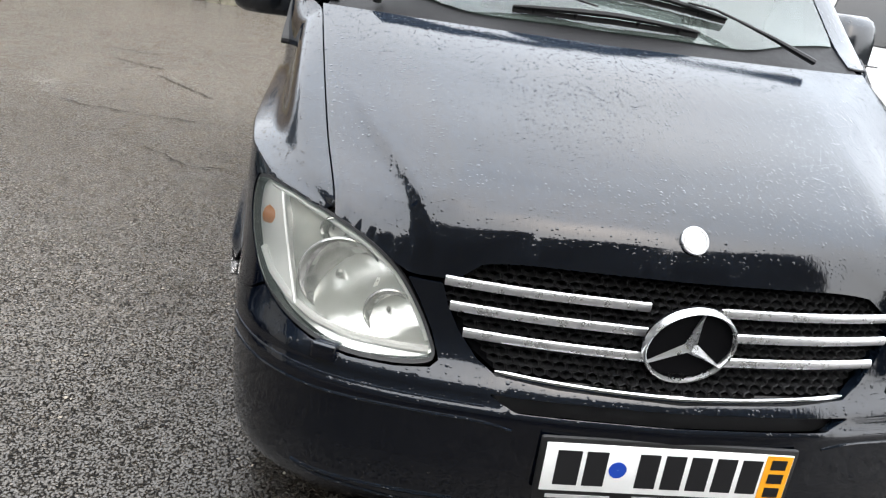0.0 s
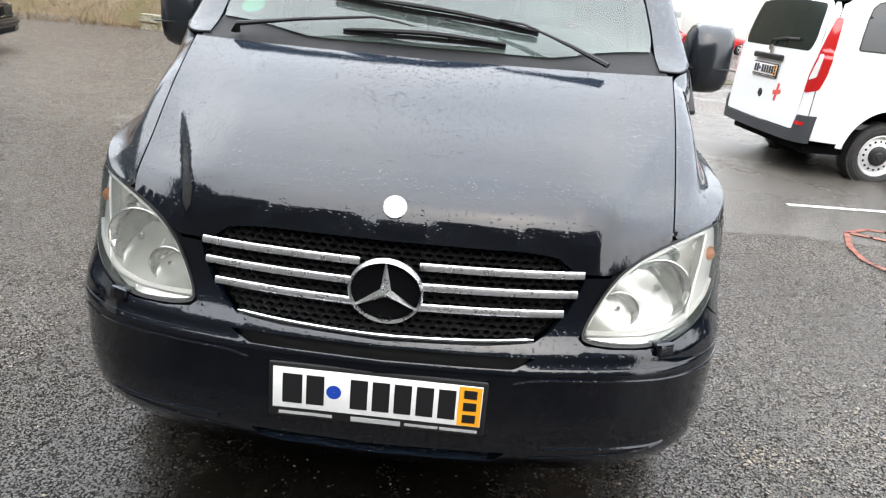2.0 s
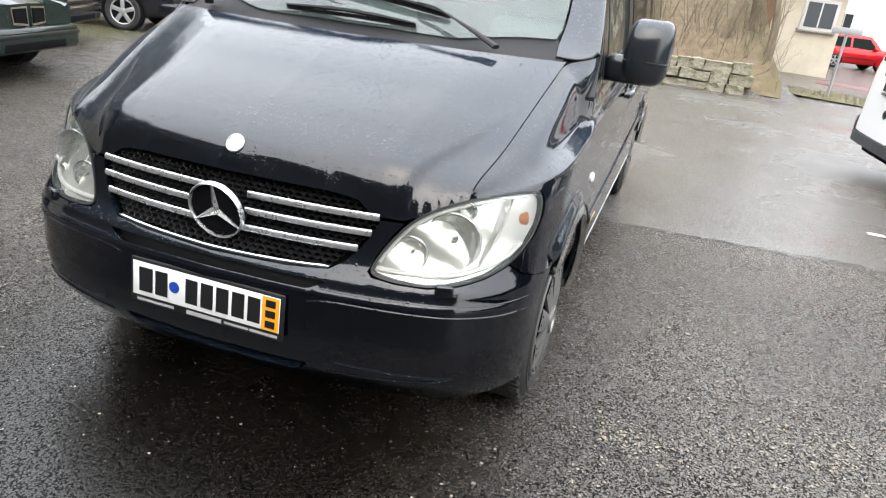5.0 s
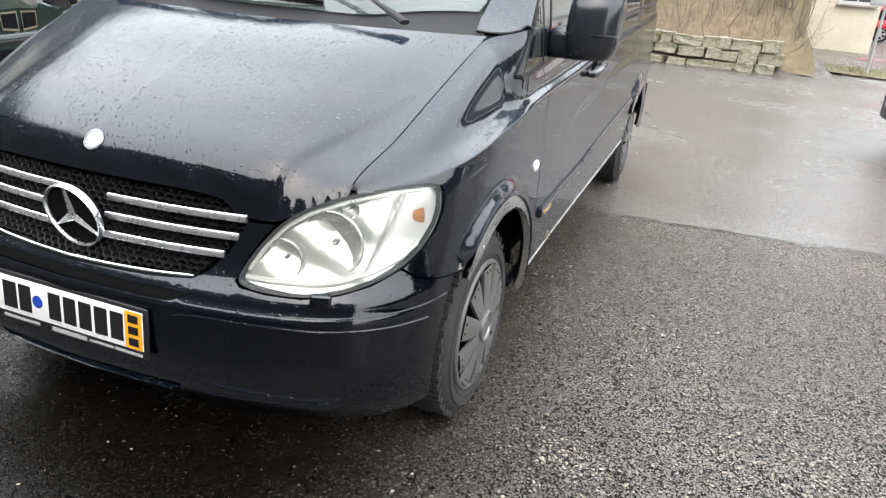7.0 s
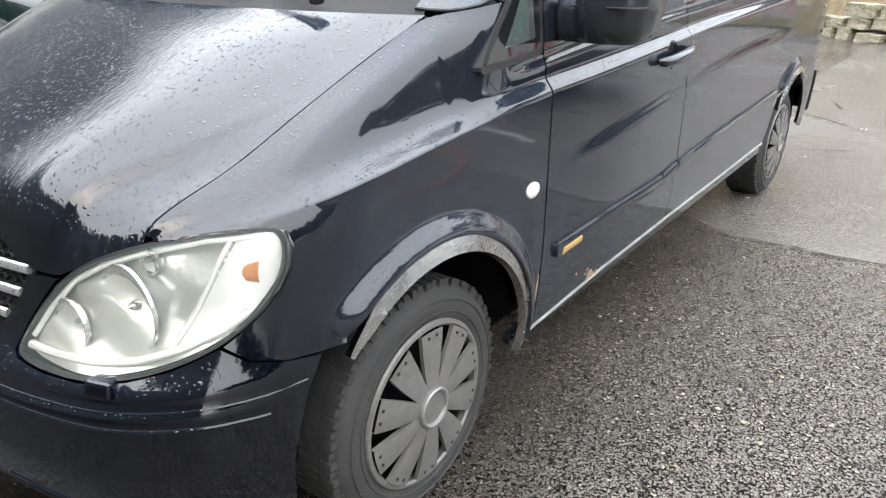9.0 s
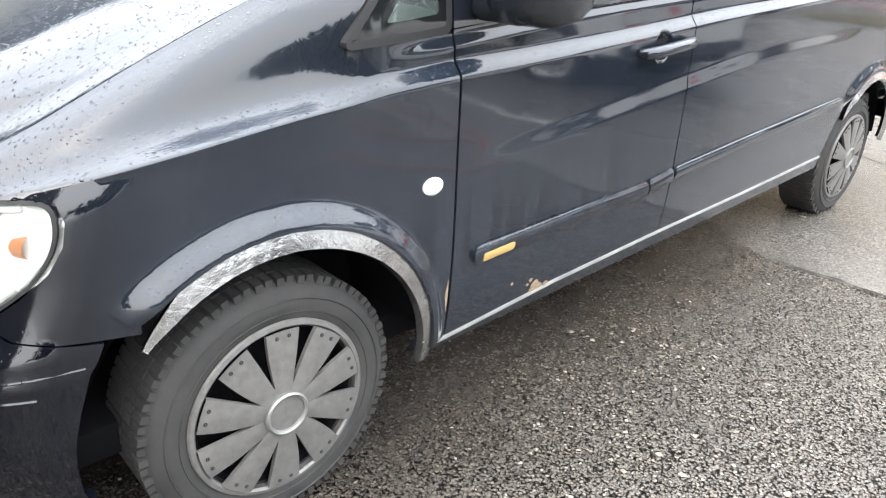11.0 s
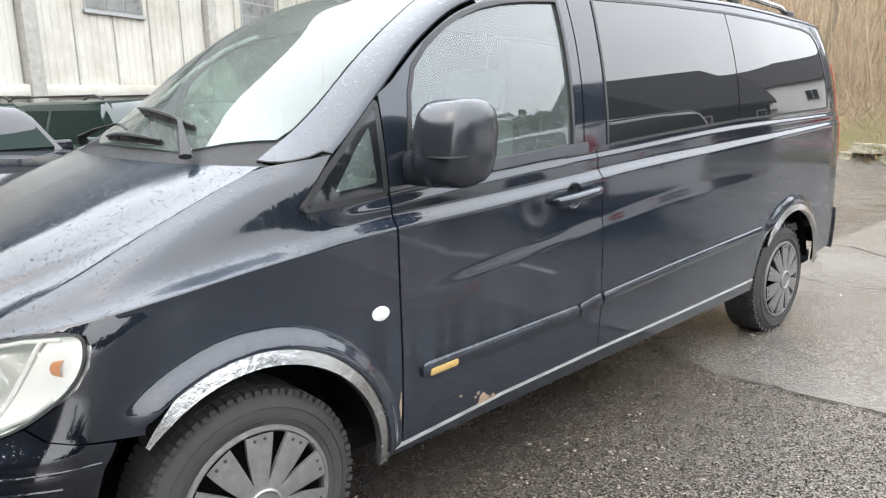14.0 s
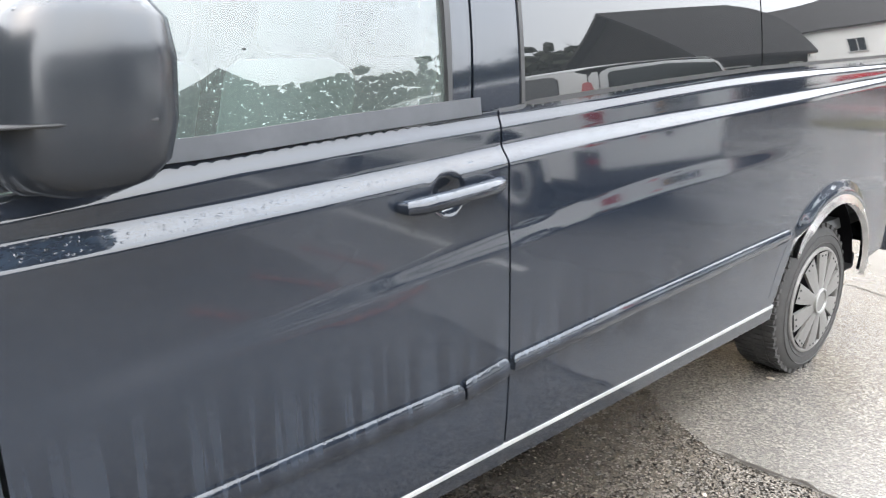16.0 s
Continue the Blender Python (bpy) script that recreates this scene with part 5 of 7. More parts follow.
    lathe("tail_emblem", [(0.045, 0.0), (0.045, 0.006), (0.036, 0.008), (0.034, 0.003), (0.0005, 0.003)], 24, Matrix.Translation((0, py - 0.006, 1.222)) @ Matrix.Rotation(math.pi / 2, 4, "Z"), M["chrome"], T, "silver round emblem")
    tw = [tail(0.02, 1.265), tail(0.0, 1.315), tail(-0.25, 1.345), tail(-0.52, 1.35)]
    tube("rear_wiper", [(x, y + 0.03, z) for x, y, z in tw], 0.012, M["plastic"], T, 8)
    lathe("latch", [(0.045, -0.01), (0.045, 0.006), (0.03, 0.012), (0.0005, 0.0)], 20, Matrix.Translation((0, REAR - rear_in(0.76) + 0.0, 0.76)) @ Matrix.Rotation(math.pi / 2, 4, "Z"), M["plastic"], T, "black latch")
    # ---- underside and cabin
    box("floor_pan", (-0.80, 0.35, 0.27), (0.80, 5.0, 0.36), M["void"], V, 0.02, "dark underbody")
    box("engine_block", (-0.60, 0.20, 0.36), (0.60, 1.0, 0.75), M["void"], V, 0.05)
    box("dashboard", (-0.80, 1.05, 0.75), (0.80, 1.50, 1.16), M["cabin"], V, 0.10, "grey dashboard", seg=4)
    box("dash_top", (-0.74, 0.98, 1.10), (0.74, 1.32, 1.20), M["cabin"], V, 0.045, seg=3)
    lathe("steering_wheel", [(0.19, -0.013), (0.203, 0.0), (0.19, 0.013), (0.177, 0.0)], 32, Matrix.Translation((0.42, 1.62, 1.06)) @ Matrix.Rotation(radians(35), 4, "X") @ Matrix.Rotation(math.pi / 2, 4, "Z"), M["plastic"], V, closed=True)
    for y in (1.95, 2.95, 3.85):
        for x in (-0.45, 0.45):
            seat = new("seat")
            seat.parent = V
            lean = Matrix.Translation((x, y, 0.72)) @ Matrix.Rotation(radians(-14), 4, "X")
            box("cushion", (x - 0.25, y - 0.48, 0.62), (x + 0.25, y + 0.05, 0.80), M["seat"], seat, 0.06, seg=3)
            box("backrest", (-0.24, -0.06, 0.0), (0.24, 0.09, 0.62), M["seat"], seat, 0.06, seg=3, m=lean)
            box("headrest", (-0.13, -0.03, 0.64), (0.13, 0.07, 0.83), M["seat"], seat, 0.035, seg=3, m=lean)
    box("cabin_floor", (-0.85, 1.3, 0.55), (0.85, 5.0, 0.60), M["cabin"], V)
    pts = [upper(y, q * 0.96) for y in np.linspace(1.85, 4.8, 12) for q in np.linspace(-1, 1, 15)]
    from_lists("roof_liner", [(x, y, z - 0.03) for x, y, z in pts], [(15 * i + j, 15 * i + j + 1, 15 * i + j + 16, 15 * i + j + 15) for i in range(11) for j in range(14)], M["liner"], V, "pale roof liner", True)
    return V


BLACK_VAN = van("black_van", "wet black passenger van with chrome grille bars, parked on asphalt", "black_paint", False)

# ---------------------------------------------------------------- ground (rough)
def ground_mat():
    """Coarse wet asphalt: uneven chips of stone in dark binder; darkened round the van's nose for its shade and
    reflection, worn and gritty beside it.
    """
    mat = material("wet_asphalt", (0.06, 0.06, 0.06), 0.5, 0, 0.5)
    b = bsdf(mat)
    warp = noise_tex(mat, 60, 3, 0.6)
    place = node(mat, "ShaderNodeVectorMath")
    link(mat, coords(mat), place.inputs[0])
    shift = node(mat, "ShaderNodeVectorMath")
    shift.operation = "SCALE"
    link(mat, warp.outputs["Color"], shift.inputs[0])
    shift.inputs["Scale"].default_value = 0.012
    link(mat, shift.outputs[0], place.inputs[1])
    chips = node(mat, "ShaderNodeTexVoronoi", Scale=128.0, Randomness=1.0)
    link(mat, place.outputs[0], chips.inputs["Vector"])
    lumps = noise_tex(mat, 46, 6, 0.72)
    fine, broad, patch = noise_tex(mat, 320, 4, 0.65), noise_tex(mat, 0.8, 6, 0.62), noise_tex(mat, 5.0, 5, 0.65)
    tc = node(mat, "ShaderNodeTexCoord")
    xyz = node(mat, "ShaderNodeSeparateXYZ")
    link(mat, tc.outputs["Object"], xyz.inputs[0])
    # painted shade: a ragged zone round the van's nose, wider in front of it
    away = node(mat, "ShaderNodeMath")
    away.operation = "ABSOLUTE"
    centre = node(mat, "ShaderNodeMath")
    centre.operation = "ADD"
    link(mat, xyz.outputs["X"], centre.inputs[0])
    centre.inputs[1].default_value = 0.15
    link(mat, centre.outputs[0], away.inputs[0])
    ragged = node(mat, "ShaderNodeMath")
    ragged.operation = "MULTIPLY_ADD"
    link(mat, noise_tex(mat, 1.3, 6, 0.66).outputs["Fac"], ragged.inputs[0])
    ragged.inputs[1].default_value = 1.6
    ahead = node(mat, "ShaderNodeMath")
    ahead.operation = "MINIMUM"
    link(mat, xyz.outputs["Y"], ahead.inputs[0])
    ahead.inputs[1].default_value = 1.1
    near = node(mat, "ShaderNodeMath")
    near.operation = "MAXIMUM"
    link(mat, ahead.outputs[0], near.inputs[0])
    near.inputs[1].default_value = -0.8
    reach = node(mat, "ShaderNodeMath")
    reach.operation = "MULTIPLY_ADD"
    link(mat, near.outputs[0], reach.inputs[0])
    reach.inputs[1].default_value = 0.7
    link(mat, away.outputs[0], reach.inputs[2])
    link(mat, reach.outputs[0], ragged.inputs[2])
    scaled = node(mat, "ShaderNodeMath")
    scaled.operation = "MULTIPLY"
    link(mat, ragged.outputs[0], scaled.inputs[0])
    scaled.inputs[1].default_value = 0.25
    # mask: 0 in the shade painted by the nose, 1 clear of it
    lighter = ramp(mat, scaled.outputs[0], [(0.36, (0, 0, 0)), (0.80, (1, 1, 1))])
    nose_shade = ramp(mat, chips.outputs["Color"], [(0.0, (0.002, 0.0018, 0.0015)), (0.6, (0.008, 0.0068, 0.0054)), (0.9, (0.020, 0.0168, 0.0132)), (1.0, (0.13, 0.113, 0.095))])
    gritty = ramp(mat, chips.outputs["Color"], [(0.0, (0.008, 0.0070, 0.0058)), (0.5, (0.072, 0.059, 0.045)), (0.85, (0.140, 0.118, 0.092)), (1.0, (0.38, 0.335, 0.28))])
    col = mixc(mat, lighter, nose_shade, gritty)
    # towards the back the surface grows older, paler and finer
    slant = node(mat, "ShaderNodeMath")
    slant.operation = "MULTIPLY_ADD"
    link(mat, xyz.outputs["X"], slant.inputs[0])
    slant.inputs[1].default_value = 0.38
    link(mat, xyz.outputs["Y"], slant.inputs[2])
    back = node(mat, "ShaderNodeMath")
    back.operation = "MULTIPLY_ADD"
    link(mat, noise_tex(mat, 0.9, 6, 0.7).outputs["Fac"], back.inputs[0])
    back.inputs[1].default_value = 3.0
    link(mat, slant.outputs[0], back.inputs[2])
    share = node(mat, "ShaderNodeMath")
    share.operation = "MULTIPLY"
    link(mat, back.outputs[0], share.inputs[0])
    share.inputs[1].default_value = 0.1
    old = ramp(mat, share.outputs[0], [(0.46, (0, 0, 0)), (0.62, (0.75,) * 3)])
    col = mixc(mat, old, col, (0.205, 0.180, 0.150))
    # patches and broad tones darken inside the painted shade as well
    mud = mixc(mat, lighter, (0.005, 0.0043, 0.0035), (0.060, 0.051, 0.040))
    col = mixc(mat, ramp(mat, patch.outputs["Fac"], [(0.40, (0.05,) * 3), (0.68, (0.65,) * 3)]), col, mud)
    col = mixc(mat, ramp(mat, broad.outputs["Fac"], [(0.45, (0, 0, 0)), (0.64, (0.6,) * 3)]), col, mixc(mat, lighter, (0.007, 0.0060, 0.0048), (0.070, 0.061, 0.049)))
    # moss along the row of parked cars
    tm = node(mat, "ShaderNodeMapping")
    tm.vector_type = "TEXTURE"
    tm.inputs["Location"].default_value, tm.inputs["Rotation"].default_value, tm.inputs["Scale"].default_value = (-7.75, 7.5, 0), (0, 0, radians(116)), (3.0, 0.95, 100)
    link(mat, tc.outputs["Object"], tm.inputs["Vector"])
    blob = node(mat, "ShaderNodeTexGradient")
    blob.gradient_type = "SPHERICAL"
    link(mat, tm.outputs["Vector"], blob.inputs["Vector"])
    spread = mixc(mat, 1.0, blob.outputs["Fac"], ramp(mat, patch.outputs["Fac"], [(0.38, (0.15,) * 3), (0.60, (1.6,) * 3)]), "MULTIPLY")
    green = ramp(mat, noise_tex(mat, 30, 4, 0.7).outputs["Fac"], [(0.35, (0.045, 0.050, 0.010)), (0.65, (0.13, 0.125, 0.025))])
    col = mixc(mat, ramp(mat, spread, [(0.16, (0, 0, 0)), (0.42, (0.9,) * 3)]), col, green)
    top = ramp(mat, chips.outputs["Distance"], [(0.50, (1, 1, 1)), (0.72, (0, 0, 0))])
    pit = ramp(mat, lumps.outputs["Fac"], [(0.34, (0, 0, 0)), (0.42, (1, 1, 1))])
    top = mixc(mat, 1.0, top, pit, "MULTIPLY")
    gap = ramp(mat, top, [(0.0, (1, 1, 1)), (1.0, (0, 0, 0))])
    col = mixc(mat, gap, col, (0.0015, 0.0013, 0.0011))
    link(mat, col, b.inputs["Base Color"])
    link(mat, mixc(mat, gap, mixc(mat, lighter, (0.5, 0.5, 0.5), (0.95, 0.95, 0.95)), (0.06, 0.06, 0.06)), b.inputs["Specular IOR Level"])
    wet = ramp(mat, patch.outputs["Fac"], [(0.35, (0.06,) * 3), (0.65, (0.22,) * 3)])
    dull = ramp(mat, chips.outputs["Color"], [(0.35, (0.0,) * 3), (0.8, (0.22,) * 3)])
    link(mat, mixc(mat, mixc(mat, lighter, (0.5, 0.5, 0.5), (1, 1, 1)), wet, mixc(mat, 1.0, wet, dull, "ADD")), b.inputs["Roughness"])
    # relief is flattened inside the painted shade
    nose_relief = ramp(mat, lighter, [(0.0, (0.20,) * 3), (0.7, (1, 1, 1))])
    n1 = bump(mat, top, 1.0, 0.0034)
    n2 = bump(mat, lumps.outputs["Fac"], 1.0, 0.0034, None, n1)
    n3 = bump(mat, patch.outputs["Fac"], 0.6, 0.010, None, n2)
    for relief in (n1, n2, n3):
        link(mat, nose_relief, relief.node.inputs["Strength"])
    bump(mat, fine.outputs["Fac"], 0.4, 0.0010, b.inputs["Normal"], n3)
    return mat


M["asphalt"] = ground_mat()


def smooth_ground_mat():
    mat = material("worn_asphalt", (0.1, 0.1, 0.1), 0.5, 0, 0.9)
    b = bsdf(mat)
    fine, broad, wet = noise_tex(mat, 130, 5, 0.65), noise_tex(mat, 0.9, 5, 0.6), noise_tex(mat, 0.45, 4, 0.55)
    chips = node(mat, "ShaderNodeTexVoronoi", Scale=120.0, Randomness=1.0)
    link(mat, coords(mat), chips.inputs["Vector"])
    stains = noise_tex(mat, 3.2, 6, 0.68)
    col = ramp(mat, fine.outputs["Fac"], [(0.3, (0.040, 0.0345, 0.028)), (0.7, (0.105, 0.092, 0.077))])
    grit = ramp(mat, chips.outputs["Color"], [(0.0, (0.022, 0.0205, 0.018)), (0.6, (0.108, 0.099, 0.086)), (0.95, (0.21, 0.193, 0.170)), (1.0, (0.44, 0.41, 0.36))])
    col = mixc(mat, 0.75, col, grit)
    col = mixc(mat, ramp(mat, broad.outputs["Fac"], [(0.42, (0, 0, 0)), (0.66, (0.55,) * 3)]), col, (0.082, 0.075, 0.065))
    col = mixc(mat, ramp(mat, stains.outputs["Fac"], [(0.48, (0, 0, 0)), (0.70, (0.55,) * 3)]), col, (0.060, 0.054, 0.046))
    link(mat, col, b.inputs["Base Color"])
    link(mat, ramp(mat, wet.outputs["Fac"], [(0.40, (0.12,) * 3), (0.62, (0.34,) * 3)]), b.inputs["Roughness"])
    n1 = bump(mat, ramp(mat, chips.outputs["Distance"], [(0.50, (1, 1, 1)), (0.72, (0, 0, 0))]), 0.8, 0.0022)
    n2 = bump(mat, stains.outputs["Fac"], 0.4, 0.008, None, n1)
    bump(mat, fine.outputs["Fac"], 0.5, 0.0025, b.inputs["Normal"], n2)
    return mat


M["worn"] = smooth_ground_mat()


def height(x, y):
    """The yard's ground: up a little towards the hall, down behind, and the bank."""
    z = -0.008 + 0.05 * sm((-2.5 - x) / 4.5) * sm((9.5 - y) / 4.0) * sm((y + 14) / 8)
    z -= 0.30 * sm((y - 18) / 16) * sm((x - 1.0) / 3.0)
    edge = 13.75 + 2.1 * sm((0.6 - x) / 3.5) + 0.08 * max(0.0, -2 - x)
    left = sm((3.4 - x) / 0.9)
    up = y - edge
    if up > 0:
        z += left * (0.45 * sm(up / 0.8) + 0.30 * up * sm(up / 2) + 0.22 * max(0.0, up - 6))
    z += 0.06 * noise.noise((x * 0.3, y * 0.3, 0)) * sm((math.hypot(x, y) - 14) / 6)
    return z


def sheet(name, xs, ys, lift, mat, keep=None):
    """One sheet over the ground's heights."""
    verts = [(x, y, height(x, y) + lift) for y in ys for x in xs]
    n = len(xs)
    faces = [(n * j + i, n * j + i + 1, n * (j + 1) + i + 1, n * (j + 1) + i) for j in range(len(ys) - 1) for i in range(n - 1)]
    return from_lists(name, verts, faces, mat, smooth=True)


far = [30, 40, 60, 100, 200, 500, 1500]
gx = [-v for v in far[::-1]] + list(np.arange(-26, 27, 0.5)) + far
gy = [-v for v in far[::-1]] + list(np.arange(-26, 46, 0.5)) + [60, 100, 200, 500, 1500]
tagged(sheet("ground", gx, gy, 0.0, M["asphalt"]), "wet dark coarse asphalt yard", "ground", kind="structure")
# the older, paler surface behind a ragged seam
sx = np.arange(0.2, 24.2, 0.2)
slab_v, slab_f = [], []
rows = 46
for i, x in enumerate(sx):
    y0 = 3.38 + 0.10 * noise.noise((x * 1.3, 0, 0)) + 0.03 * noise.noise((x * 7, 3, 0)) + (0.05 * (x - 1) if x > 1 else 0.38 * min(1 - x, 7.0))
    y1 = 13.72 + 2.1 * sm((0.6 - x) / 3.5) + 0.08 * max(0.0, -2 - x) if x < 3.3 else 15.0
    for j in range(rows):
        y = y0 + (y1 - y0) * j / (rows - 1)
        slab_v.append((x, y, height(x, min(y, y1 - 0.02)) + (0.0 if j == 0 else 0.005)))
for i in range(len(sx) - 1):
    for j in range(rows - 1):
        slab_f.append((i * rows + j, (i + 1) * rows + j, (i + 1) * rows + j + 1, i * rows + j + 1))
tagged(from_lists("pavement", slab_v, slab_f, M["worn"], smooth=True), "paler worn wet asphalt behind a ragged seam", "pavement", kind="structure")

# ---------------------------------------------------------------- the white van
WHITE_VAN = van("white_van", "white panel van with red tape on its tailgate, parked on asphalt", "white_paint", True)
WHITE_VAN.matrix_basis = pose(8.300, 7.130, -0.055, 0, 0, 96.1)

# ---------------------------------------------------------------- far materials
M["cladding"] = grained("cream_cladding", (0.42, 0.405, 0.36), (0.50, 0.485, 0.44), 3, 0.55, 0.7, None, 0, 0, 0.4, (1, 1, 0.3), (0.34, 0.315, 0.26), 0.8)
M["concrete"] = grained("concrete", (0.25, 0.24, 0.215), (0.36, 0.345, 0.315), 8, 0.85, 0.95, 60, 0.004)
M["render_white"] = grained("white_render", (0.74, 0.74, 0.72), (0.82, 0.82, 0.80), 2, 0.9, 0.95, 80, 0.003)
M["render_beige"] = grained("beige_render", (0.50, 0.45, 0.35), (0.60, 0.55, 0.44), 2, 0.9, 0.95, 80, 0.003)
M["roof_dark"] = grained("dark_roof", (0.022, 0.02, 0.02), (0.04, 0.036, 0.035), 6, 0.7, 0.85, 40, 0.01)
M["window_dark"] = material("far_window", (0.03, 0.035, 0.04), 0.1)
M["dusty_pane"] = grained("dusty_pane", (0.10, 0.105, 0.11), (0.26, 0.26, 0.25), 1.3, 0.2, 0.4)
M["frame_white"] = material("window_frame", (0.6, 0.6, 0.58), 0.5)
M["wood_brown"] = grained("brown_boards", (0.18, 0.085, 0.05), (0.26, 0.13, 0.08), 8, 0.8, 0.9, 60, 0.004, 0, 0.3, (6, 6, 0.5))
M["dark_boards"] = grained("dark_boards", (0.018, 0.016, 0.014), (0.038, 0.034, 0.030), 8, 0.85, 0.95, 60, 0.004, 0, 0.2, (6, 6, 0.5))
M["stone"] = grained("limestone", (0.17, 0.155, 0.118), (0.40, 0.37, 0.30), 5, 0.9, 0.95, 30, 0.012, 0, 0.3, (1, 1, 1), (0.105, 0.115, 0.045), 3.0)
M["bank"] = grained("dead_leaf_bank", (0.105, 0.08, 0.052), (0.20, 0.155, 0.10), 5, 0.95, 1.0, 30, 0.03, 0, 0.2, (1, 1, 1), (0.098, 0.088, 0.042), 0.6)
M["straw"] = grained("dry_stems", (0.20, 0.145, 0.095), (0.36, 0.28, 0.19), 2, 0.9, 0.95)
M["bark"] = grained("bark", (0.11, 0.085, 0.06), (0.22, 0.18, 0.13), 12, 0.9, 0.95, 60, 0.006, 0, 0.2, (1, 1, 0.3))
M["grass"] = grained("winter_grass", (0.085, 0.080, 0.040), (0.17, 0.15, 0.085), 4, 0.95, 1.0, 90, 0.02)
M["pebble"] = grained("pale_pebble", (0.08, 0.068, 0.052), (0.34, 0.30, 0.245), 60, 0.7, 0.85)
M["white_line"] = grained("road_paint", (0.42, 0.41, 0.38), (0.70, 0.69, 0.66), 14, 0.7, 0.85)
M["orange_mark"] = grained("orange_spray", (0.15, 0.058, 0.042), (0.34, 0.13, 0.095), 16, 0.8, 0.9)
M["metal_grey"] = grained("galvanised", (0.32, 0.33, 0.33), (0.42, 0.43, 0.43), 15, 0.5, 0.6, None, 0, 0.6)
M["hill"] = grained("wooded_slope", (0.040, 0.040, 0.032), (0.075, 0.072, 0.056), 0.9, 0.9, 0.95, 2.0, 0.3)
M["ivy"] = grained("hedge_leaf", (0.016, 0.022, 0.009), (0.036, 0.042, 0.018), 3, 0.7, 0.85)


# ---------------------------------------------------------------- hall on the rise
def hall():
    """A corrugated hall with steel-framed windows; its long wall runs from a to b."""
    H = thing("corrugated_hall", "cream corrugated metal hall with small-paned windows and grey posts", "building")
    a, b = Vector((-10.97, -0.56, 0.0)), Vector((-18.3, 14.1, 0.0))
    d = (b - a).normalized()
    out = Vector((d.y, -d.x, 0))
    if out.x < 0:
        out = -out
    length = (b - a).length
    P = lambda u, z, o=0.0: a + d * u + out * o + Vector((0, 0, z))
    bm = bmesh.new()
    for u0, z0, u1, z1 in ((0.0, 1.75, length, 5.2),):
        cols = []
        u = u0
        k = 0
        while u < u1:
            o = (0.0, 0.026, 0.026, 0.026, 0.0)[k % 5]
            cols.append((bm.verts.new(P(u, z0, o)), bm.verts.new(P(u, z1, o))))
            u += (0.03, 0.055, 0.055, 0.03, 0.02)[k % 5]
            k += 1
        for p, q in zip(cols, cols[1:]):
            bm.faces.new((p[0], q[0], q[1], p[1]))
    part("wall_sheet", bm, M["cladding"], H, "cream corrugated sheets", smooth=False)
    base = Matrix((d, out, Vector((0, 0, 1)))).transposed().to_4x4()
    base.translation = a
    box("plinth", (0, -0.3, -0.5), (length, 0.03, 1.75), M["concrete"], H, m=base)
    box("ledge", (0, 0.0, 1.62), (length, 0.16, 1.84), M["cladding"], H, 0.01, m=base)
    for u in np.arange(0.52, length, 1.06):
        box("lap_joint", (u - 0.012, 0.02, 1.84), (u + 0.012, 0.054, 5.2), M["concrete"], H, m=base)
    for u in np.arange(4.7, length - 1, 5.3):
        box("post", (u - 0.16, 0.02, 0.0), (u + 0.16, 0.22, 5.2), M["concrete"], H, 0.01, "grey concrete post", m=base)
        w = new("window")
        w.parent = H
        box("window_frame", (u + 1.44, 0.0, 3.36), (u + 3.08, 0.05, 4.5), M["metal_grey"], w, 0.005, m=base)
        for i in range(3):
            for j in range(3):
                x0, z0 = u + 1.49 + 0.53 * i, 3.41 + 0.36 * j
                box("pane", (x0, 0.04, z0), (x0 + 0.48, 0.062, z0 + 0.31), M["dusty_pane"], w, m=base)
        box("sill", (u + 1.40, 0.0, 3.30), (u + 3.12, 0.10, 3.36), M["metal_grey"], w, m=base)
    bm = bmesh.new()
    for o0, z0, o1, z1 in ((0.5, 5.05, -4.5, 8.6), (-9.5, 5.05, -4.5, 8.6)):
        vs = [bm.verts.new(P(u, z + t, o)) for t in (0.0, 0.15) for u, o, z in ((-0.5, o0, z0), (length + 0.5, o0, z0), (length + 0.5, o1, z1), (-0.5, o1, z1))]
        for f in ((0, 1, 2, 3), (4, 5, 6, 7), (0, 1, 5, 4), (1, 2, 6, 5), (2, 3, 7, 6), (3, 0, 4, 7)):
            bm.faces.new([vs[i] for i in f])
    part("roof", bm, M["roof_dark"], H, "dark pitched roof", smooth=False)
    box("rear_wall", (0, -9.0, -0.5), (length, -8.8, 5.2), M["cladding"], H, m=base)
    box("end_wall", (0, -9.0, -0.5), (0.2, -0.05, 5.2), M["cladding"], H, m=base)
    box("end_wall", (length - 0.2, -9.0, -0.5), (length, -0.05, 5.2), M["cladding"], H, m=base)


hall()


# ---------------------------------------------------------------- passenger cars
def loft_x(sections):
    """A hull from cross sections (y, half width low, half width high, z low, z shoulder, z top, half width top)."""
    bm, rows = bmesh.new(), []
    for y, wl_, wh, z0, z1, z2, wt in sections:
        half = [(0.0, z0), (wl_ * 0.9, z0), (wl_, z0 + 0.05), (wh, (z0 + z1) / 2), (wh, z1 - 0.04), (wh - 0.03, z1), (wt, z2 - 0.03), (wt - 0.06, z2), (0.0, z2 + 0.015)]
        ring = [(x, z) for x, z in half] + [(-x, z) for x, z in half[-2:0:-1]]
        rows.append([bm.verts.new((x, y, z)) for x, z in ring])
    n = len(rows[0])
    for a, b in zip(rows, rows[1:]):
        for k in range(n):
            bm.faces.new((a[k], a[(k + 1) % n], b[(k + 1) % n], b[k]))
    bm.faces.new(rows[0][::-1])
    bm.faces.new(rows[-1])
    return bm


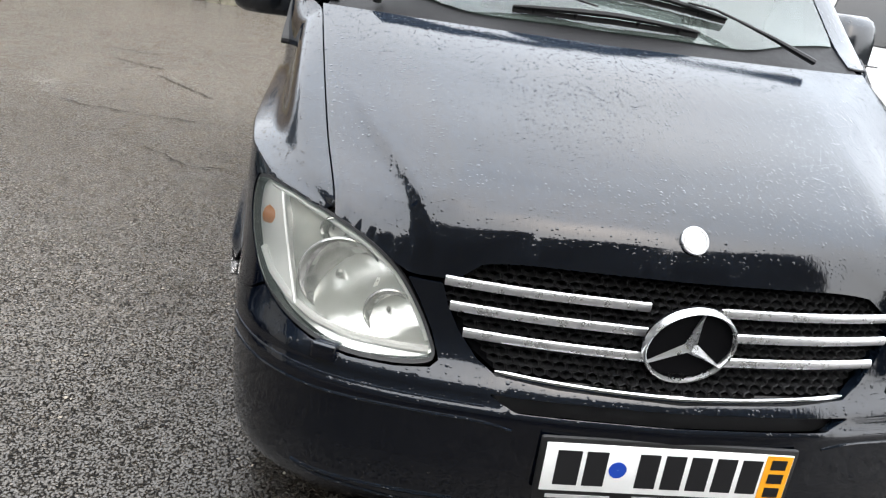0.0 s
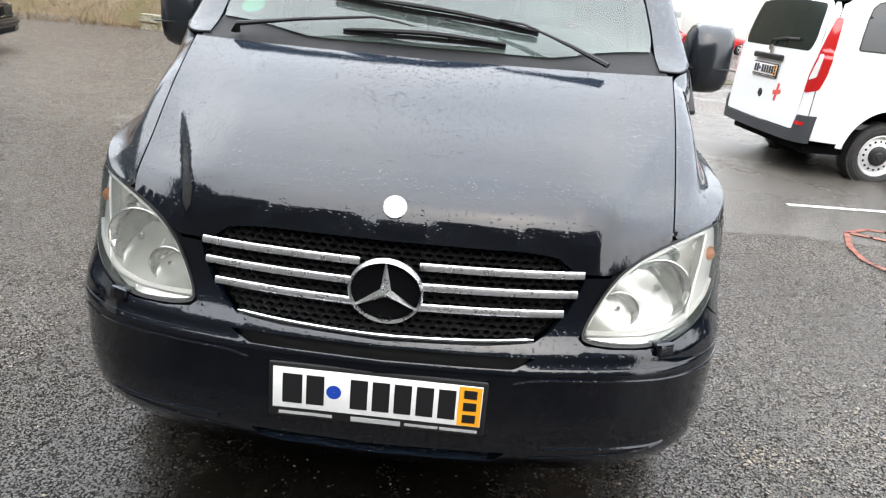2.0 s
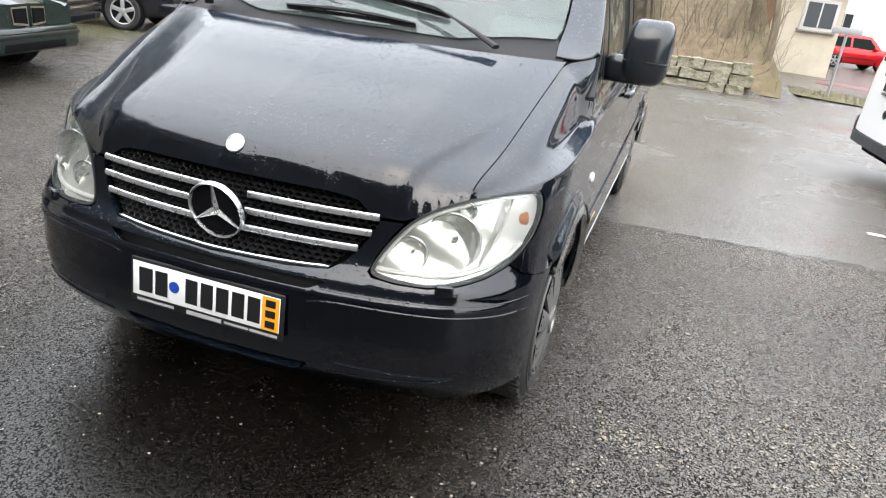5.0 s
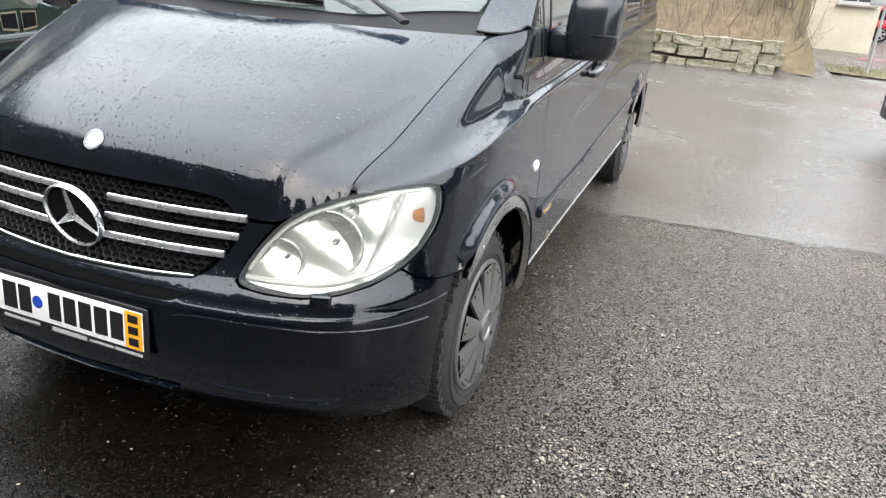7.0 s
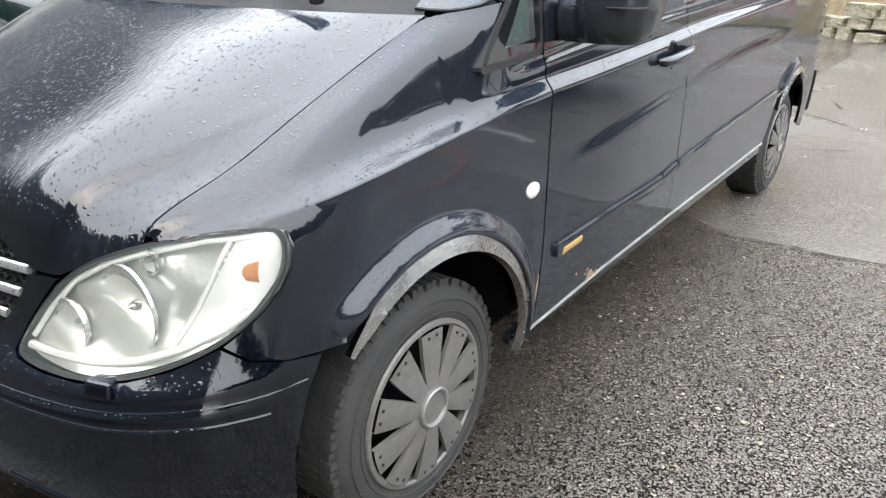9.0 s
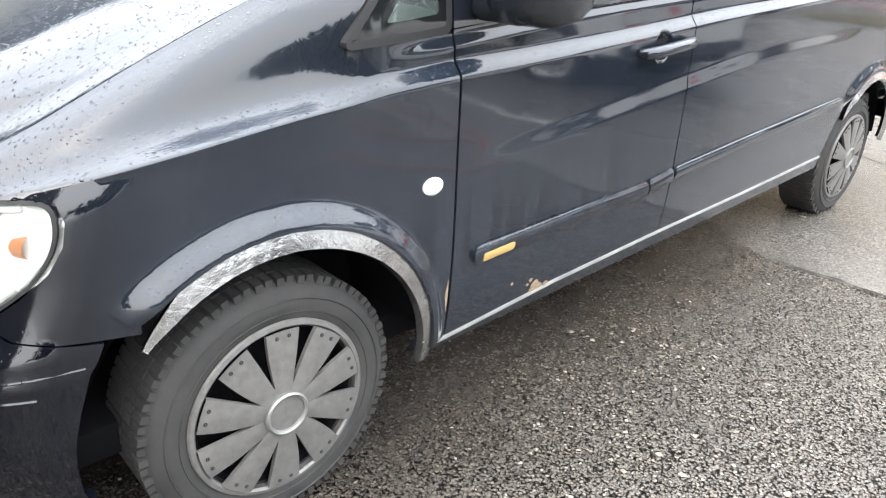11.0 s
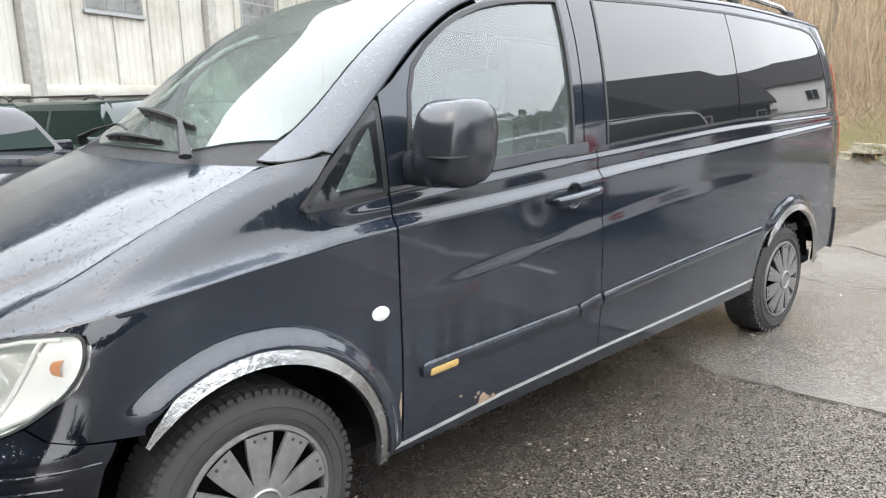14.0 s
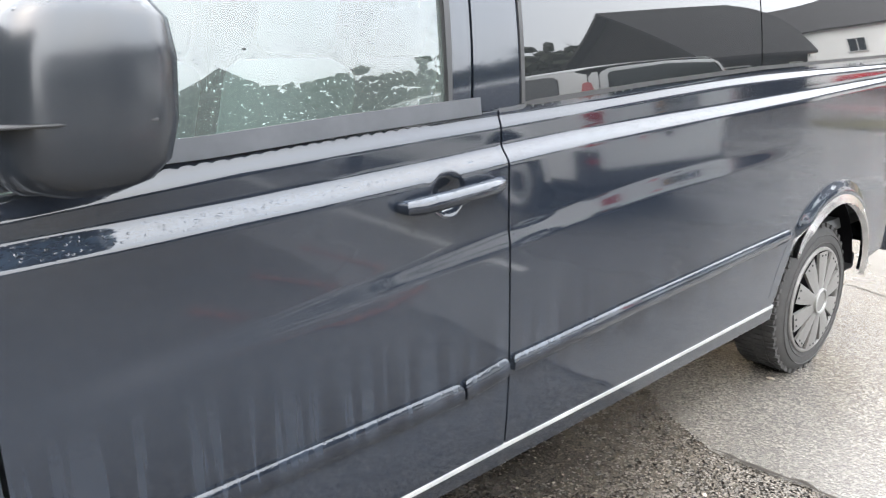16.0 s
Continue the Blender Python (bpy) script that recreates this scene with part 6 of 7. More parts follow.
def car(name, label, paint_mat, kind, rim="alloy", twin=False):
    """A car with its nose towards -y, built at the origin; kind: saloon, estate, hatch or roadster."""
    C = thing(name, label, "car", "parked cars")
    P = M[paint_mat]
    L, W, Hh = {"saloon": (4.75, 0.90, 1.43), "estate": (4.75, 0.89, 1.48), "hatch": (3.72, 0.83, 1.53), "roadster": (3.97, 0.84, 1.23)}[kind]
    sh = 0.90 if kind != "roadster" else 0.78
    wf, wr = 0.80, L - (0.98 if kind != "hatch" else 0.62)
    hood_end = {"saloon": 1.45, "estate": 1.45, "hatch": 0.95, "roadster": 1.35}[kind]
    boot = {"saloon": L - 0.85, "estate": L - 0.10, "hatch": L - 0.12, "roadster": L - 1.0}[kind]
    sec = []
    for y in np.linspace(0, L, 25):
        t = y / L
        nose, tail_ = sm(y / 0.55), sm((L - y) / 0.5)
        w = W * (0.80 + 0.20 * min(nose, tail_))
        z0 = 0.22 + 0.06 * (1 - min(nose, tail_))
        z1 = sh * (0.80 + 0.20 * sm(y / (hood_end * 0.9))) - 0.05 * (1 - tail_)
        crown_z = z1 + 0.05 * min(nose, tail_)
        sec.append((y, w * 0.95, w, z0, z1, crown_z, w * 0.86))
    part("body", loft_x(sec), P, C, sharp=0.9)
    # cabin
    y0, y1, y2, y3 = hood_end - 0.12, hood_end + 0.62, boot - (0.55 if kind in ("saloon", "roadster") else 0.35), boot + (0.12 if kind in ("saloon", "roadster") else 0.0)
    if kind == "roadster":
        y2 = boot - 0.35
    top_mat = M["rubber"] if kind == "roadster" else P
    wb, wt = W * 0.86, W * 0.66

    def cab(y):
        if y < y1:
            return sm((y - y0) / (y1 - y0)) ** 0.75
        if y > y2:
            return sm((y3 - y) / (y3 - y2)) ** 0.75
        return 1.0

    bm, rows = bmesh.new(), []
    ys = list(np.linspace(y0, y1, 7)) + list(np.linspace(y1, y2, 6))[1:] + list(np.linspace(y2, y3, 7))[1:]
    for y in ys:
        k = cab(y)
        zt = sh - 0.02 + (Hh - sh) * k
        half = [(wb, sh - 0.04), (wb - (wb - wt) * k * 0.92, zt - 0.07 * k), (wt * 0.86 + (wb - wt) * (1 - k) * 0.8, zt - 0.015 * k), (0.0, zt + 0.01)]
        ring = half + [(-x, z) for x, z in half[-2::-1]]
        rows.append([bm.verts.new((x, y, z)) for x, z in ring])
    for a, b in zip(rows, rows[1:]):
        for k in range(len(rows[0]) - 1):
            bm.faces.new((a[k], a[k + 1], b[k + 1], b[k]))
    part("roof", bm, top_mat, C, sharp=0.9)

    def strip(nm, pts, mat, lift=0.006, lb=""):
        bm = bmesh.new()
        c = sum((Vector(p) for p in pts), Vector()) / len(pts)
        n = (Vector(pts[1]) - Vector(pts[0])).cross(Vector(pts[2]) - Vector(pts[0])).normalized()
        if n.dot(c - Vector((0, L / 2, 0.6))) < 0:
            n = -n
        vs = [bm.verts.new(Vector(p) + n * lift) for p in pts] + [bm.verts.new(Vector(p) - n * 0.02) for p in pts]
        k = len(pts)
        bm.faces.new(vs[:k])
        for i in range(k):
            bm.faces.new((vs[i], vs[(i + 1) % k], vs[k + (i + 1) % k], vs[k + i]))
        return part(nm, bm, mat, C, lb, smooth=False)

    def cp(y, f, sg=1):
        """A point on the cabin's side, f from the belt (0) to the roof's edge (1)."""
        k = cab(y)
        zt = sh - 0.02 + (Hh - sh) * k
        return (sg * (wb + ((wb - (wb - wt) * k * 0.92) - wb) * f), y, sh - 0.04 + (zt - 0.07 * k - sh + 0.04) * f)

    for sg in (1, -1):
        mid = (y1 + y2) / 2
        strip("door_window", [cp(y0 + 0.30, 0.16, sg), cp(mid - 0.05, 0.16, sg), cp(mid - 0.05, 0.90, sg), cp(y1 - 0.02, 0.90, sg)], M["car_glass"])
        strip("door_window", [cp(mid + 0.05, 0.16, sg), cp(y2 + 0.12, 0.16, sg), cp(y2 - 0.02, 0.90, sg), cp(mid + 0.05, 0.90, sg)], M["car_glass"])
        # lamps
        yb = 0.10
        hw = W * 0.80
        strip("headlight", [(sg * hw * 0.42, 0.015, 0.60), (sg * hw * 0.70, 0.045, 0.585), (sg * hw * 0.93, 0.09, 0.60), (sg * hw * 0.94, 0.11, 0.69), (sg * hw * 0.68, 0.06, 0.70), (sg * hw * 0.42, 0.03, 0.695)], M["lamp_chrome"], 0.02)
        strip("indicator", [(sg * hw * 0.95, 0.095, 0.605), (sg * W * 0.885, 0.19, 0.615), (sg * W * 0.905, 0.235, 0.655), (sg * W * 0.885, 0.20, 0.69), (sg * hw * 0.96, 0.11, 0.69)], M["amber_far"] if kind == "saloon" and twin else M["lamp_chrome"], 0.03)
        strip("tail_lamp", [(sg * hw * 0.55, L - 0.01, 0.62), (sg * hw * 0.97, L - 0.08, 0.62), (sg * hw * 0.97, L - 0.09, 0.76), (sg * hw * 0.55, L - 0.02, 0.76)], M["red_lens"], 0.02)
        box("wing_mirror", (sg * W * 0.9 - 0.02, y0 + 0.42, sh + 0.0), (sg * (W + 0.11) + 0.02 * sg, y0 + 0.56, sh + 0.13) if sg > 0 else (sg * W * 0.9 + 0.02, y0 + 0.56, sh + 0.13), P, C, 0.03, seg=3) if sg > 0 else box("wing_mirror", (-(W + 0.13), y0 + 0.42, sh), (-W * 0.9 + 0.02, y0 + 0.56, sh + 0.13), P, C, 0.03, seg=3)
        for y in (wf, wr):
            lathe("arch", [(0.36, -0.10), (0.36, 0.006), (0.34, 0.008), (0.0005, 0.004)], 32, Matrix.Translation((sg * W * 0.985, y, 0.33)) @ (Matrix.Identity(4) if sg > 0 else Matrix.Rotation(math.pi, 4, "Z")), M["void"], C)
            wheel(C, sg * (W * 0.985 + 0.012), y, 0.328, sg, rim)
        if kind == "estate":
            tube("roof_rail", [(sg * wt * 0.92, y, Hh - 0.01 + 0.05 * min(1, (y - y1) / 0.15, (y2 + 0.1 - y) / 0.15)) for y in np.linspace(y1, y2 + 0.1, 14)], 0.014, M["plastic"], C, 6)
        strip("rub_strip", [(sg * W * 0.99, 1.25, 0.47), (sg * W * 0.99, wr - 0.42, 0.47), (sg * W * 0.99, wr - 0.42, 0.52), (sg * W * 0.99, 1.25, 0.52)], M["plastic"], 0.012)
        if twin:
            strip("grille", [(sg * 0.03, -0.005, 0.52), (sg * 0.25, 0.0, 0.54), (sg * 0.26, 0.012, 0.70), (sg * 0.03, 0.005, 0.71)], M["chrome"], 0.012)
            strip("grille_slot", [(sg * 0.055, -0.012, 0.545), (sg * 0.225, -0.007, 0.56), (sg * 0.235, 0.005, 0.685), (sg * 0.055, -0.002, 0.69)], M["void"], 0.016)
    if kind in ("saloon", "estate") and not twin:
        strip("grille", [(-0.30, -0.002, 0.555), (0.30, -0.002, 0.555), (0.31, 0.012, 0.715), (-0.31, 0.012, 0.715)], M["chrome"], 0.020, "chrome grille frame")
        strip("grille_slot", [(-0.282, -0.006, 0.572), (0.282, -0.006, 0.572), (0.29, 0.010, 0.698), (-0.29, 0.010, 0.698)], M["void"], 0.026)
        box("grille_badge", (-0.15, -0.045, 0.605), (0.15, -0.03, 0.665), M["chrome"], C, 0.006, "plain chrome badge", seg=2)
        box("bumper_strip", (-W * 0.85, -0.085, 0.475), (W * 0.85, 0.1, 0.505), M["chrome"], C, 0.006)
    strip("windscreen", [(-wb * 0.86, y0 + 0.12, sh + 0.05), (wb * 0.86, y0 + 0.12, sh + 0.05), (wt * 0.90, y1 - 0.06, Hh - 0.06), (-wt * 0.90, y1 - 0.06, Hh - 0.06)], M["car_glass"] if kind in ("estate", "saloon") else M["tint"], 0.035)
    strip("rear_window", [(-wb * 0.80, y3 - 0.14, sh + 0.06), (wb * 0.80, y3 - 0.14, sh + 0.06), (wt * 0.86, y2 + 0.07, Hh - 0.08), (-wt * 0.86, y2 + 0.07, Hh - 0.08)], M["tint"], 0.035)
    box("front_bumper", (-W * 0.86, -0.07, 0.27), (W * 0.86, 0.30, 0.52), P, C, 0.06, seg=3)
    box("bumper_strip", (-W * 0.84, -0.078, 0.42), (W * 0.84, 0.1, 0.46), M["plastic"], C, 0.01)
    box("lower_slot", (-W * 0.55, -0.076, 0.30), (W * 0.55, 0.1, 0.38), M["void"], C, 0.01)
    box("rear_bumper", (-W * 0.86, L - 0.30, 0.28), (W * 0.86, L + 0.05, 0.55), P, C, 0.06, seg=3)
    box("plate", (-0.26, L + 0.045, 0.60), (0.26, L + 0.06, 0.71) if kind != "roadster" else (0.26, L + 0.06, 0.70), M["plate_white"], C, 0.004, "white number plate")
    if kind == "estate":
        lathe("steering_wheel", [(0.17, -0.012), (0.182, 0.0), (0.17, 0.012), (0.158, 0.0)], 24, Matrix.Translation((0.36, y0 + 0.62, sh + 0.02)) @ Matrix.Rotation(radians(25), 4, "X") @ Matrix.Rotation(math.pi / 2, 4, "Z"), M["plastic"], C, closed=True)
    return C


def park(c, x, y, heading, tilt=0.0):
    """heading: the way the nose points, in degrees from +y to the left."""
    c.matrix_basis = pose(x, y, height(x, y), 0, 0, heading + 180)


park(car("black_saloon", "black saloon with twin chrome grille and amber indicators", "car_black", "saloon", twin=True), -7.5, 9.7, -72)
park(car("dark_green_estate", "dark green estate car with twin chrome grille and roof rails", "car_green", "estate", twin=True), -5.0, 4.0, -76)
park(car("dark_saloon", "dark saloon parked behind at the bank", "car_black", "saloon"), -10.6, 13.8, -80)
park(car("dark_estate", "dark estate car with roof rails, facing the yard", "car_black", "estate"), -4.5, 1.75, -80)
park(car("grey_black_saloon", "black saloon with a wide chrome-framed grille", "car_black", "saloon"), -6.8, 6.4, -66)
park(car("red_hatchback", "small red hatchback parked in front of the white house", "car_red", "hatch", "alloy"), 10.3, 38.9, -72)
park(car("red_roadster", "red roadster with a black soft top", "car_red", "roadster", "alloy"), 13.2, 37.7, -66)


# ---------------------------------------------------------------- houses
def window_unit(parent, m, x, z, w, h, bars=1):
    win = new("window")
    win.parent = parent
    box("window_frame", (x - w / 2 - 0.07, -0.05, z - 0.07), (x + w / 2 + 0.07, 0.02, z + h + 0.07), M["frame_white"], win, 0.01, m=m)
    n = bars + 1
    for i in range(n):
        x0 = x - w / 2 + i * w / n
        box("pane", (x0 + 0.025, -0.062, z + 0.025), (x0 + w / n - 0.025, -0.03, z + h - 0.025), M["window_dark"], win, m=m)
    box("sill", (x - w / 2 - 0.12, -0.14, z - 0.12), (x + w / 2 + 0.12, 0.02, z - 0.07), M["concrete"], win, m=m)


def house(name, label, place, turn, size, eave, ridge, wall, wins, over=0.5, roof="roof_dark"):
    """A gabled house; its front faces local -y, the ridge runs along local x."""
    H = thing(name, label, "house")
    m = pose(*place, 0, 0, turn)
    w, d = size
    bm = bmesh.new()
    prof = [(0, -1.5), (d, -1.5), (d, eave), (d / 2, ridge), (0, eave)]
    ends = [[bm.verts.new(m @ Vector((x, y, z))) for y, z in prof] for x in (-w / 2, w / 2)]
    bm.faces.new(ends[0][::-1])
    bm.faces.new(ends[1])
    for i in range(5):
        if i in (2, 3):
            continue
        bm.faces.new((ends[0][i], ends[0][(i + 1) % 5], ends[1][(i + 1) % 5], ends[1][i]))
    part("wall", bm, M[wall], H, smooth=False)
    slope = (ridge - eave) / (d / 2)
    for sg in (0, 1):
        bm = bmesh.new()
        y_e, y_r = (-over, d / 2) if not sg else (d + over, d / 2)
        z_e = eave - slope * over
        vs = [bm.verts.new(m @ Vector((x, y, z + t))) for t in (0.0, 0.18) for x, y, z in ((-w / 2 - over, y_e, z_e), (w / 2 + over, y_e, z_e), (w / 2 + over, y_r, ridge), (-w / 2 - over, y_r, ridge))]
        for f in ((0, 1, 2, 3), (4, 5, 6, 7), (0, 1, 5, 4), (1, 2, 6, 5), (2, 3, 7, 6), (3, 0, 4, 7)):
            bm.faces.new([vs[i] for i in f])
        part("roof", bm, M[roof], H, smooth=False)
    for x, z, ww, hh in wins:
        window_unit(H, m, x, z, ww, hh)
    return H, m


WH, wm = house("white_house", "white rendered house with small windows and a balcony", (16.0, 44.0, -0.4), -12, (17, 10), 7.5, 11.5, "render_white", [(-7.3, 1.55, 0.9, 1.1), (-5.8, 4.3, 1.0, 1.5), (-1.0, 4.3, 1.0, 1.5), (2.8, 4.3, 1.0, 1.5), (6.2, 4.3, 1.0, 1.5), (5.6, 1.4, 1.0, 1.2)])
box("garage_door", (-4.4, -0.06, 0.0), (-0.4, 0.02, 2.7), M["frame_white"], WH, 0.01, m=wm)
box("balcony", (1.4, -1.4, 3.4), (7.6, 0.0, 3.6), M["concrete"], WH, 0.02, m=wm)
for k in range(17):
    box("balcony_bar", (1.45 + 0.38 * k, -1.38, 3.6), (1.50 + 0.38 * k, -1.33, 4.5), M["frame_white"], WH, m=wm)
box("balcony_rail", (1.4, -1.4, 4.5), (7.6, -1.31, 4.57), M["wood_brown"], WH, m=wm)
BH, bmx = house("beige_outbuilding", "low beige rendered outbuilding with a brown gate", (2.3, 24.5, 0.0), 6, (6.4, 5), 3.3, 5.2, "render_beige", [(2.5, 1.35, 0.9, 0.8)], 0.6)
box("gate", (-0.6, -0.08, 0.0), (1.1, 0.02, 2.6), M["wood_brown"], BH, 0.01, "brown board gate", m=bmx)
house("dark_roofed_barn", "long barn with a dark roof across the road", (11.3, 23.4, 0.0), -78, (5.2, 6), 3.6, 7.6, "dark_boards", [(-1.5, 1.3, 1.0, 1.1), (1.5, 1.3, 1.0, 1.1)], 0.5)
house("far_white_house", "small white house on the far slope", (34.0, 52.0, 5.0), -35, (9, 8), 5.0, 8.0, "render_white", [(-2, 1.2, 1.0, 1.2), (2, 1.2, 1.0, 1.2)])
house("gable_house", "house with a steep dark roof across the road", (21.96, 7.1, 0.0), 13, (9, 5), 2.5, 5.5, "dark_boards", [(-3, 0.9, 1.0, 1.2), (2, 0.9, 1.0, 1.2)])


# ---------------------------------------------------------------- the bank, stone wall, thicket and trees
rnd = random.Random(7)


def edge_y(x):
    return 13.75 + 2.1 * sm((0.6 - x) / 3.5) + 0.08 * max(0.0, -2 - x)


bank_x = np.arange(-26, 3.3, 0.35)
bank_y = np.linspace(0.12, 34, 60) ** 1.0
bv = [(x, edge_y(x) + dy, height(x, edge_y(x) + dy) + 0.03 + 0.10 * (0.75 + noise.noise((x, dy, 1.0))) * sm(dy / 0.6)) for dy in bank_y for x in bank_x]
nb = len(bank_x)
bf = [(nb * j + i, nb * j + i + 1, nb * (j + 1) + i + 1, nb * (j + 1) + i) for j in range(len(bank_y) - 1) for i in range(nb - 1)]
tagged(from_lists("bank", bv, bf, M["bank"], smooth=True), "bank of dead leaves and earth behind the yard", "bank", kind="structure")

# dry stone wall: each block a piece
WALL = tagged(new("stone_wall"), "low mossy wall of rough limestone blocks", "wall", kind="structure")
block_meshes = []
for k in range(7):
    bm = bmesh.new()
    bmesh.ops.create_cube(bm, size=1.0)
    bmesh.ops.subdivide_edges(bm, edges=bm.edges[:], cuts=1, use_grid_fill=True)
    for v in bm.verts:
        v.co *= 1 - 0.12 * max(0, v.co.length - 0.62)
        v.co += Vector([rnd.uniform(-0.05, 0.05) for _ in range(3)])
    me = bpy.data.meshes.new("stone")
    for f in bm.faces:
        f.smooth = False
    bm.to_mesh(me)
    bm.free()
    me.materials.append(M["stone"])
    block_meshes.append(me)
count = 0
for course in range(3):
    x = -9.0 + rnd.uniform(0, 0.3)
    while x < 2.15:
        w = rnd.uniform(0.17, 0.58)
        hgt = 0.205
        top = 0.62 if x > -0.6 else 0.36 + 0.1 * noise.noise((x, 2, 0))
        if 0.02 + course * hgt < top and count < 300 and not (x < -1 and rnd.random() < 0.62):
            y = edge_y(x + w / 2) + 0.04 + 0.05 * course
            slope_a = math.atan2(edge_y(x + w) - edge_y(x), w)
            ob = new("stone", rnd.choice(block_meshes))
            ob.parent = WALL
            ob.matrix_basis = pose(x + w / 2, y + rnd.uniform(-0.03, 0.03), 0.07 + course * hgt + rnd.uniform(-0.022, 0.022), rnd.uniform(-3, 3), rnd.uniform(-3, 3), math.degrees(slope_a) + rnd.uniform(-4, 4)) @ Matrix.Diagonal((w * 0.99, 0.36, hgt * rnd.uniform(0.78, 1.08), 1))
            count += 1
        x += w + 0.012


def sticks(name, label, places, mat, thick=(0.006, 0.014), tall=(1.0, 2.4), lean=0.25, bend=0.2, category="thicket", seed=1, twigs=0):
    """Thin stems as three-sided prisms, many in one mesh."""
    r = random.Random(seed)
    verts, faces = [], []

    def stem(p, q, a, b):
        d = (q - p).normalized()
        s = d.cross(Vector((0.3, 0.9, 0.1))).normalized()
        t = d.cross(s)
        k = len(verts)
        for c, rr in ((p, a), (q, b)):
            for i in range(3):
                verts.append(tuple(c + (s * math.cos(2.094 * i) + t * math.sin(2.094 * i)) * rr))
        for i in range(3):
            faces.append((k + i, k + (i + 1) % 3, k + 3 + (i + 1) % 3, k + 3 + i))

    for x, y in places:
        p = Vector((x, y, height(x, y) - 0.05))
        h, a = r.uniform(*tall), r.uniform(*thick)
        d = Vector((r.uniform(-lean, lean), r.uniform(-lean, lean), 1)).normalized()
        for k in range(3):
            q = p + d * h / 3
            stem(p, q, a * (1 - 0.28 * k), a * (1 - 0.28 * (k + 1)))
            for _ in range(twigs):
                f = p.lerp(q, r.random())
                td = (d + Vector((r.uniform(-1, 1), r.uniform(-1, 1), r.uniform(0.0, 0.8)))).normalized()
                stem(f, f + td * h * r.uniform(0.08, 0.22), a * 0.4, a * 0.1)
            p = q
            d = (d + Vector((r.uniform(-bend, bend), r.uniform(-bend, bend), 0))).normalized()
    return tagged(from_lists(name, verts, faces, mat), label, category, kind="stuff")


def scatter(n, x0, x1, d0, d1, seed):
    r = random.Random(seed)
    out = []
    for _ in range(n):
        x = r.uniform(x0, x1)
        out.append((x, edge_y(x) + d0 + (d1 - d0) * r.random() ** 1.3))
    return out


sticks("dry_reeds", "dense dry tan stems on the bank", scatter(2600, -24, -0.6, 1.0, 7, 3), M["straw"], (0.005, 0.012), (0.8, 2.2), 0.3, 0.25, "undergrowth", 3)
sticks("bare_thicket", "bare brown saplings and brambles on the slope", scatter(1500, -26, -0.9, 2.0, 26, 4), M["straw"], (0.015, 0.04), (3.0, 8.0), 0.2, 0.18, "thicket", 4, 3)
sticks("bramble_thicket", "dark tangled brambles over the bank", scatter(1800, -24, 3.0, 0.4, 4, 5), M["bark"], (0.004, 0.009), (0.4, 1.2), 0.9, 0.7, "brambles", 5, 1)


M["dead_grass"] = grained("dead_grass", (0.15, 0.095, 0.052), (0.30, 0.205, 0.115), 3, 0.9, 1.0, c2=(0.115, 0.105, 0.035), scale2=0.7)
sticks("bank_grass", "matted rust-brown and olive grass over the bank's foot", scatter(7000, -20, -0.7, -0.12, 2.6, 9), M["dead_grass"], (0.006, 0.014), (0.14, 0.5), 0.9, 0.6, "grass", 9)
sticks("wall_scrub", "thin bare shoots over the stone wall", scatter(160, -0.9, 2.9, 0.8, 5, 6), M["bark"], (0.005, 0.012), (0.6, 2.6), 0.35, 0.3, "undergrowth", 6, 2)
vr = random.Random(44)
sticks("verge_grass", "tufts of dry winter grass on the verge", [(vr.uniform(3.3, 6.0), vr.uniform(15.2, 17.4)) for _ in range(700)], M["grass"], (0.006, 0.012), (0.06, 0.22), 0.6, 0.4, "grass", 8)


def bare_tree(name, label, x, y, h, seed, spread=0.55, trunk=0.14):
    """A leafless tree: trunk and limbs, and a crown of fine twigs."""
    r = random.Random(seed)
    T = thing(name, label, "tree", "bare trees on the bank")
    wood, twig = bmesh.new(), bmesh.new()

    def grow(p, d, length, rad, depth):
        path, radii = [p], [rad]
        for k in range(3):
            d = (d + Vector([r.uniform(-0.16, 0.16) for _ in range(3)]) + Vector((0, 0, 0.05))).normalized()
            p = p + d * length / 3
            path.append(p)
            radii.append(rad * (1 - 0.15 * (k + 1)))
        tube_bm(wood if depth < 2 else twig, path, radii, 7 if depth < 2 else 3)
        if depth >= 4:
            return
        for k in range(3 if depth < 3 else 4):
            f = r.uniform(0.45, 1.0)
            s = path[0].lerp(path[-1], f)
            nd = (d + Vector((r.uniform(-1, 1), r.uniform(-1, 1), r.uniform(-0.2, 0.7))) * spread * 1.3).normalized()
            grow(s, nd, length * r.uniform(0.5, 0.75), rad * 0.5, depth + 1)

    grow(Vector((x, y, height(x, y) - 0.1)), Vector((r.uniform(-0.15, 0.15), r.uniform(-0.1, 0.1), 1)).normalized(), h * 0.42, trunk, 0)
    part("trunk", wood, M["bark"], T)
    part("crown", twig, M["bark"], T, smooth=False)
    return T


for k, (x, y, h) in enumerate(((1.75, 15.3, 6.5), (2.35, 15.9, 7.0), (2.75, 15.1, 5.5), (-0.6, 16.8, 7.5), (-5, 21, 9), (-9, 19, 8), (-13, 22, 10), (-2.5, 24, 10))):
    bare_tree("bare_tree", "leafless grey-brown tree on the bank", x, y, h, 20 + k, 0.5, 0.05 + 0.008 * h)


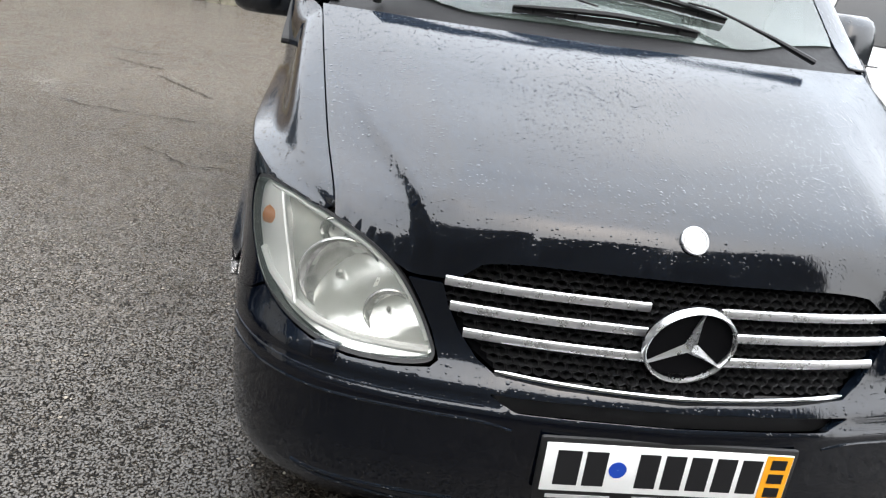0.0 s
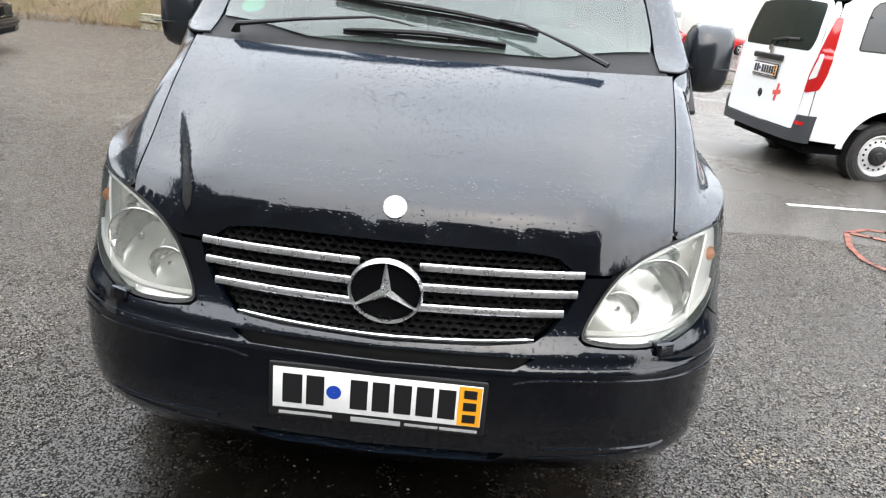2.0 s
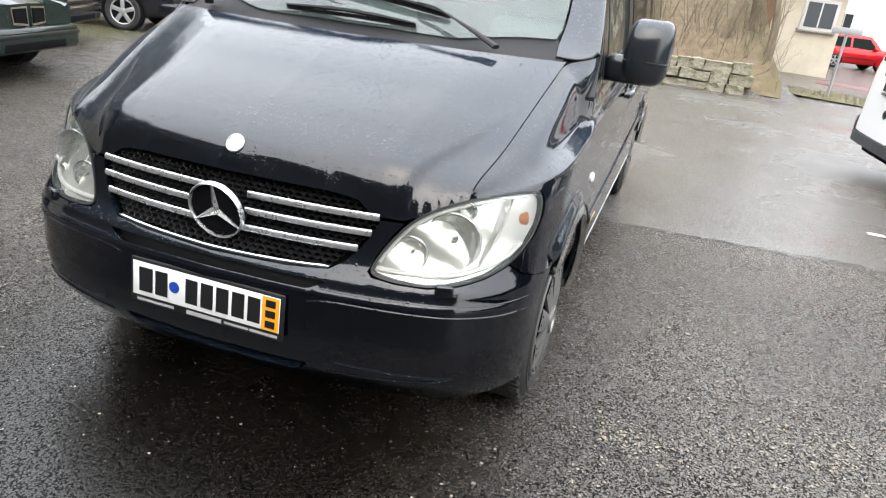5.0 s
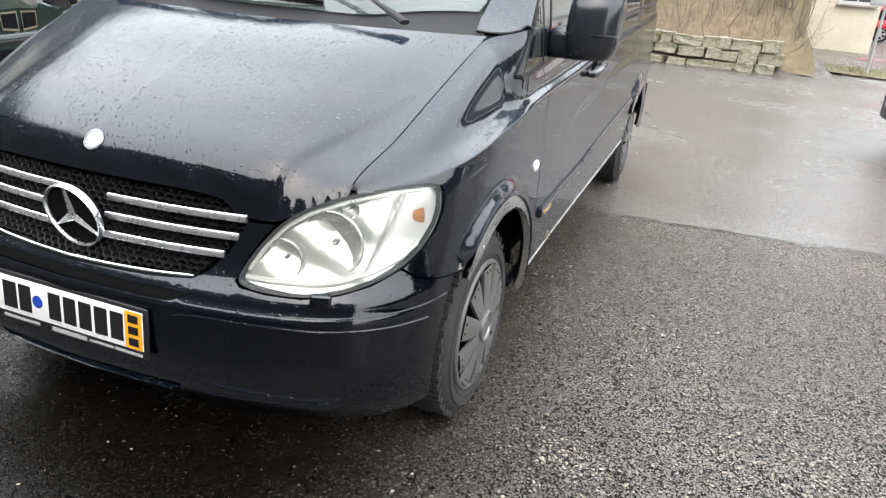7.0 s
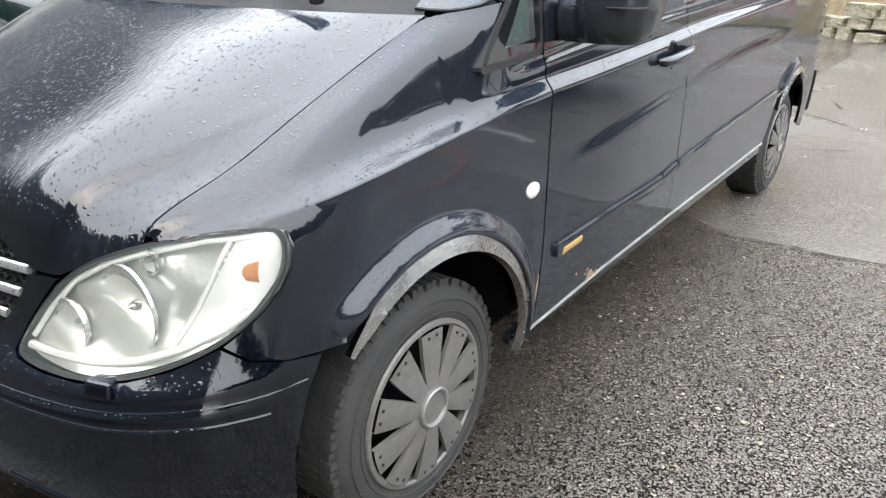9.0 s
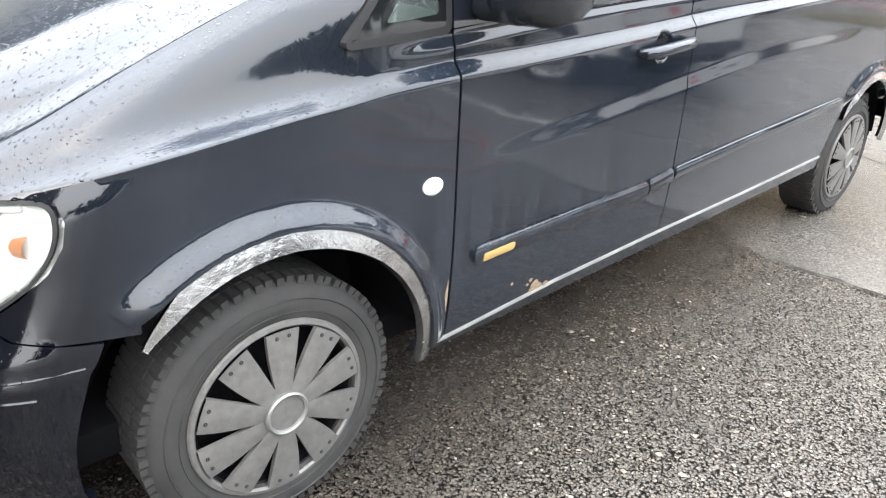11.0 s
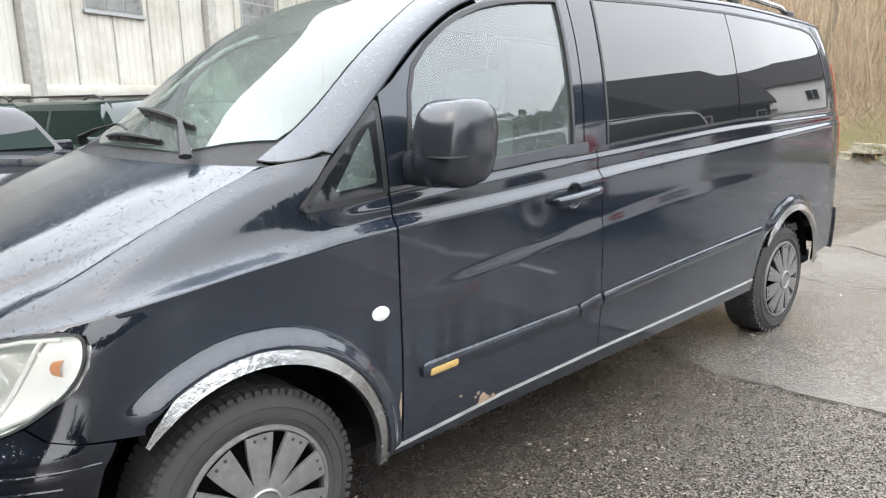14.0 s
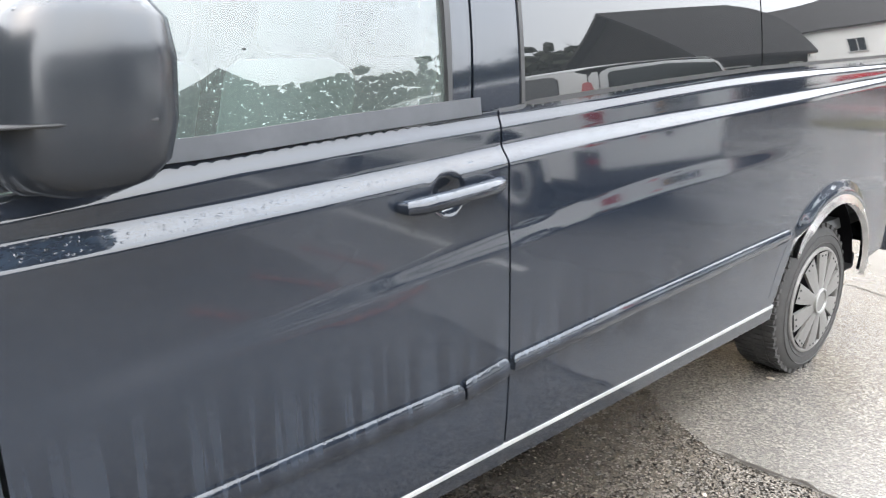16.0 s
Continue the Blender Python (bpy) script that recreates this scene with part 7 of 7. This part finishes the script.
# wooded slopes far off
def woods(name, label, x0, x1, y0, y1, n, base, tall, seed, mat, fine=1.0, depth=6.0, twigs=24):
    """A dense belt of tree crowns as many small rough clumps."""
    r = random.Random(seed)
    bm = bmesh.new()
    bmesh.ops.create_icosphere(bm, subdivisions=1, radius=1.0)
    shape, tris = [v.co.copy() for v in bm.verts], [[v.index for v in f.verts] for f in bm.faces]
    bm.free()
    verts, faces = [], []
    for _ in range(n):
        f = r.random()
        x, y = x0 + (x1 - x0) * f + r.uniform(-depth, depth), y0 + (y1 - y0) * f + r.uniform(-depth, depth)
        z = base + r.uniform(-0.4, 0.6) * fine
        h = r.uniform(*tall)
        for _ in range(8):
            c = Vector((x + r.uniform(-2.2, 2.2), y + r.uniform(-2.2, 2.2), z + h * r.uniform(0.15, 1.0) ** 0.6))
            size = Vector((r.uniform(1.0, 2.0), r.uniform(1.0, 2.0), r.uniform(1.2, 2.2))) * fine
            k = len(verts)
            verts += [(c.x + (v.x + r.uniform(-0.3, 0.3)) * size.x, c.y + (v.y + r.uniform(-0.3, 0.3)) * size.y, c.z + (v.z + r.uniform(-0.3, 0.3)) * size.z) for v in shape]
            faces += [tuple(i + k for i in t) for t in tris]
        # bare twigs standing out of the crown
        for _ in range(twigs):
            c = Vector((x + r.uniform(-2.0, 2.0), y + r.uniform(-2.0, 2.0), z + h * r.uniform(0.35, 0.95)))
            d = Vector((r.uniform(-0.7, 0.7), r.uniform(-0.7, 0.7), r.uniform(0.5, 1.2))) * r.uniform(0.7, 2.0)
            w = Vector((r.uniform(-1, 1), r.uniform(-1, 1), 0)).normalized() * r.uniform(0.03, 0.07)
            k = len(verts)
            verts += [tuple(c - w), tuple(c + w), tuple(c + d)]
            faces.append((k, k + 1, k + 2))
    return tagged(from_lists(name, verts, faces, mat), label, "woods", kind="stuff")


# dark wooded hillside rising in a bow behind the hall and the yard's entrance
def hillside(label, arc_deg):
    """A steep slope with an even crest, round the yard from one bearing to another."""
    steps = (0.0, 0.08, 0.2, 0.4, 0.7, 1.0, 1.6, 3.0)
    verts = []
    crest = pchip([(138, 28.0), (154, 29.5), (163, 32.5), (174, 35.0), (240, 32.5), (322, 32.5)])
    for d in steps:
        for a in arc_deg:
            r = 20.0 + 7.0 * sm((205 - a) / 30)
            top = (r + 5.5) * math.tan(radians(crest(a)))
            rr = r + 5.5 * d
            verts.append((rr * math.cos(radians(a)), rr * math.sin(radians(a)), -0.3 + top * sm(d) ** 0.8 + 1.4 * max(0.0, d - 1) + 0.2 * noise.noise((a * 0.1, d, 5.0)) * sm(d)))
    n = len(arc_deg)
    faces = [(n * j + i, n * j + i + 1, n * (j + 1) + i + 1, n * (j + 1) + i) for j in range(len(steps) - 1) for i in range(n - 1)]
    return tagged(from_lists("hillside", verts, faces, M["hill"], smooth=True), label, "hillside", kind="structure")


hillside("dark winter-wooded hillside close behind the yard", list(range(138, 322, 2)))
woods("far_woods", "dark wooded hillside beyond the road", 62, 14, 20, 74, 380, 1.2, (4, 11), 31, M["ivy"], 0.42)
woods("hedge_row", "dark winter hedge and trees across the road", 30, 36, -14, 14, 170, 0.0, (2, 5.5), 32, M["ivy"], 0.38)


# ---------------------------------------------------------------- things on the ground
def flat_patch(name, label, loop, mat, lift=0.009, category="marking"):
    bm = bmesh.new()
    for band_loop in loop:
        vs = [bm.verts.new((x, y, height(x, y) + lift)) for x, y in band_loop]
        bm.faces.new(vs)
    return tagged(part(name, bm, mat, None, smooth=False), label, category, kind="structure")


def stroke(points, w):
    pts = resample(points, 0.12, False)
    out = []
    for a, b in zip(pts, pts[1:]):
        d = (Vector(b) - Vector(a)).normalized()
        n = Vector((-d.y, d.x)) * w / 2
        a, b = Vector(a) - d * 0.01, Vector(b) + d * 0.01
        out.append([tuple(a - n), tuple(b - n), tuple(b + n), tuple(a + n)])
    return out


flat_patch("parking_line", "worn white painted parking line", stroke([(2.83, 4.44), (5.0, 4.62), (9.0, 4.95)], 0.075), M["white_line"])
flat_patch("orange_mark", "orange sprayed curved survey mark", stroke([(4.3, 3.68), (3.68, 3.77), (3.2, 3.86), (2.98, 3.72), (2.84, 3.36), (2.80, 3.08), (2.86, 2.90), (3.04, 2.77), (3.5, 2.6)], 0.042) + stroke([(3.0, 3.72), (3.26, 3.58), (3.40, 3.34), (3.9, 3.1)], 0.05), M["orange_mark"], 0.011)
flat_patch("red_lane", "red-tinted wet strip of paving", [[(4.6, 20.6), (12.0, 19.4), (12.4, 21.4), (4.9, 22.6)]], grained("red_paving", (0.10, 0.028, 0.026), (0.16, 0.045, 0.04), 5, 0.35, 0.5), 0.012, "paving")
flat_patch("kerb_grass", "strip of winter grass round the sign", [[(3.3, 15.4), (5.2, 15.1), (6.3, 16.2), (4.6, 17.6), (3.4, 17.6)]], M["grass"], 0.014, "verge")

M["crack"] = grained("crack_tar", (0.020, 0.017, 0.014), (0.034, 0.029, 0.024), 20, 0.8, 0.9, spec=0.2)


def crack(points, w, seed):
    """A thin jagged open joint in the asphalt, wide and narrow by turns."""
    r = random.Random(seed)
    pts = resample(points, 0.05, False)
    mid = [Vector((x + r.uniform(-0.014, 0.014), y + r.uniform(-0.014, 0.014))) for x, y in pts]
    out = []
    wide = [w * r.uniform(0.35, 1.4) for _ in mid]
    wide[0] = wide[-1] = w * 0.1
    for i in range(len(mid) - 1):
        n = (mid[i + 1] - mid[i]).normalized()
        n = Vector((-n.y, n.x))
        out.append([tuple(p) for p in (mid[i] - n * wide[i] / 2, mid[i + 1] - n * wide[i + 1] / 2, mid[i + 1] + n * wide[i + 1] / 2, mid[i] + n * wide[i] / 2)])
    return out


cracks = []
for k, (pts, w) in enumerate((([(0.10, 6.98), (0.44, 7.02), (0.74, 6.80), (1.0, 6.60)], 0.014), ([(0.40, 5.66), (0.81, 5.53), (0.98, 5.61), (1.22, 5.71)], 0.011), ([(0.68, 7.71), (0.83, 7.32)], 0.015), ([(-2.13, 3.73), (-1.94, 3.59), (-1.84, 3.44), (-1.73, 3.37), (-1.5, 3.40)], 0.014), ([(-3.73, 7.80), (-3.04, 7.69)], 0.03), ([(-3.44, 7.13), (-2.77, 6.73)], 0.03), ([(-2.73, 6.38), (-2.35, 5.9), (-2.03, 5.54)], 0.022), ([(-3.08, 4.87), (-2.83, 4.74), (-2.37, 4.63), (-1.93, 4.56)], 0.016), ([(1.0, 3.33), (1.29, 3.365), (1.58, 3.375), (1.84, 3.40), (2.2, 3.44), (2.63, 3.50)], 0.016))):
    cracks += crack(pts, w, 60 + k)
flat_patch("asphalt_crack", "thin dark jagged cracks in the asphalt", cracks, M["crack"], 0.0095, "crack")


def splash(cx, cy, w, d, seed):
    r = random.Random(seed)
    return [(cx + w * r.uniform(0.6, 1.1) * math.cos(a), cy + d * r.uniform(0.5, 1.1) * math.sin(a)) for a in (2 * math.pi * k / 14 for k in range(14))]


SPOTS = ((0.64, 6.06, 0.07, 0.10), (1.13, 6.52, 0.09, 0.06), (-3.42, 5.44, 0.13, 0.17), (-3.27, 5.10, 0.06, 0.09), (-5.75, 13.5, 0.30, 0.16), (-4.8, 12.3, 0.14, 0.13), (-5.55, 9.77, 0.16, 0.10))
sr = random.Random(15)
chips_ = []
for cx, cy, w, d in SPOTS:
    cell = 0.035 if w < 0.2 else 0.06
    for gx in np.arange(-w, w, cell):
        for gy in np.arange(-d, d, cell):
            q = math.hypot(gx / w, gy / d)
            if q < 1 and sr.random() < 0.95 - 0.6 * q:
                chips_.append(splash(cx + gx, cy + gy, cell * sr.uniform(0.22, 0.44), cell * sr.uniform(0.22, 0.44), sr.randrange(9999)))
flat_patch("paint_spot", "worn pale paint spots on the asphalt", chips_, grained("worn_pale_paint", (0.12, 0.112, 0.10), (0.36, 0.34, 0.31), 45, 0.7, 0.85), 0.0105)

sign = thing("road_sign", "small grey road sign on a thin pole, seen from behind", "sign")
tube("pole", [(4.25, 16.3, -0.1), (4.27, 16.3, 1.47)], 0.03, M["metal_grey"], sign, 8)
box("sign_board", (3.96, 16.26, 1.34), (4.56, 16.29, 1.48), M["metal_grey"], sign, 0.005, "grey sign board")


def pebbles(name, label, places, mat, size, seed):
    r = random.Random(seed)
    verts, faces = [], []
    for x, y in places:
        s = r.uniform(*size) * (1.6 if r.random() < 0.07 else 1.0)
        k = len(verts)
        z = height(x, y) + (0.005 if y > 3.5 else 0.0)
        a0, flat = r.uniform(0, 3), r.uniform(0.55, 1.0)
        for i in range(6):
            j, a = r.uniform(0.65, 1.15), math.pi / 3 * i
            u, v = s * j * math.cos(a), s * j * flat * math.sin(a)
            verts.append((x + u * math.cos(a0) - v * math.sin(a0), y + u * math.sin(a0) + v * math.cos(a0), z + s * r.uniform(0.05, 0.3)))
        verts += [(x + s * r.uniform(-0.3, 0.3), y + s * r.uniform(-0.3, 0.3), z + s * r.uniform(0.45, 0.75)), (x, y, z - s * 0.4)]
        for i in range(6):
            faces += [(k + i, k + (i + 1) % 6, k + 6), (k + (i + 1) % 6, k + i, k + 7)]
    return tagged(from_lists(name, verts, faces, mat), label, "gravel", kind="stuff")


r = random.Random(11)
spots = [(r.uniform(-3.5, 4.0), r.uniform(-1.4, 3.3)) for _ in range(1000)]
pebbles("loose_grit", "small pale stones scattered on wet asphalt", spots, M["pebble"], (0.002, 0.006), 12)
drift = []
for cx, cy, n, w in ((1.32, 0.66, 130, 0.08), (2.02, 0.95, 200, 0.13), (1.78, 0.82, 60, 0.12), (1.5, 0.55, 70, 0.28), (1.75, 1.0, 60, 0.30), (2.1, 0.7, 60, 0.35), (1.35, 1.7, 160, 0.35), (1.2, 2.3, 120, 0.3), (-1.9, 1.2, 160, 0.6), (1.15, 0.2, 80, 0.3)):
    drift += [(r.gauss(cx, w), r.gauss(cy, w * 0.7)) for _ in range(n)]
pebbles("gravel_drift", "drifts of loose pale gravel by the van", drift, M["pebble"], (0.0025, 0.009), 13)
spots = [(r.uniform(-10, 6.0), r.uniform(3.6, 13.0)) for _ in range(110)]
pebbles("far_grit", "scattered stones and leaf bits on the worn asphalt", spots, M["pebble"], (0.006, 0.018), 14)
